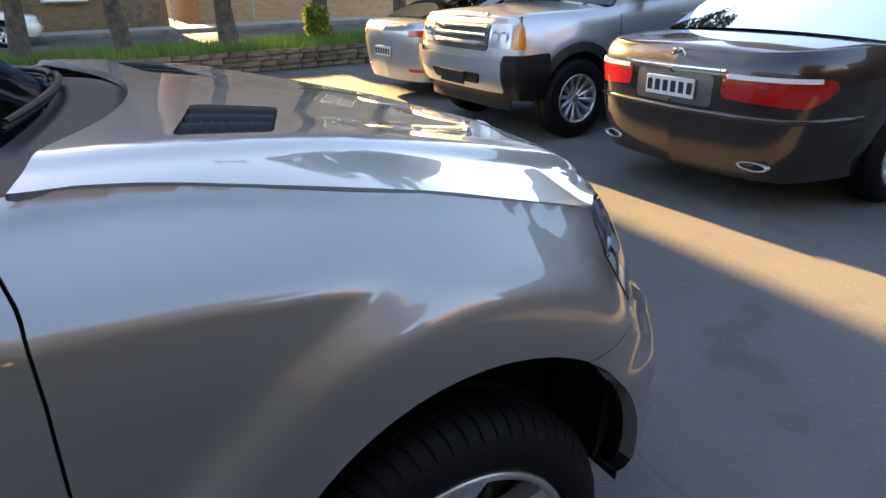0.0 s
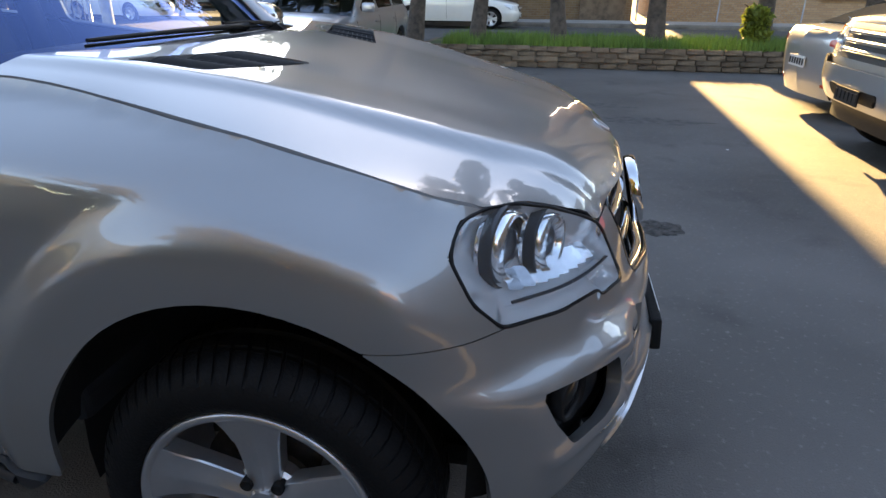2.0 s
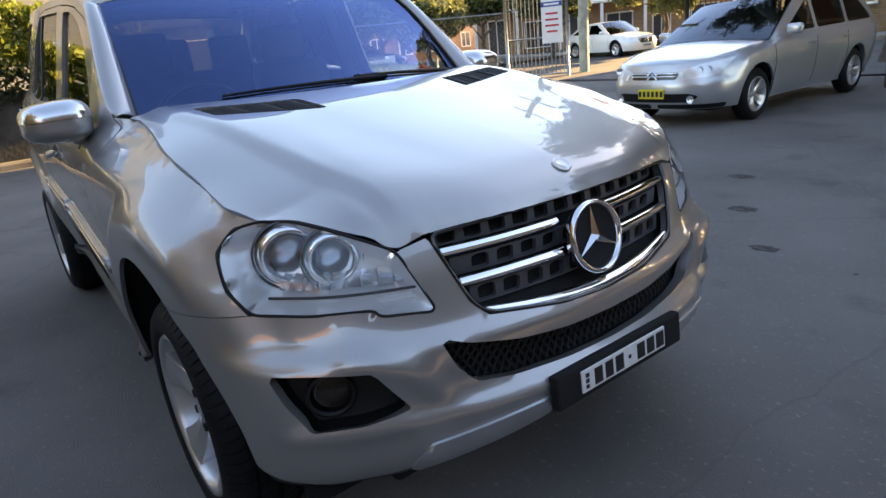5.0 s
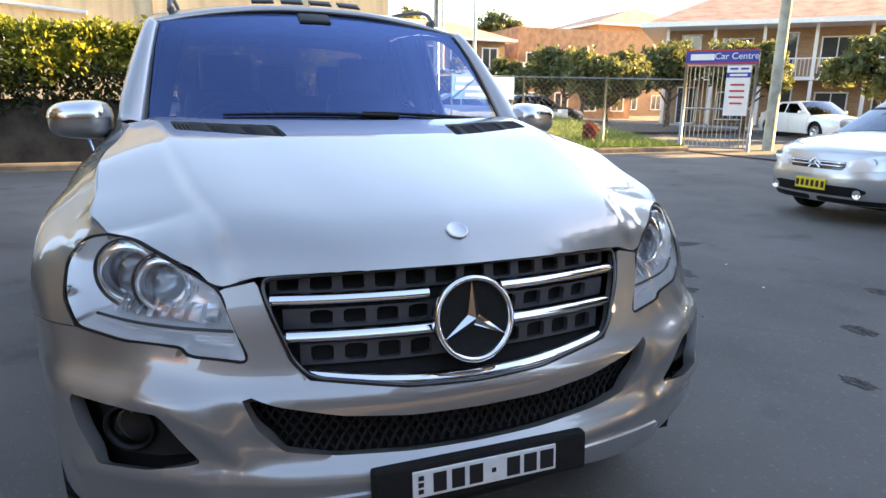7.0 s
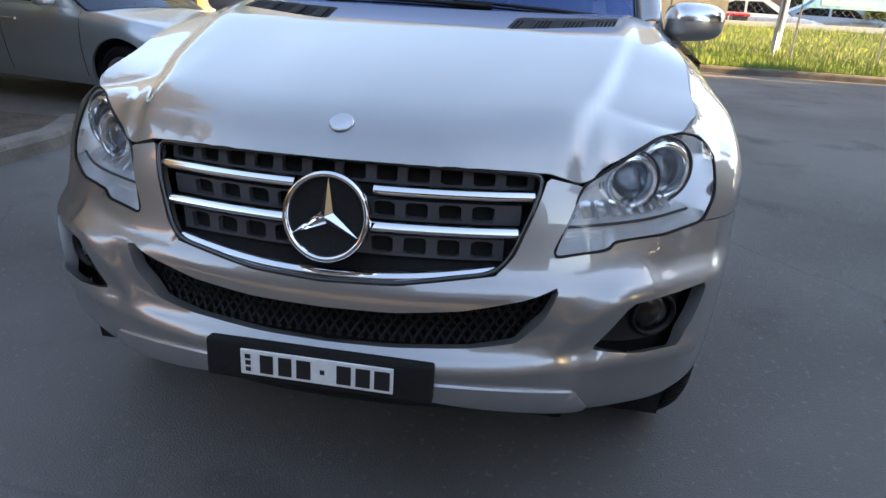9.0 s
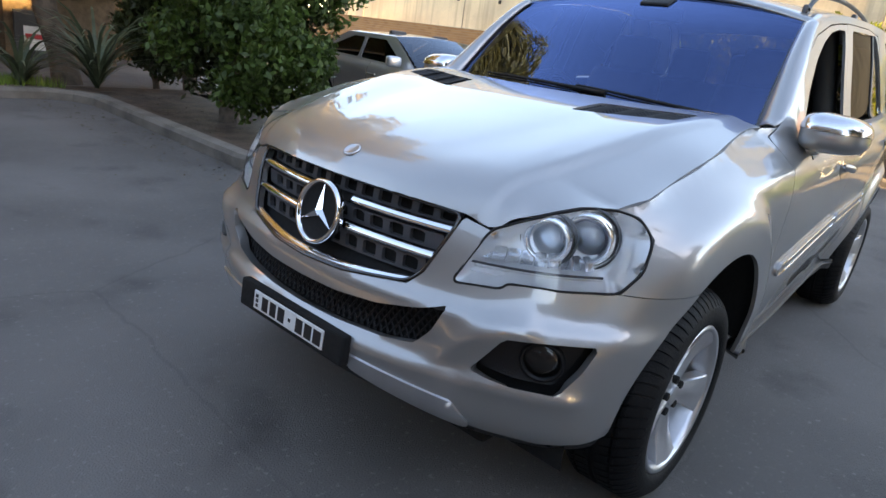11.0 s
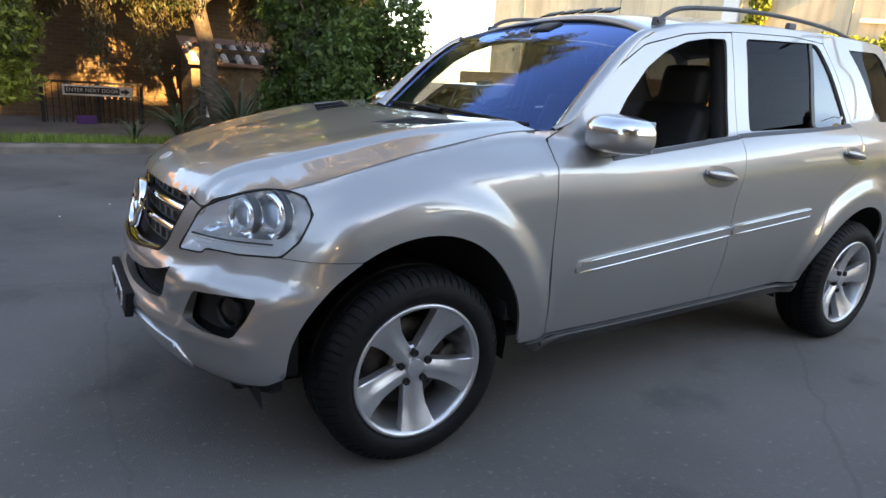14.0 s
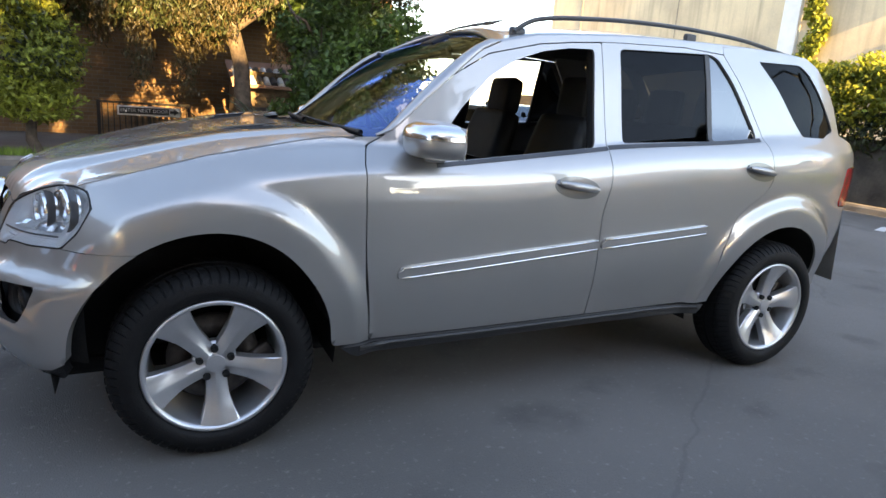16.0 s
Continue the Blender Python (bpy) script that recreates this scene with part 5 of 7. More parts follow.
# ---- the yard and its edges ----
xs = np.r_[-400, -120, -50, np.linspace(-20, 20, 41), 50, 120, 400]
ys = np.r_[-400, -120, -50, np.linspace(-20, 20, 41), 50, 120, 400]
bm = bmesh.new()
g = [[bm.verts.new((x, y, gz(x, y))) for y in ys] for x in xs]
for i in range(len(xs) - 1):
    for j in range(len(ys) - 1):
        bm.faces.new((g[i][j], g[i + 1][j], g[i + 1][j + 1], g[i][j + 1]))
tagged(part("ground", bm, ASPHALT), "worn grey asphalt yard with stains and hair cracks", "ground", kind="structure")


def blot(name, x, y, rx, ry, rng, material, label, h=0.006):
    """A ragged, slightly raised patch on the asphalt."""
    bm = bmesh.new()
    n, m = 34, 7
    c = bm.verts.new((x, y, gz(x, y) + h))
    prev = None
    wob = 1 + 0.22 * rng.normal(size=n) * 0.7
    for j in range(1, m + 1):
        ring = []
        for k in range(n):
            a = 2 * math.pi * k / n
            r = j / m * (1 if j < m else wob[k])
            px, py = x + rx * r * math.cos(a), y + ry * r * math.sin(a)
            dz = h * (0.4 + 1.0 * rng.random()) if j < m else 0.001
            ring.append(bm.verts.new((px, py, gz(px, py) + dz)))
        for k in range(n):
            bm.faces.new((prev[k], ring[k], ring[(k + 1) % n], prev[(k + 1) % n]) if prev else (c, ring[k], ring[(k + 1) % n]))
        prev = ring
    return tagged(part(name, bm, material), label, "patch", "asphalt damage")


rng = np.random.default_rng(5)
OILMAT = mat("oil_stain", (0.105, 0.099, 0.092), 0.8, var=0.3, scale=12, bump=0.5, bscale=120)
blot("pothole", 1.20, 1.93, 0.17, 0.13, rng, PATCHMAT, "broken stony patch in the grey asphalt", 0.009)
for x, y, rx, ry in ((-0.4, 3.0, 0.10, 0.07), (-1.4, 2.6, 0.07, 0.09), (-1.88, 2.88, 0.24, 0.12), (-2.6, 3.6, 0.09, 0.2), (-3.6, 3.5, 0.16, 0.10), (-5.2, 4.3, 0.28, 0.14), (0.1, 2.3, 0.08, 0.05), (-0.9, 3.9, 0.12, 0.08)):
    blot("asphalt_spot", x, y, rx, ry, rng, PATCHMAT, "small dark broken spot in the asphalt", 0.005)
for x, y, rx, ry in ((0.5, 6.3, 0.9, 0.25), (1.5, 5.4, 0.7, 0.2), (-0.2, 7.4, 0.8, 0.3)):
    blot("oil_stain", x, y, rx, ry, rng, OILMAT, "dark dry oil stain on asphalt", 0.0025)
for k in range(26):
    x, y = rng.uniform(-4, 3.5), rng.choice([rng.uniform(-6.5, -2.2), rng.uniform(1.9, 4.5)])
    b = bmesh.new()
    add_box(b, (rng.uniform(0.012, 0.03), rng.uniform(0.006, 0.014), 0.003), (x, y, gz(x, y) + 0.004), (0, 0, rng.uniform(0, 180)), taper=0.6)
    tagged(part("fallen_petal", b, WHITE if k % 3 == 0 else LEAF_DRY), "small dry leaf litter on asphalt", "leaf", "leaf litter")


def kerb(name, line, w, h, material, label, parent=None):
    """A kerb with a rounded top along a line on the ground."""
    P = [Vector((x, y, 0)) for x, y in line]
    bm = bmesh.new()
    rows = []
    for i, p in enumerate(P):
        d = (P[min(i + 1, len(P) - 1)] - P[max(i - 1, 0)]).normalized()
        n = Vector((-d.y, d.x, 0))
        row = []
        for a, z in ((-0.5, -0.05), (-0.5, h * 0.7), (-0.38, h), (0.38, h), (0.5, h * 0.7), (0.5, -0.05)):
            q = p + n * a * w
            row.append(bm.verts.new((q.x, q.y, gz(q.x, q.y) + z)))
        rows.append(row)
    for a, b in zip(rows, rows[1:]):
        for k in range(5):
            bm.faces.new((a[k], b[k], b[k + 1], a[k + 1]))
    bm.faces.new(rows[0][::-1])
    bm.faces.new(rows[-1])
    bmesh.ops.recalc_face_normals(bm, faces=bm.faces)
    return tagged(part(name, bm, material, parent), label, "kerb", kind="structure")


def sheet(name, corners, zf, material, label, category, n=16):
    """A four-cornered piece of ground with its own height."""
    a, b, c, d = (np.array(p, float) for p in corners)
    def f(u, v):
        p = (a * (1 - u) + b * u) * (1 - v) + (d * (1 - u) + c * u) * v
        return Vector((p[0], p[1], zf(p[0], p[1])))
    return tagged(part(name, surface(f, n, n), material), label, category, kind="structure")


# -- street side (+y): block wall, verge, trees, road, houses
Z9 = gz(0, 9.2)
sheet("verge", [(-1.9, 10.2), (30, 10.2), (30, 11.9), (-1.9, 11.9)], lambda x, y: Z9 + 0.36, TURF, "grassy verge above a low block wall", "verge")
tagged(part("verge_end", box((0.2, 1.65, 0.55), (-1.95, 11.06, Z9 + 0.08), (0, 0, 0), 0.03), SANDSTONE), "rough sandstone end of the low wall", "wall", kind="structure")
wall_low = thing("wall_low", "low wall of rough brown sandstone blocks", "wall", kind="structure")
part("wall_core", box((31.7, 0.16, 0.42), (13.95, 10.28, Z9 + 0.11)), MORTAR, wall_low)
meshes = []
for k in range(3):
    b = bmesh.new()
    add_box(b, (0.30 + 0.05 * k, 0.14, 0.084), (0, 0, 0), (0, 0, 0), 0.016)
    for v in b.verts:
        v.co += Vector(rng.normal(size=3) * 0.006)
    me = bpy.data.meshes.new("block")
    b.to_mesh(me)
    b.free()
    me.materials.append(SANDSTONE)
    meshes.append(me)
for row in range(4):
    x = -1.92 + 0.15 * (row % 2)
    while x < 9.0:
        k = int(rng.integers(3))
        w = 0.30 + 0.05 * k
        o = link_mesh("block", meshes[k], None, wall_low)
        o.location = (x + w / 2, 10.19 + rng.normal() * 0.012, Z9 + 0.050 + 0.092 * row)
        o.rotation_euler = (0, 0, rng.normal() * 0.02)
        x += w + 0.012
pts = np.stack([rng.uniform(-1.6, 11, 26000), rng.uniform(10.15, 11.8, 26000), np.full(26000, Z9 + 0.36)], 1)
tagged(blades("verge_grass", rng, pts, 0.19, GRASSMAT, ""), "long green grass on the verge", "grass", kind="stuff")
sheet("road", [(-80, 11.9), (80, 11.9), (80, 22.0), (-80, 22.0)], lambda x, y: Z9 + 0.03, ROADMAT, "grey asphalt street", "road")
sheet("pavement", [(-80, 22.0), (80, 22.0), (80, 24.4), (-80, 24.4)], lambda x, y: Z9 + 0.16, PATHMAT, "pale concrete footpath", "pavement")
kerb("kerb_street", [(x, 21.95) for x in np.linspace(-60, 60, 40)], 0.18, 0.17, CONCRETE, "concrete street kerb")


def brickwall(name, scale=1.0, color=(0.30, 0.17, 0.10), color2=(0.20, 0.10, 0.065)):
    m = mat(name, color, 0.9, var=0.2, scale=1.2, bump=0.3, bscale=60)
    nt = m.node_tree
    b = nt.nodes.new("ShaderNodeTexBrick")
    b.inputs["Scale"].default_value = 1.0
    b.inputs["Brick Width"].default_value, b.inputs["Row Height"].default_value, b.inputs["Mortar Size"].default_value = 0.24 * scale, 0.086 * scale, 0.006
    b.inputs["Color1"].default_value, b.inputs["Color2"].default_value, b.inputs["Mortar"].default_value = (*color, 1), (*color2, 1), (0.25, 0.22, 0.18, 1)
    co = nt.nodes.new("ShaderNodeTexCoord")
    sep, com, add = nt.nodes.new("ShaderNodeSeparateXYZ"), nt.nodes.new("ShaderNodeCombineXYZ"), nt.nodes.new("ShaderNodeMath")
    nt.links.new(co.outputs["Object"], sep.inputs[0])
    nt.links.new(sep.outputs[0], add.inputs[0])
    nt.links.new(sep.outputs[1], add.inputs[1])
    nt.links.new(add.outputs[0], com.inputs[0])
    nt.links.new(sep.outputs[2], com.inputs[1])
    nt.links.new(com.outputs[0], b.inputs["Vector"])
    p = nt.nodes["Principled BSDF"]
    old = p.inputs["Base Color"].links[0].from_socket
    mx = nt.nodes.new("ShaderNodeMix")
    mx.data_type, mx.blend_type = "RGBA", "MULTIPLY"
    mx.inputs[0].default_value = 0.0
    mx.data_type = "RGBA"
    nt.links.new(b.outputs["Color"], mx.inputs[6])
    nt.links.new(old, mx.inputs[7])
    mx.inputs[0].default_value = 0.35
    nt.links.new(mx.outputs[2], p.inputs["Base Color"])
    bp = nt.nodes.new("ShaderNodeBump")
    bp.inputs["Strength"].default_value, bp.inputs["Distance"].default_value = 0.6, 0.01
    bp.invert = True
    nt.links.new(b.outputs["Fac"], bp.inputs["Height"])
    nt.links.new(bp.outputs[0], p.inputs["Normal"])
    return m


BRICKWALL = brickwall("brick_wall", 1.0, (0.27, 0.17, 0.085), (0.20, 0.12, 0.06))
# brick paled, and window panes lifted from black, to paint distant haze
BRICKPALE = brickwall("haze_pale_brick", 1.0, (0.52, 0.35, 0.21), (0.42, 0.26, 0.15))
DARKGLASS = mat("dark_window", (0.06, 0.065, 0.07), 0.08, var=0.1, coat=0.5)


def window(parent, at, w, h, face, frame=WHITE, bars=1, sill=True):
    """A framed window set into a wall; face: the way it looks, in degrees about z."""
    m = Matrix.Translation(at) @ Matrix.Rotation(radians(face), 4, "Z")
    win = part("window", box((0.03, w, h), (-0.02, 0, 0)), DARKGLASS, parent)
    win.matrix_basis = m
    f = bmesh.new()
    for y, z, sy, sz in ((0, h / 2, w + 0.1, 0.07), (0, -h / 2, w + 0.1, 0.07), (w / 2, 0, 0.07, h), (-w / 2, 0, 0.07, h)):
        add_box(f, (0.10, sy, sz), (0.02, y, z))
    for k in range(bars):
        add_box(f, (0.08, 0.05, h), (0.02, -w / 2 + w * (k + 1) / (bars + 1), 0))
    part("frame", f, frame, win)
    if sill:
        part("sill", box((0.18, w + 0.2, 0.06), (0.06, 0, -h / 2 - 0.06)), CONCRETE, win)
    return win


def building(name, x0, x1, y0, y1, z0, z1, material, label, roof_mat=None, ridge=0.0):
    b = thing(name, label, "building")
    part("wall", box((x1 - x0, y1 - y0, z1 - z0), ((x0 + x1) / 2, (y0 + y1) / 2, (z0 + z1) / 2)), material, b)
    if roof_mat:
        bm = bmesh.new()
        o = 0.6
        v = [bm.verts.new(p) for p in ((x0 - o, y0 - o, z1), (x1 + o, y0 - o, z1), (x1 + o, y1 + o, z1), (x0 - o, y1 + o, z1))]
        if x1 - x0 > y1 - y0:
            r = [bm.verts.new((x0 + 2.5, (y0 + y1) / 2, z1 + ridge)), bm.verts.new((x1 - 2.5, (y0 + y1) / 2, z1 + ridge))]
            q = ((v[0], v[1], r[1], r[0]), (v[2], v[3], r[0], r[1]), (v[1], v[2], r[1]), (v[3], v[0], r[0]))
        else:
            r = [bm.verts.new(((x0 + x1) / 2, y0 + 2.5, z1 + ridge)), bm.verts.new(((x0 + x1) / 2, y1 - 2.5, z1 + ridge))]
            q = ((v[1], v[2], r[1], r[0]), (v[3], v[0], r[0], r[1]), (v[0], v[1], r[0]), (v[2], v[3], r[1]))
        for f in q:
            bm.faces.new(f)
        bm.faces.new(v[::-1])
        bmesh.ops.recalc_face_normals(bm, faces=bm.faces)
        part("roof", bm, roof_mat, b, "terracotta tiled roof")
        part("gutter", box((x1 - x0 + 1.3, y1 - y0 + 1.3, 0.16), ((x0 + x1) / 2, (y0 + y1) / 2, z1 - 0.06)), WHITE, b)
    return b


# roofline unseen: the height is set so that its shadow covers the yard
shop = building("street_building", -9.5, 3.2, 24.6, 36, -0.2, 12.3, BRICKWALL, "long brown brick building across the street")
part("roller_door", box((1.7, 0.12, 2.6), (2.1, 24.56, 1.2)), TIMBER, shop, "dark brown garage door")
part("side_door", box((0.95, 0.1, 2.1), (-1.6, 24.57, 0.95)), TIMBER, shop)
for x in (-8, -5.5, -3.3, 0.0):
    window(shop, (x, 24.58, 1.7), 1.3, 1.2, -90)
# made-up tall block, out of view, that keeps sun off the yard's east
house = building("street_house", 4.75, 24, 27, 38, -0.2, 16.0, BRICKPALE, "brick block across the street, raised out of view to shade the yard", ROOFTILE, 1.5)
for x in (11.5, 15, 19):
    window(house, (x, 26.98, 1.6), 1.6, 1.2, -90)


def wire_fence(name, a, b, h, z, label, pitch=0.16, post=2.4, thick=0.0018):
    """A chain-link fence: posts, rails and woven wire."""
    a, b = Vector((*a, z)), Vector((*b, z))
    f = thing(name, label, "fence")
    n = max(1, round((b - a).length / post))
    for k in range(n + 1):
        p = a.lerp(b, k / n)
        part("post", tube([p, p + Vector((0, 0, h + 0.04))], 0.028, 8), GALV, f, "", True)
    for zz in (0.05, h):
        part("rail", tube([a + Vector((0, 0, zz)), b + Vector((0, 0, zz))], 0.018, 6), GALV, f, "", True)
    d, L = (b - a).normalized(), (b - a).length
    bm = bmesh.new()
    s = -h
    while s < L:
        for sg in (1, -1):
            t0, t1 = (max(s, 0), min(s + h, L))
            if t1 <= t0:
                continue
            z0, z1 = (t0 - s), (t1 - s)
            if sg < 0:
                z0, z1 = h - z0, h - z1
            add_tube(bm, [a + d * t0 + Vector((0, 0, z0)), a + d * t1 + Vector((0, 0, z1))], thick, 3, False)
        s += pitch
    part("wire_mesh", bm, GALV, f)
    return f


wire_fence("mesh_fence", (3.4, 24.7), (9.3, 24.7), 1.9, Z9 - 0.01, "wire mesh fence beside the brick building", 0.2)

# -- back (-x): lawn, fence, entrance gate with its sign, pole
lawn_z = lambda x, y: ground_z(x, y) + 0.10 + 0.095 * (-12.1 - x)
sheet("lawn", [(-12.1, 3.5), (-12.1, 12.0), (-19.0, 12.0), (-19.0, 3.5)], lawn_z, TURF, "rising green lawn on both sides of the fence", "lawn")
kerb("kerb_lawn", [(-12.05, y) for y in np.linspace(3.4, 12.0, 24)], 0.16, 0.13, CONCRETE, "low concrete lawn kerb")
n = 26000
px, py = -12.1 - 6.8 * rng.random(n) ** 1.6, rng.uniform(3.5, 12.0, n)
tagged(blades("lawn_grass", rng, np.stack([px, py, lawn_z(px, py)], 1), 0.13, GRASSMAT, ""), "bright green uncut lawn", "grass", kind="stuff")
wire_fence("yard_fence", (-14.3, 3.0), (-12.6, 12.2), 1.95, -0.05, "chain-link fence of galvanised wire")
sheet("side_road", [(-19.2, -4), (-19.2, 60), (-27, 60), (-27, -4)], lambda x, y: 0.10 + 0 * x, ROADMAT, "grey asphalt side street", "road")
lw = thing("wall_verge", "low white painted wall behind the lawn", "wall", kind="structure")
part("wall_body", box((0.2, 8.9, 0.5), (-19.15, 7.75, 0.62)), WHITE, lw)
part("wall_end", box((0.28, 0.28, 0.75), (-19.15, 12.3, 0.6)), WHITE, lw)

gate = thing("entrance_gate", "open steel bar gate carrying the dealer's sign boards", "gate")
ga, gb = Vector((-12.35, 12.0, gz(0, 12))), Vector((-11.05, 13.15, gz(0, 13)))
gd = (gb - ga).normalized()
GH = 2.66
def on_gate(s, z, out=0.0):
    return ga + gd * s + Vector((gd.y, -gd.x, 0)) * out + Vector((0, 0, z))
GL = (gb - ga).length
for s in (0.0, GL):
    part("gate_post", tube([on_gate(s, -0.1), on_gate(s, GH)], 0.045, 10), GALV, gate, "", True)
for z in (0.12, 1.15, 2.28):
    part("gate_rail", tube([on_gate(0, z), on_gate(GL, z)], 0.025, 8), GALV, gate, "", True)
for k in range(1, 15):
    part("gate_bar", tube([on_gate(GL * k / 15, 0.12), on_gate(GL * k / 15, 2.28)], 0.012, 6), GALV, gate)
gate_rot = math.degrees(math.atan2(gd.y, gd.x))
def board(name, s, z, w, h, material, out, parent, label=""):
    o = part(name, box((w, 0.02, h), (0, 0, 0), (0, 0, 0), 0.004), material, parent, label)
    o.matrix_basis = Matrix.Translation(on_gate(s, z, out)) @ Matrix.Rotation(radians(gate_rot), 4, "Z")
    return o
top = board("name_board", GL / 2, 2.50, GL + 0.06, 0.36, BLUESIGN, 0.06, gate, "blue sign board with red edging and white lettering")
for zz in (-0.165, 0.165):
    part("red_edge", box((GL + 0.06, 0.024, 0.035), (0, -0.002, zz)), REDSIGN, top)
part("name_bar", box((0.60, 0.006, 0.16), (-0.48, -0.014, 0.0), (0, 0, 0), 0.002), WHITE, top)
text("name_text", "Car Centre", 0.23, Matrix.Translation((0.36, -0.012, 0.01)) @ Matrix.Rotation(radians(90), 4, "X"), WHITE, top)
notice = board("notice_board", GL * 0.76, 1.50, 0.58, 1.04, WHITE, 0.07, gate, "white notice board with red lettering")
for k, (w, z) in enumerate(((0.34, 0.28), (0.36, 0.12), (0.38, -0.04), (0.30, -0.20))):
    part("notice_bar", box((w, 0.006, 0.05), (0, -0.012, z)), REDSIGN, notice)
b2 = board("hours_board", GL * 0.76, 2.14, 0.58, 0.26, WHITE, 0.075, gate)
part("hours_bar", box((0.2, 0.006, 0.05), (-0.12, -0.012, 0.05)), BLUESIGN, b2)
part("hours_bar", box((0.2, 0.006, 0.05), (0.14, -0.012, 0.05)), BLUESIGN, b2)
b3 = board("blue_strip", GL * 0.76, 2.03, 0.58, 0.13, BLUESIGN, 0.08, gate)
part("strip_bar", box((0.42, 0.006, 0.05), (0, -0.012, 0)), WHITE, b3)
gate2 = thing("iron_gate", "dark iron bar gate standing open", "gate")
for k in range(16):
    x = -8.6 + 0.13 * k
    part("gate_bar", tube([(x, 15.4 + 0.03 * k, -0.1), (x, 15.4 + 0.03 * k, 2.1)], 0.012, 6), IRON, gate2)
for z in (0.1, 1.9):
    part("gate_rail", tube([(-8.65, 15.4, z), (-6.6, 15.85, z)], 0.022, 6), IRON, gate2)
for x, y in ((-8.7, 15.4), (-6.55, 15.87)):
    part("gate_post", tube([(x, y, -0.2), (x, y, 2.4)], 0.06, 8), IRON, gate2, "", True)
tagged(part("danger_sign", box((0.4, 0.03, 0.28), (-7.6, 15.55, 1.25), (0, 0, 12), 0.01), REDSIGN), "small red sign on the iron gate", "sign")
pole = thing("power_pole", "tall pale timber power pole", "pole")
POLEMAT = mat("pole_timber", (0.36, 0.37, 0.30), 0.85, var=0.2, scale=4, bump=0.5, bscale=30)
part("pole_shaft", tube([(-11.35, 14.2, -0.2), (-11.33, 14.2, 4), (-11.3, 14.2, 9.0)], [0.15, 0.135, 0.12], 14), POLEMAT, pole, "", True)
part("cross_arm", box((1.8, 0.1, 0.12), (-11.3, 14.2, 8.5)), TIMBER, pole)
lampost = thing("lamp_post", "grey steel lamp post behind the yard fence", "lamp post")
part("post_shaft", tube([(-14.8, 5.6, -0.1), (-14.8, 5.6, 6.5)], [0.10, 0.07], 10), GALV, lampost, "", True)
part("post_arm", tube([(-14.8, 5.6, 6.4), (-14.4, 6.4, 6.9), (-14.0, 7.2, 6.95)], 0.04, 8), GALV, lampost, "", True)
banner = thing("banner", "pale blue advertising banner fixed to the fence", "sign")
ban_m = Matrix.Translation((-13.72, 6.55, 1.62)) @ Matrix.Rotation(radians(100), 4, "Z")
bb = part("banner_sheet", box((2.0, 0.015, 0.62)), SKYSIGN, banner)
bb.matrix_basis = ban_m
for k, (w, z, h) in enumerate(((1.75, 0.18, 0.13), (1.8, -0.03, 0.1), (1.2, -0.20, 0.09))):
    part("banner_bar", box((w, 0.006, h), (0, -0.011, z)), WHITE, bb)
for s in (-0.98, 0.98):
    part("banner_post", tube([ban_m @ Vector((s, 0.03, -1.7)), ban_m @ Vector((s, 0.03, 0.34))], 0.025, 6), GALV, banner)
for k, (y, lid) in enumerate(((4.6, YELLOWPLATE), (5.3, REDSIGN), (5.9, REDSIGN))):
    wb_ = thing("wheelie_bin", "dark plastic wheelie bin with a coloured lid", "bin", group="bins by the fence")
    bx_ = -19.8
    part("bin_body", box((0.5, 0.45, 0.9), (bx_, y, 0.55), (180, 0, 0), 0.03, 0.8), GREYPLASTIC, wb_)
    part("bin_lid", box((0.58, 0.52, 0.08), (bx_, y, 1.04), (0, 3, 0), 0.03), lid, wb_)

# two-storey flats with balconies
flats = thing("apartment_building", "two-storey brick flats with white balconies and a tiled roof", "building", Matrix.Translation((-23.6, 28.2, -0.3)) @ Matrix.Rotation(radians(47), 4, "Z"))
FW, FD, FH = 17.0, 9.0, 5.7
part("wall", box((FW, FD, FH), (2.5, FD / 2 + 1.4, FH / 2)), BRICKPALE, flats)
for z in (0.05, 2.85):
    part("balcony_slab", box((FW + 0.2, 1.6, 0.18), (2.5, 0.7, z)), WHITE, flats)
for k in range(8):
    x = -5.9 + k * 2.4
    part("balcony_post", box((0.16, 0.16, 5.6), (x, 0.05, 2.8)), WHITE, flats)
    if k < 7:
        rail_ = part("balcony_rail", box((2.2, 0.05, 0.07), (x + 1.2, 0.02, 3.85)), WHITE, flats)
        for q in range(12):
            part("baluster", box((0.03, 0.03, 0.85), (x + 0.2 + q * 0.18, 0.02, 3.4)), WHITE, rail_)
        for z in (1.35, 4.2):
            window(flats, (x + 1.2, 1.39, z + 0.05), 1.5 if k % 2 else 1.0, 1.5 if k % 2 else 2.0, -90, bars=1)
bm = bmesh.new()
v = [bm.verts.new(p) for p in ((-7.2, -0.9, FH), (12.2, -0.9, FH), (12.2, FD + 2.4, FH), (-7.2, FD + 2.4, FH), (-3.5, 5.5, FH + 2.2), (8.5, 5.5, FH + 2.2))]
for f in ((0, 1, 5, 4), (1, 2, 5), (2, 3, 4, 5), (3, 0, 4), (3, 2, 1, 0)):
    bm.faces.new([v[i] for i in f])
part("roof", bm, ROOFTILE, flats, "terracotta tiled hip roof")
part("fascia", box((19.6, 13.5, 0.24), (2.5, 5.75, FH - 0.08)), WHITE, flats)
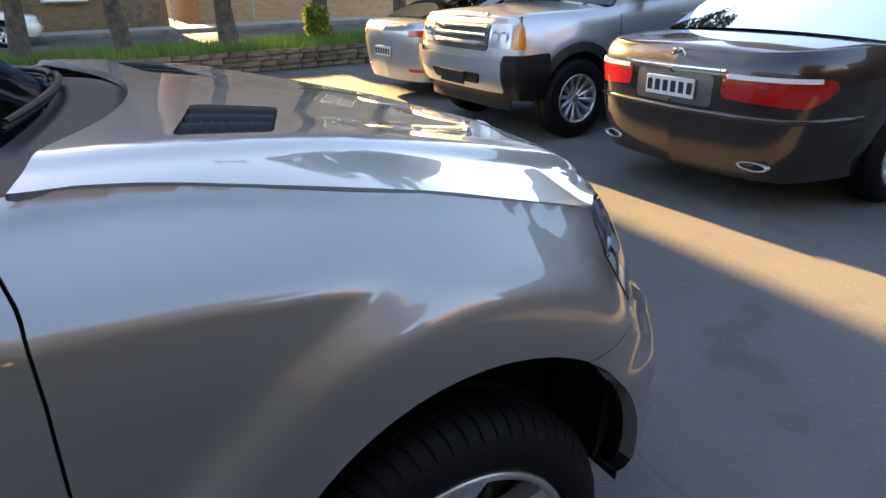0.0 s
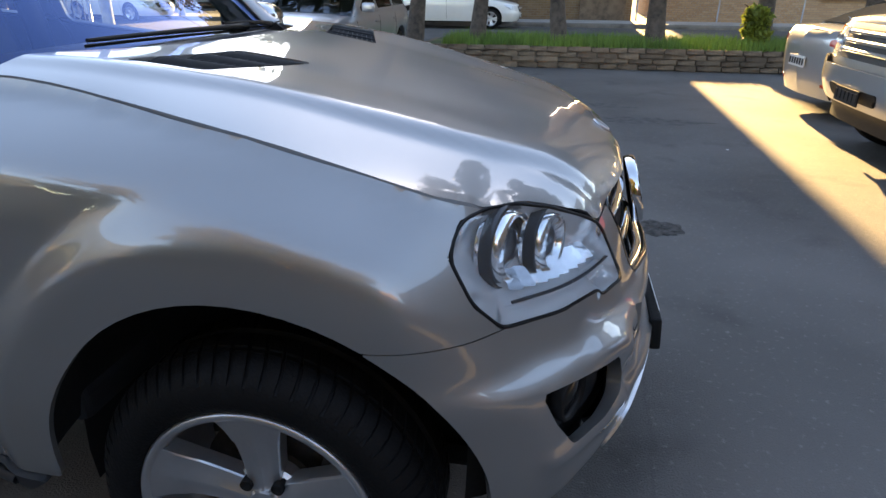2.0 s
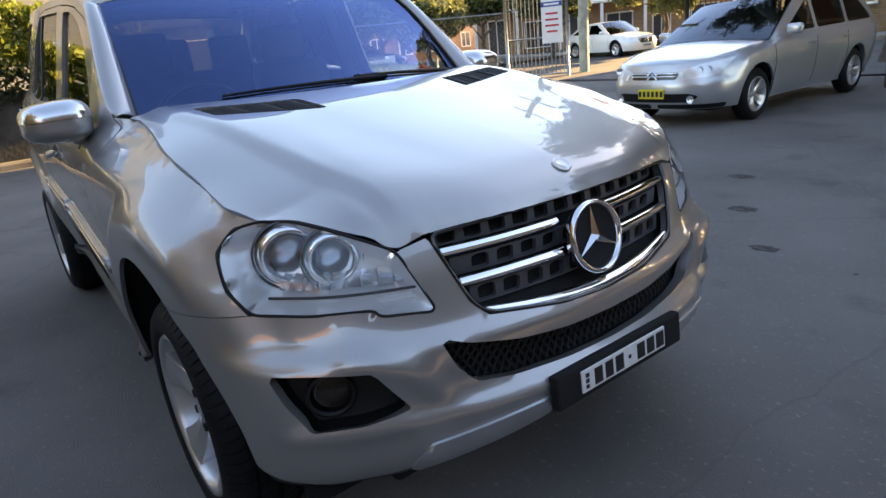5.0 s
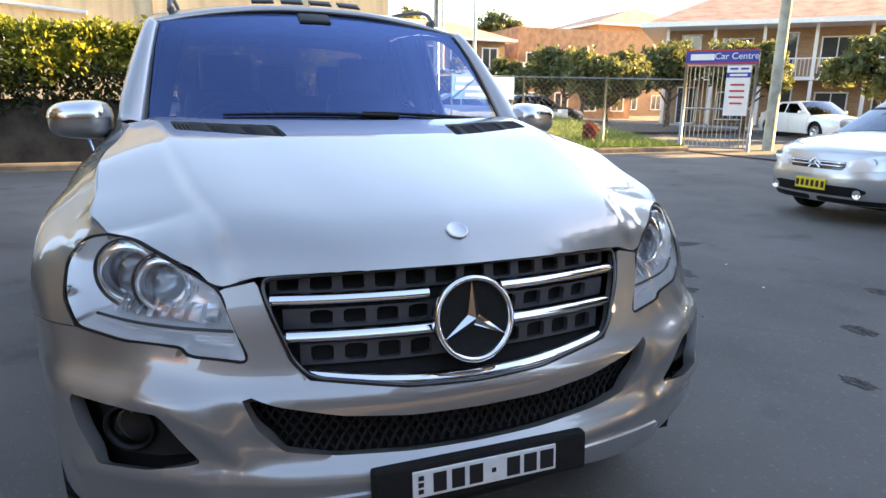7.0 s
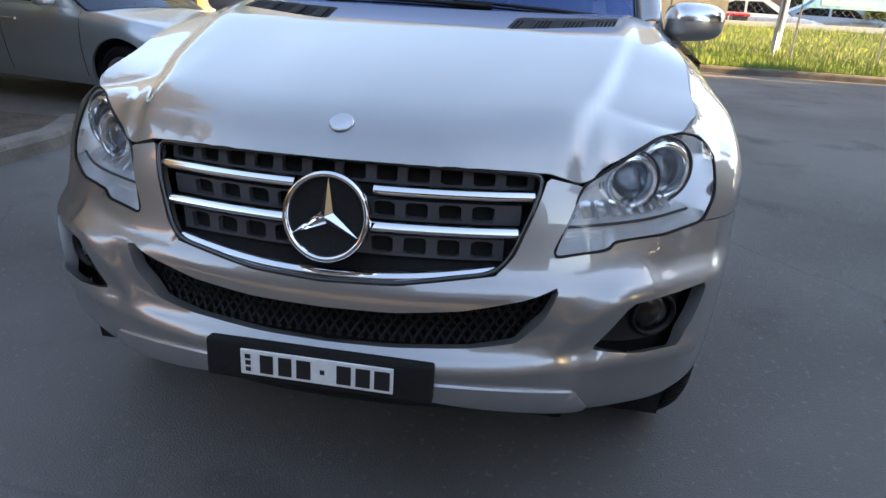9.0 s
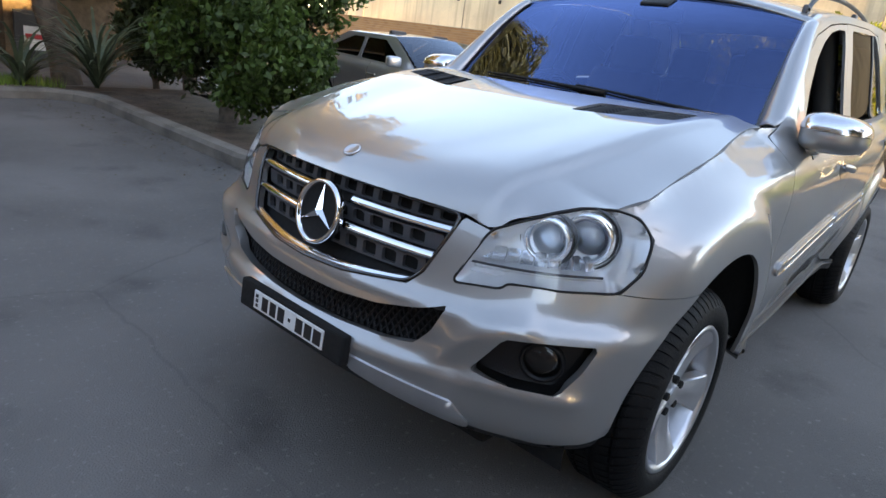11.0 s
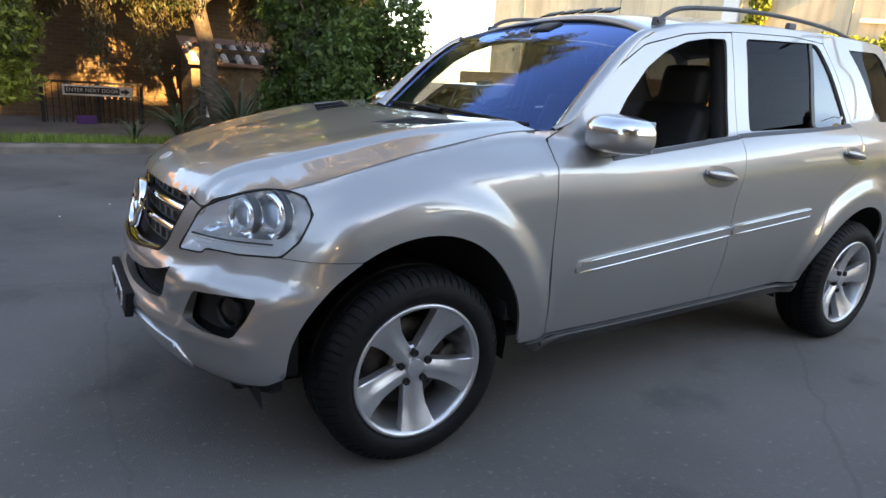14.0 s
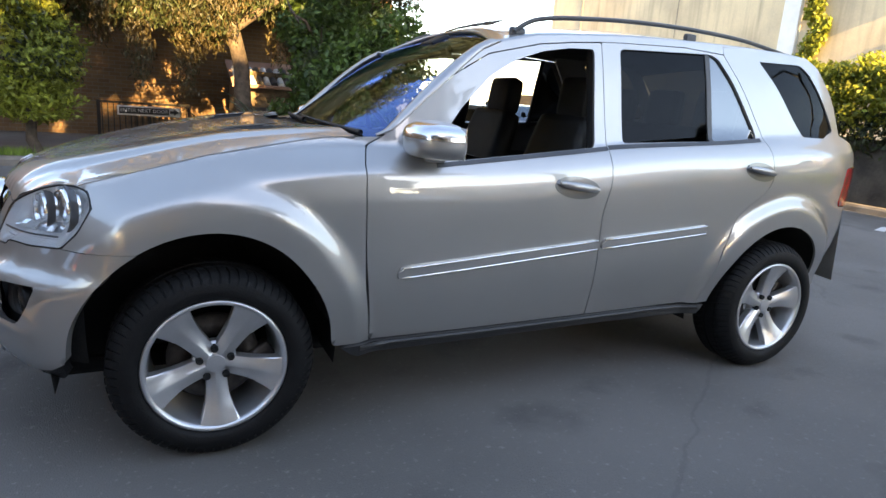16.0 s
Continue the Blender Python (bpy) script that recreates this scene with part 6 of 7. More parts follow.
for nm, x0, x1, y0, y1, h, mm, r in (("far_house", -47, -38, 10, 19, 5.2, BRICKPALE, 1.6), ("far_shop", -52, -40, 21, 31, 6.4, BRICKFAR, 0.0), ("far_flats", -60, -48, 33, 44, 8.0, BRICKPALE, 1.8)):
    b = building(nm, x0, x1, y0, y1, -0.3, h, mm, "distant brick building with pale trim", ROOFTILE if r else None, r)
    part("parapet", box((0.3, y1 - y0 + 0.6, 0.5), (x1, (y0 + y1) / 2, h * 0.58)), WHITE, b)
    for k in range(4):
        for z in ((1.2, 4.0) if h > 5 else (1.3,)):
            window(b, (x1 + 0.02, y0 + (y1 - y0) * (k + 0.5) / 4, z), 1.1, 1.3, 0)
tagged(part("far_pole", tube([(-30, 13.3, 0), (-30, 13.3, 6.6)], 0.10, 8), GALV), "tall white flag pole by the far street", "pole")
tagged(part("far_pole", tube([(-34, 13.0, 0), (-34, 13.0, 7.0)], 0.10, 8), GALV), "tall white flag pole by the far street", "pole")

# -- the tall cream wall with the hedge before it
cream = thing("wall_cream", "tall cream rendered side wall of a building with stains and a downpipe", "wall", kind="structure")
part("render_face", box((0.4, 27.0, 9.0), (-16.9, -8.7, 4.4)), RENDERWALL, cream)
for z in (2.35, 5.2):
    part("string_course", box((0.06, 14.2, 0.05), (-16.69, -2.4, z)), CONCRETE, cream)
for y in (-20, -14.5, -6.5, -1.5, 2.5):
    part("expansion_joint", box((0.02, 0.03, 8.8), (-16.695, y, 4.4)), MORTAR, cream)
part("downpipe", box((0.14, 0.55, 9.0), (-16.64, -9.95, 4.4), (0, 0, 0), 0.03), WHITE, cream, "broad white painted downpipe casing")
window(cream, (-16.68, -6.1, 5.3), 1.2, 0.8, 0, TIMBER)
part("white_pipe", tube([(-16.62, -6.2, 3.55), (-16.62, -3.0, 3.30)], 0.05, 8), WHITE, cream, "", True)
part("white_pipe", tube([(-16.62, -5.0, 4.2), (-16.62, -5.0, 3.1)], 0.035, 8), WHITE, cream, "", True)
for k in range(10):
    part("wall_bolt", box((0.06, 0.09, 0.12), (-16.68, -20.5 + 1.9 * k, 2.9)), STEEL, cream)
part("brick_base", box((0.5, 14, 2.0), (-16.5, -17.0, 0.9)), BRICKWALL, cream, "brown brick base course")
# invented wall, never in view: it cuts the light from ahead of the SUV
ew = thing("wall_east", "plain brown brick wall, unseen, added to darken the bumper's reflections", "wall", kind="structure")
part("brick_face", box((0.3, 24.0, 8.2), (14.2, -2.6, 4.0)), BRICKWALL, ew)
part("coping", box((0.4, 24.0, 0.10), (14.2, -2.6, 8.155)), CONCRETE, ew)
# another unseen wall, added to block light from the garden's east side
sw = thing("wall_south", "plain brown brick wall, unseen, added to keep sky light off the bumper", "wall", kind="structure")
part("brick_face", box((9.6, 0.3, 4.4), (9.2, -11.6, 2.1)), BRICKWALL, sw)
hw = thing("wall_retaining", "dark mossy retaining wall below a hedge", "wall", kind="structure")
part("stone_face", box((0.5, 7.9, 1.25), (-11.6, -2.45, 0.6), (0, 0, 0), 0.04), DARKWALL, hw)
kerb("kerb_hedge", [(-11.05 - 0.02 * y, y) for y in np.linspace(-6.6, 1.5, 16)], 0.25, 0.12, CONCRETE, "grey concrete kerb below the hedge")
tagged(part("blue_pipe", tube([(-11.2, -2.35, 0.05), (-11.25, -2.5, 0.55), (-11.25, -2.75, 0.75)], 0.03, 8), BLUEPLASTIC), "bent blue plastic pipe by the dark wall", "pipe")
tagged(part("white_mark", box((0.5, 0.12, 0.004), (-9.4, -2.2, 0.004), (0, 0, 20)), WHITE), "worn white paint mark on asphalt", "paint mark", kind="structure")

# -- garden side (-y): kerb, bed, gate, brick building
kerb("kerb_garden", [(x, -7.75) for x in np.linspace(14, -0.9, 24)] + [(-1.20, -7.55), (-1.36, -7.2)] + [(-1.36 + 0.08 * k / 10, -7.2 + 3.5 * k / 10) for k in range(1, 11)] + [(-1.34, -3.5), (-1.55, -3.38), (-2.3, -3.35), (-2.9, -3.6)], 0.20, 0.13, CONCRETE, "weathered concrete garden kerb with fallen leaves")
def bed_z(x, y):
    return 0.10 - 0.12 * max(0.0, -y - 8.2)
sheet("garden_bed", [(-1.40, -3.45), (-2.9, -3.45), (-2.9, -7.9), (-1.30, -7.7)], lambda x, y: 0.10, SOIL, "brown garden soil in a raised bed", "garden bed")
sheet("garden_slope", [(14, -7.8), (-8, -7.8), (-8, -14), (14, -14)], lambda x, y: bed_z(x, y), SOIL, "bare garden slope below the trees", "garden bed")
bk = thing("brick_building", "dim brown brick building behind the trees", "building")
part("wall", box((18, 0.4, 7.5), (3.0, -14.2, 2.6)), BRICKWALL, bk)
part("eave", box((18.2, 1.0, 0.2), (3.0, -13.8, 3.0)), TIMBER, bk)
part("roof", box((18.4, 4.0, 0.2), (3.0, -15.8, 6.4), (-12, 0, 0)), ROOFTILE, bk)
window(bk, (3.4, -13.98, 1.6), 1.4, 1.2, 90)
g3 = thing("iron_gate", "black iron bar gate with a white direction sign", "gate")
GY = -12.6
for x in (-0.72, 0.10, 1.10):
    part("gate_post", box((0.07, 0.07, 1.75), (x, GY, -0.02)), IRON, g3)
for z in (-0.5, 0.82):
    part("gate_rail", box((1.8, 0.05, 0.05), (0.19, GY, z)), IRON, g3)
for k in range(16):
    part("gate_bar", box((0.02, 0.02, 1.4), (-0.66 + 0.113 * k, GY, 0.12)), IRON, g3)
sg_ = part("direction_sign", box((1.28, 0.02, 0.21), (0.10, GY + 0.06, 0.66), (0, 0, 0), 0.004), WHITE, g3, "white sign with black lettering and arrow")
part("sign_field", box((1.00, 0.006, 0.14), (0.20, GY + 0.074, 0.66)), INK, sg_)
text("sign_text", "ENTER NEXT DOOR", 0.105, Matrix.Translation((0.20, GY + 0.079, 0.662)) @ Matrix.Rotation(radians(180), 4, "Z") @ Matrix.Rotation(radians(90), 4, "X"), WHITE, sg_)
b = bmesh.new()
vv = [b.verts.new((x, GY + 0.077, 0.66 + z)) for x, z in ((-0.32, 0.03), (-0.40, 0.03), (-0.40, 0.07), (-0.50, 0.0), (-0.40, -0.07), (-0.40, -0.03), (-0.32, -0.03))]
b.faces.new(vv)
bmesh.ops.recalc_face_normals(b, faces=b.faces)
part("sign_arrow", slab(b, 0.004), INK, sg_)
tf = thing("timber_fence", "upright weathered timber slats behind the iron gate", "fence")
for k in range(9):
    part("slat", box((0.085, 0.025, 1.1 + 0.03 * (k % 3)), (-0.5 + 0.125 * k, GY - 0.5, 0.0), (0, 0, 0), 0.004), TIMBER, tf)
crate = thing("plastic_chair", "small purple plastic chair beside the gate", "chair")
part("seat", box((0.36, 0.34, 0.04), (0.35, GY + 0.35, -0.18), (0, 0, 0), 0.01), PURPLE, crate)
part("backrest", box((0.36, 0.04, 0.34), (0.35, GY + 0.19, 0.0), (-8, 0, 0), 0.01), PURPLE, crate)
for sx in (-0.15, 0.15):
    for sy in (-0.14, 0.14):
        part("leg", box((0.03, 0.03, 0.3), (0.35 + sx, GY + 0.35 + sy, -0.34)), IRON, crate)
shed = thing("garden_shed", "small rendered shed with a dark door and scalloped eave", "shed")
part("shed_wall", box((1.9, 1.2, 2.3), (-2.65, -12.9, 0.55)), SANDSTONE, shed)
part("shed_door", box((0.62, 0.06, 1.5), (-2.15, -12.28, 0.15), (0, 0, 0), 0.01), GREYPLASTIC, shed, "dark grey door with a poster")
part("poster", box((0.34, 0.01, 0.42), (-2.15, -12.24, 0.42)), WHITE, shed, "white poster with a red band")
part("poster_band", box((0.30, 0.006, 0.09), (-2.15, -12.232, 0.45)), REDSIGN, shed)
for k in range(12):
    part("eave_tile", tube([(-3.5 + 0.16 * k, -12.05, 1.42), (-3.5 + 0.16 * k, -12.8, 1.75)], 0.075, 8), WHITE if k % 2 else GREYPLASTIC, shed)
part("shed_roof", box((2.1, 1.5, 0.06), (-2.65, -12.7, 1.64), (-22, 0, 0)), ROOFTILE, shed)

# ---- plants ----
def tree(name, label, x, y, z0, trunk_h, r, lean=(0, 0), limbs=5, reach=1.2, rise=1.0, seed=1, parts=()):
    """A tapered trunk with limbs; parts: crowns as (name, blobs, n, size, material, droop, slim)."""
    rg = np.random.default_rng(seed)
    t = thing(name, label, "tree")
    top = Vector((x + lean[0], y + lean[1], z0 + trunk_h))
    base = Vector((x, y, z0 - 0.1))
    pts = [base.lerp(top, k / 6) + Vector((rg.normal() * r * 0.3, rg.normal() * r * 0.3, 0)) * (k > 0) for k in range(7)]
    part("trunk", tube(pts, [r * (1.35 - 0.12 * k) if k == 0 else r * (1.12 - 0.09 * k) for k in range(7)], 12), BARK, t, "", True)
    for k in range(limbs):
        a = 2 * math.pi * (k + rg.random() * 0.6) / limbs
        p0 = base.lerp(top, 0.55 + 0.45 * rg.random())
        d = Vector((math.cos(a) * reach, math.sin(a) * reach, rise * (0.6 + 0.8 * rg.random())))
        q = [p0, p0 + d * 0.4 + Vector((0, 0, 0.05)), p0 + d * 0.75 + Vector((rg.normal() * 0.08, rg.normal() * 0.08, 0.1)), p0 + d]
        part("limb", tube(q, [r * 0.5, r * 0.36, r * 0.22, r * 0.08], 8), BARK, t, "", True)
    for nm, blobs, n, size, m, droop, slim in parts:
        leaves(nm, rg, blobs, n, size, m, t, "", droop, slim)
    return t


def clumps(rg, c, spread, n, r):
    """Scattered clumps for a crown, in a box round a centre."""
    out = []
    for _ in range(n):
        d = rg.normal(size=3)
        d /= np.linalg.norm(d)
        k = rg.random() ** 0.4
        q = r * (0.6 + 0.7 * rg.random())
        out.append((c[0] + d[0] * spread[0] * k, c[1] + d[1] * spread[1] * k, c[2] + d[2] * spread[2] * k, q, q, q * 0.85))
    return out


rg = np.random.default_rng(11)
# glossy green shrub-tree in the bed
tree("shrub_tree", "dense glossy green shrub tree in the garden bed", -2.15, -5.5, 0.1, 1.5, 0.09, (-0.1, -0.2), 7, 0.8, 0.9, 3,
     [("crown", clumps(rg, (-2.25, -5.6, 1.75), (0.75, 1.35, 1.25), 26, 0.42) + clumps(rg, (-2.0, -4.4, 0.85), (0.45, 0.7, 0.5), 10, 0.3), 26000, 0.045, LEAF_GREEN, 0.2, 0.55),
      # darker leaves inside: shade in the depth of the crown, put into colour
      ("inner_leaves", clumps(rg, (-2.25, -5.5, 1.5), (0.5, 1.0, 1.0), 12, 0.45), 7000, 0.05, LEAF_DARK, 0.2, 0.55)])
tree("shrub_tree", "tall green shrub tree behind the garden bed", -3.2, -8.4, 0.0, 2.2, 0.10, (0.2, 0.1), 7, 1.0, 1.0, 4,
     [("crown", clumps(rg, (-3.1, -8.3, 2.5), (1.1, 0.9, 1.5), 26, 0.45), 17000, 0.055, LEAF_GREEN, 0.2, 0.55)])
# large drooping tree with dry brown foliage
dry = clumps(rg, (-0.2, -10.0, 3.9), (4.2, 1.4, 1.7), 70, 0.66) + clumps(rg, (-3.4, -9.4, 4.2), (1.9, 1.2, 1.5), 26, 0.6)
# upper crown takes the golden leaf: sunlight on the treetop painted in
high = clumps(rg, (0.2, -10.6, 7.2), (5.2, 1.8, 2.0), 60, 0.85) + clumps(rg, (-4.5, -10.4, 6.8), (2.4, 1.5, 1.8), 24, 0.8)
top_c = clumps(rg, (-4.2, -11.0, 10.0), (3.6, 1.7, 2.4), 56, 0.9)
hang = [(b[0], b[1] + 0.15, b[2] - 0.75, 0.25, 0.25, 0.75) for b in dry[::2]]
tree("weeping_tree", "large weeping tree with dry brown drooping foliage", -1.7, -9.3, -0.1, 3.6, 0.17, (0.5, -0.4), 9, 2.4, 1.3, 5,
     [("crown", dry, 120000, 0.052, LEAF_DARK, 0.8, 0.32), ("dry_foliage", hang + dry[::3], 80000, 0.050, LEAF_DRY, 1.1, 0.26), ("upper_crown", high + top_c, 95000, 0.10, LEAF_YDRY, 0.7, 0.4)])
# small golden cypress
cyp = [(1.75 + 0.12 * rg.normal(), -8.3 + 0.12 * rg.normal(), 0.9 + 0.28 * k, 0.62 - 0.028 * k, 0.62 - 0.028 * k, 0.34) for k in range(12)]
tree("cypress", "golden green cypress beside the garden kerb", 1.75, -8.3, 0.0, 1.2, 0.085, (0, 0), 4, 0.3, 0.8, 6,
     # dark leaves mixed in as painted shade between the golden ones
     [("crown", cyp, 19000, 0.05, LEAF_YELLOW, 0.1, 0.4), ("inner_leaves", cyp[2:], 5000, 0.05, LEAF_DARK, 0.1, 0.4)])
cyp2 = [(3.3 + 0.15 * rg.normal(), -8.9 + 0.1 * rg.normal(), 0.9 + 0.3 * k, 0.75 - 0.03 * k, 0.7 - 0.03 * k, 0.36) for k in range(12)]
tree("cypress", "golden green cypress beside the garden kerb", 3.3, -8.9, 0.0, 1.2, 0.09, (0, 0), 4, 0.3, 0.8, 7, [("crown", cyp2, 14000, 0.055, LEAF_YELLOW, 0.1, 0.4)])


def flax(x, y, z, n, h, seed):
    """A clump of long strap leaves."""
    r_ = np.random.default_rng(seed)
    f = thing("strap_plant", "clump of long grey-green strap leaves", "plant")
    bm = bmesh.new()
    for k in range(n):
        a, L, up = r_.random() * 6.28, h * (0.6 + 0.6 * r_.random()), 0.5 + 0.9 * r_.random()
        d = Vector((math.cos(a), math.sin(a), 0))
        s = Vector((-d.y, d.x, 0))
        prev = None
        for q in range(7):
            t = q / 6
            p = Vector((x, y, z)) + d * (L * t * (0.35 + 0.65 * t) * 0.8) + Vector((0, 0, L * up * (t - 0.62 * t * t)))
            w = 0.028 * (1 - t) ** 0.6 + 0.001
            cur = (bm.verts.new(p - s * w), bm.verts.new(p + s * w))
            if prev:
                bm.faces.new((prev[0], prev[1], cur[1], cur[0]))
            prev = cur
    part("strap_leaves", bm, LEAF_GREY, f)
    return f


# dark shrubs under the trees
for k, (sx, sy, sh) in enumerate(((-2.9, -9.0, 1.5),)):
    tree("dark_shrub", "dense dark shrub under the garden trees", sx, sy, 0.0, 0.8, 0.05, (0.1, 0), 5, 0.4, 0.6, 90 + k,
         [("crown", clumps(np.random.default_rng(120 + k), (sx, sy, sh * 0.75), (0.7, 0.45, sh * 0.6), 16, 0.36), 9000, 0.06, LEAF_DARK, 0.5, 0.4)])
flax(-0.75, -8.15, 0.08, 56, 1.45, 3)
flax(-1.65, -8.1, 0.10, 70, 1.85, 4)
flax(-0.1, -8.35, 0.06, 22, 0.8, 5)
pts = np.stack([rng.uniform(-1.2, 4, 6000), rng.uniform(-9.6, -7.95, 6000), np.full(6000, 0.06)], 1)
pts[:, 2] = [bed_z(x, y) for x, y, _ in pts]
tagged(blades("weeds", rng, pts, 0.14, GRASSMAT, ""), "thin weeds and grass along the garden kerb", "grass", kind="stuff")
# litter on the kerb and bed
n = 900
px, py = rng.uniform(-2.9, -0.6, n), rng.uniform(-7.9, -3.2, n)
A = np.stack([np.cos(px * 40), np.sin(px * 40), 0.1 * rng.normal(size=n)], 1) * 0.022
B = np.stack([-A[:, 1], A[:, 0], 0.004 * rng.normal(size=n)], 1) * 0.5
tagged(add_quads("leaf_litter", np.stack([px, py, np.where(px < -1.4, 0.112, 0.008)], 1), A, B, LEAF_DRY), "fallen brown leaves along the garden kerb", "leaf litter", kind="stuff")

# hedge on the retaining wall
hb = []
for k in range(24):
    y = -6.2 + 7.9 * k / 23
    hb.append((-11.6 + 0.1 * rg.normal(), y, 1.95 + 0.10 * rg.normal(), 0.50, 0.40, 0.52))
hedge = thing("hedge", "clipped yellow-green hedge on a dark retaining wall", "hedge")
leaves("foliage", rg, hb, 17000, 0.055, LEAF_HEDGE, hedge, "", 0.1, 0.6)
leaves("ivy", rg, [(-11.32, -6.1 + 7.6 * k / 30, 1.25 + 0.2 * rg.random(), 0.10, 0.4, 0.40) for k in range(31)], 6000, 0.05, LEAF_DARK, hedge, "dark ivy hanging over the wall", 0.5, 0.6)
# yellow leaves along the top paint the sun that catches the hedge
leaves("new_growth", rg, [(-11.6, -6.2 + 7.9 * k / 60, 2.42 + 0.08 * rg.normal(), 0.40, 0.18, 0.16) for k in range(61)], 11000, 0.05, LEAF_YELLOW, hedge, "yellow leaves on top, with sunlight put into their colour", -0.4, 0.5)
vine = thing("climbing_vine", "yellow-green vine climbing the cream wall", "vine")
leaves("vine_leaves", rg, [(-16.55, -9.2 + 0.15 * rg.normal(), 3.2 + 0.42 * k, 0.12, 0.30, 0.32) for k in range(14)], 5000, 0.06, LEAF_YELLOW, vine, "", 0.4, 0.7)
part("vine_stem", tube([(-16.66, -9.2, 0.3), (-16.66, -9.25, 3.0), (-16.66, -9.15, 8.6)], [0.03, 0.025, 0.012], 6), BARK, vine)

# street trees on the verge
for k, (x, y, r) in enumerate(((-1.05, 11.0, 0.13), (0.55, 11.0, 0.13), (2.3, 11.0, 0.15), (4.2, 11.2, 0.14), (6.0, 11.2, 0.13), (8.6, 11.1, 0.14), (-2.4, 11.5, 0.15))):
    tall = x > 4 or x < -2
    cz = 7.6 if tall else 7.0 if x > 1.5 else 4.9
    cr = clumps(np.random.default_rng(40 + k), (x - (2.0 if x < -2 else 0), y + 0.1, cz), (3.0 if x < -2 else 1.7, 1.5, 3.4) if tall else (1.5, 1.4, 2.2), 44 if tall else 30, 0.62)
    tree("street_tree", "dark-barked street tree on the grassy verge", x, y, Z9 + 0.36, 5.2, r, (0.15 * (-1) ** k, 0.1), 7, 1.4, 2.6, 20 + k, [("crown", cr, 15000, 0.095, LEAF_DARK, 0.2, 0.5)])
sapling = clumps(np.random.default_rng(3), (4.0, 10.9, 0.75), (0.16, 0.16, 0.45), 8, 0.17)
tree("sapling", "small bright yellow-green bush on the verge", 4.0, 10.9, Z9 + 0.36, 0.5, 0.03, (0, 0), 3, 0.15, 0.3, 8, [("crown", sapling, 2500, 0.05, LEAF_YELLOW, 0, 0.5)])
rb = clumps(np.random.default_rng(9), (-13.6, 9.85, 0.48), (0.20, 0.22, 0.17), 9, 0.16)
tree("red_shrub", "small round dark red shrub on the lawn", -13.6, 9.85, 0.15, 0.25, 0.02, (0, 0), 3, 0.1, 0.1, 9, [("crown", rb, 2200, 0.04, LEAF_RED, 0, 0.5)])
yb = clumps(np.random.default_rng(10), (-20.4, 10.2, 1.5), (0.3, 0.3, 0.45), 8, 0.25)
tree("yellow_shrub", "bright yellow shrub outside the fence", -20.4, 10.2, 0.1, 0.8, 0.03, (0, 0), 3, 0.2, 0.3, 10, [("crown", yb, 2200, 0.06, LEAF_YELLOW, 0, 0.5)])
for k, (x, y, h, s) in enumerate(((-18.5, 20.5, 2.6, 1.5), (-21.0, 15.5, 2.3, 1.4), (-14.2, 22.5, 2.7, 1.6), (-29.5, 14.8, 2.4, 1.4), (-45, 14, 6.5, 1.8), (-50, 24, 7.5, 1.8), (-9.0, 24.0, 5.5, 1.8), (-34, 20, 3.0, 1.6), (-26, 17.5, 2.4, 1.6), (-23.5, 20.8, 2.7, 1.7), (-31, 19.5, 3.0, 1.7), (-33, 12.5, 2.6, 1.5))):
    cr = clumps(np.random.default_rng(60 + k), (x, y, h), (s, s, s * 0.62), 16, s * 0.36)
    tree("garden_tree", "rounded green street tree before the flats", x, y, -0.1, h * 0.75, 0.13, (0.1, 0), 5, s * 0.6, s * 0.4, 70 + k, [("crown", cr, 5200, 0.13, LEAF_FAR, 0.1, 0.55)])

# ---- the other cars ----
PLAINWHEEL = make_wheel(0.325, 0.215, 0.205, 5, ALLOY)
BIGWHEEL = make_wheel(0.375, 0.225, 0.245, 12, ALLOY, slim=0.34)
SEDANWHEEL = make_wheel(0.345, 0.230, 0.235, 10, ALLOY, slim=0.42)


def lerp_line(P, k):
    i = k * (len(P) - 1)
    a = int(min(math.floor(i), len(P) - 2))
    return P[a] * (1 - (i - a)) + P[a + 1] * (i - a)


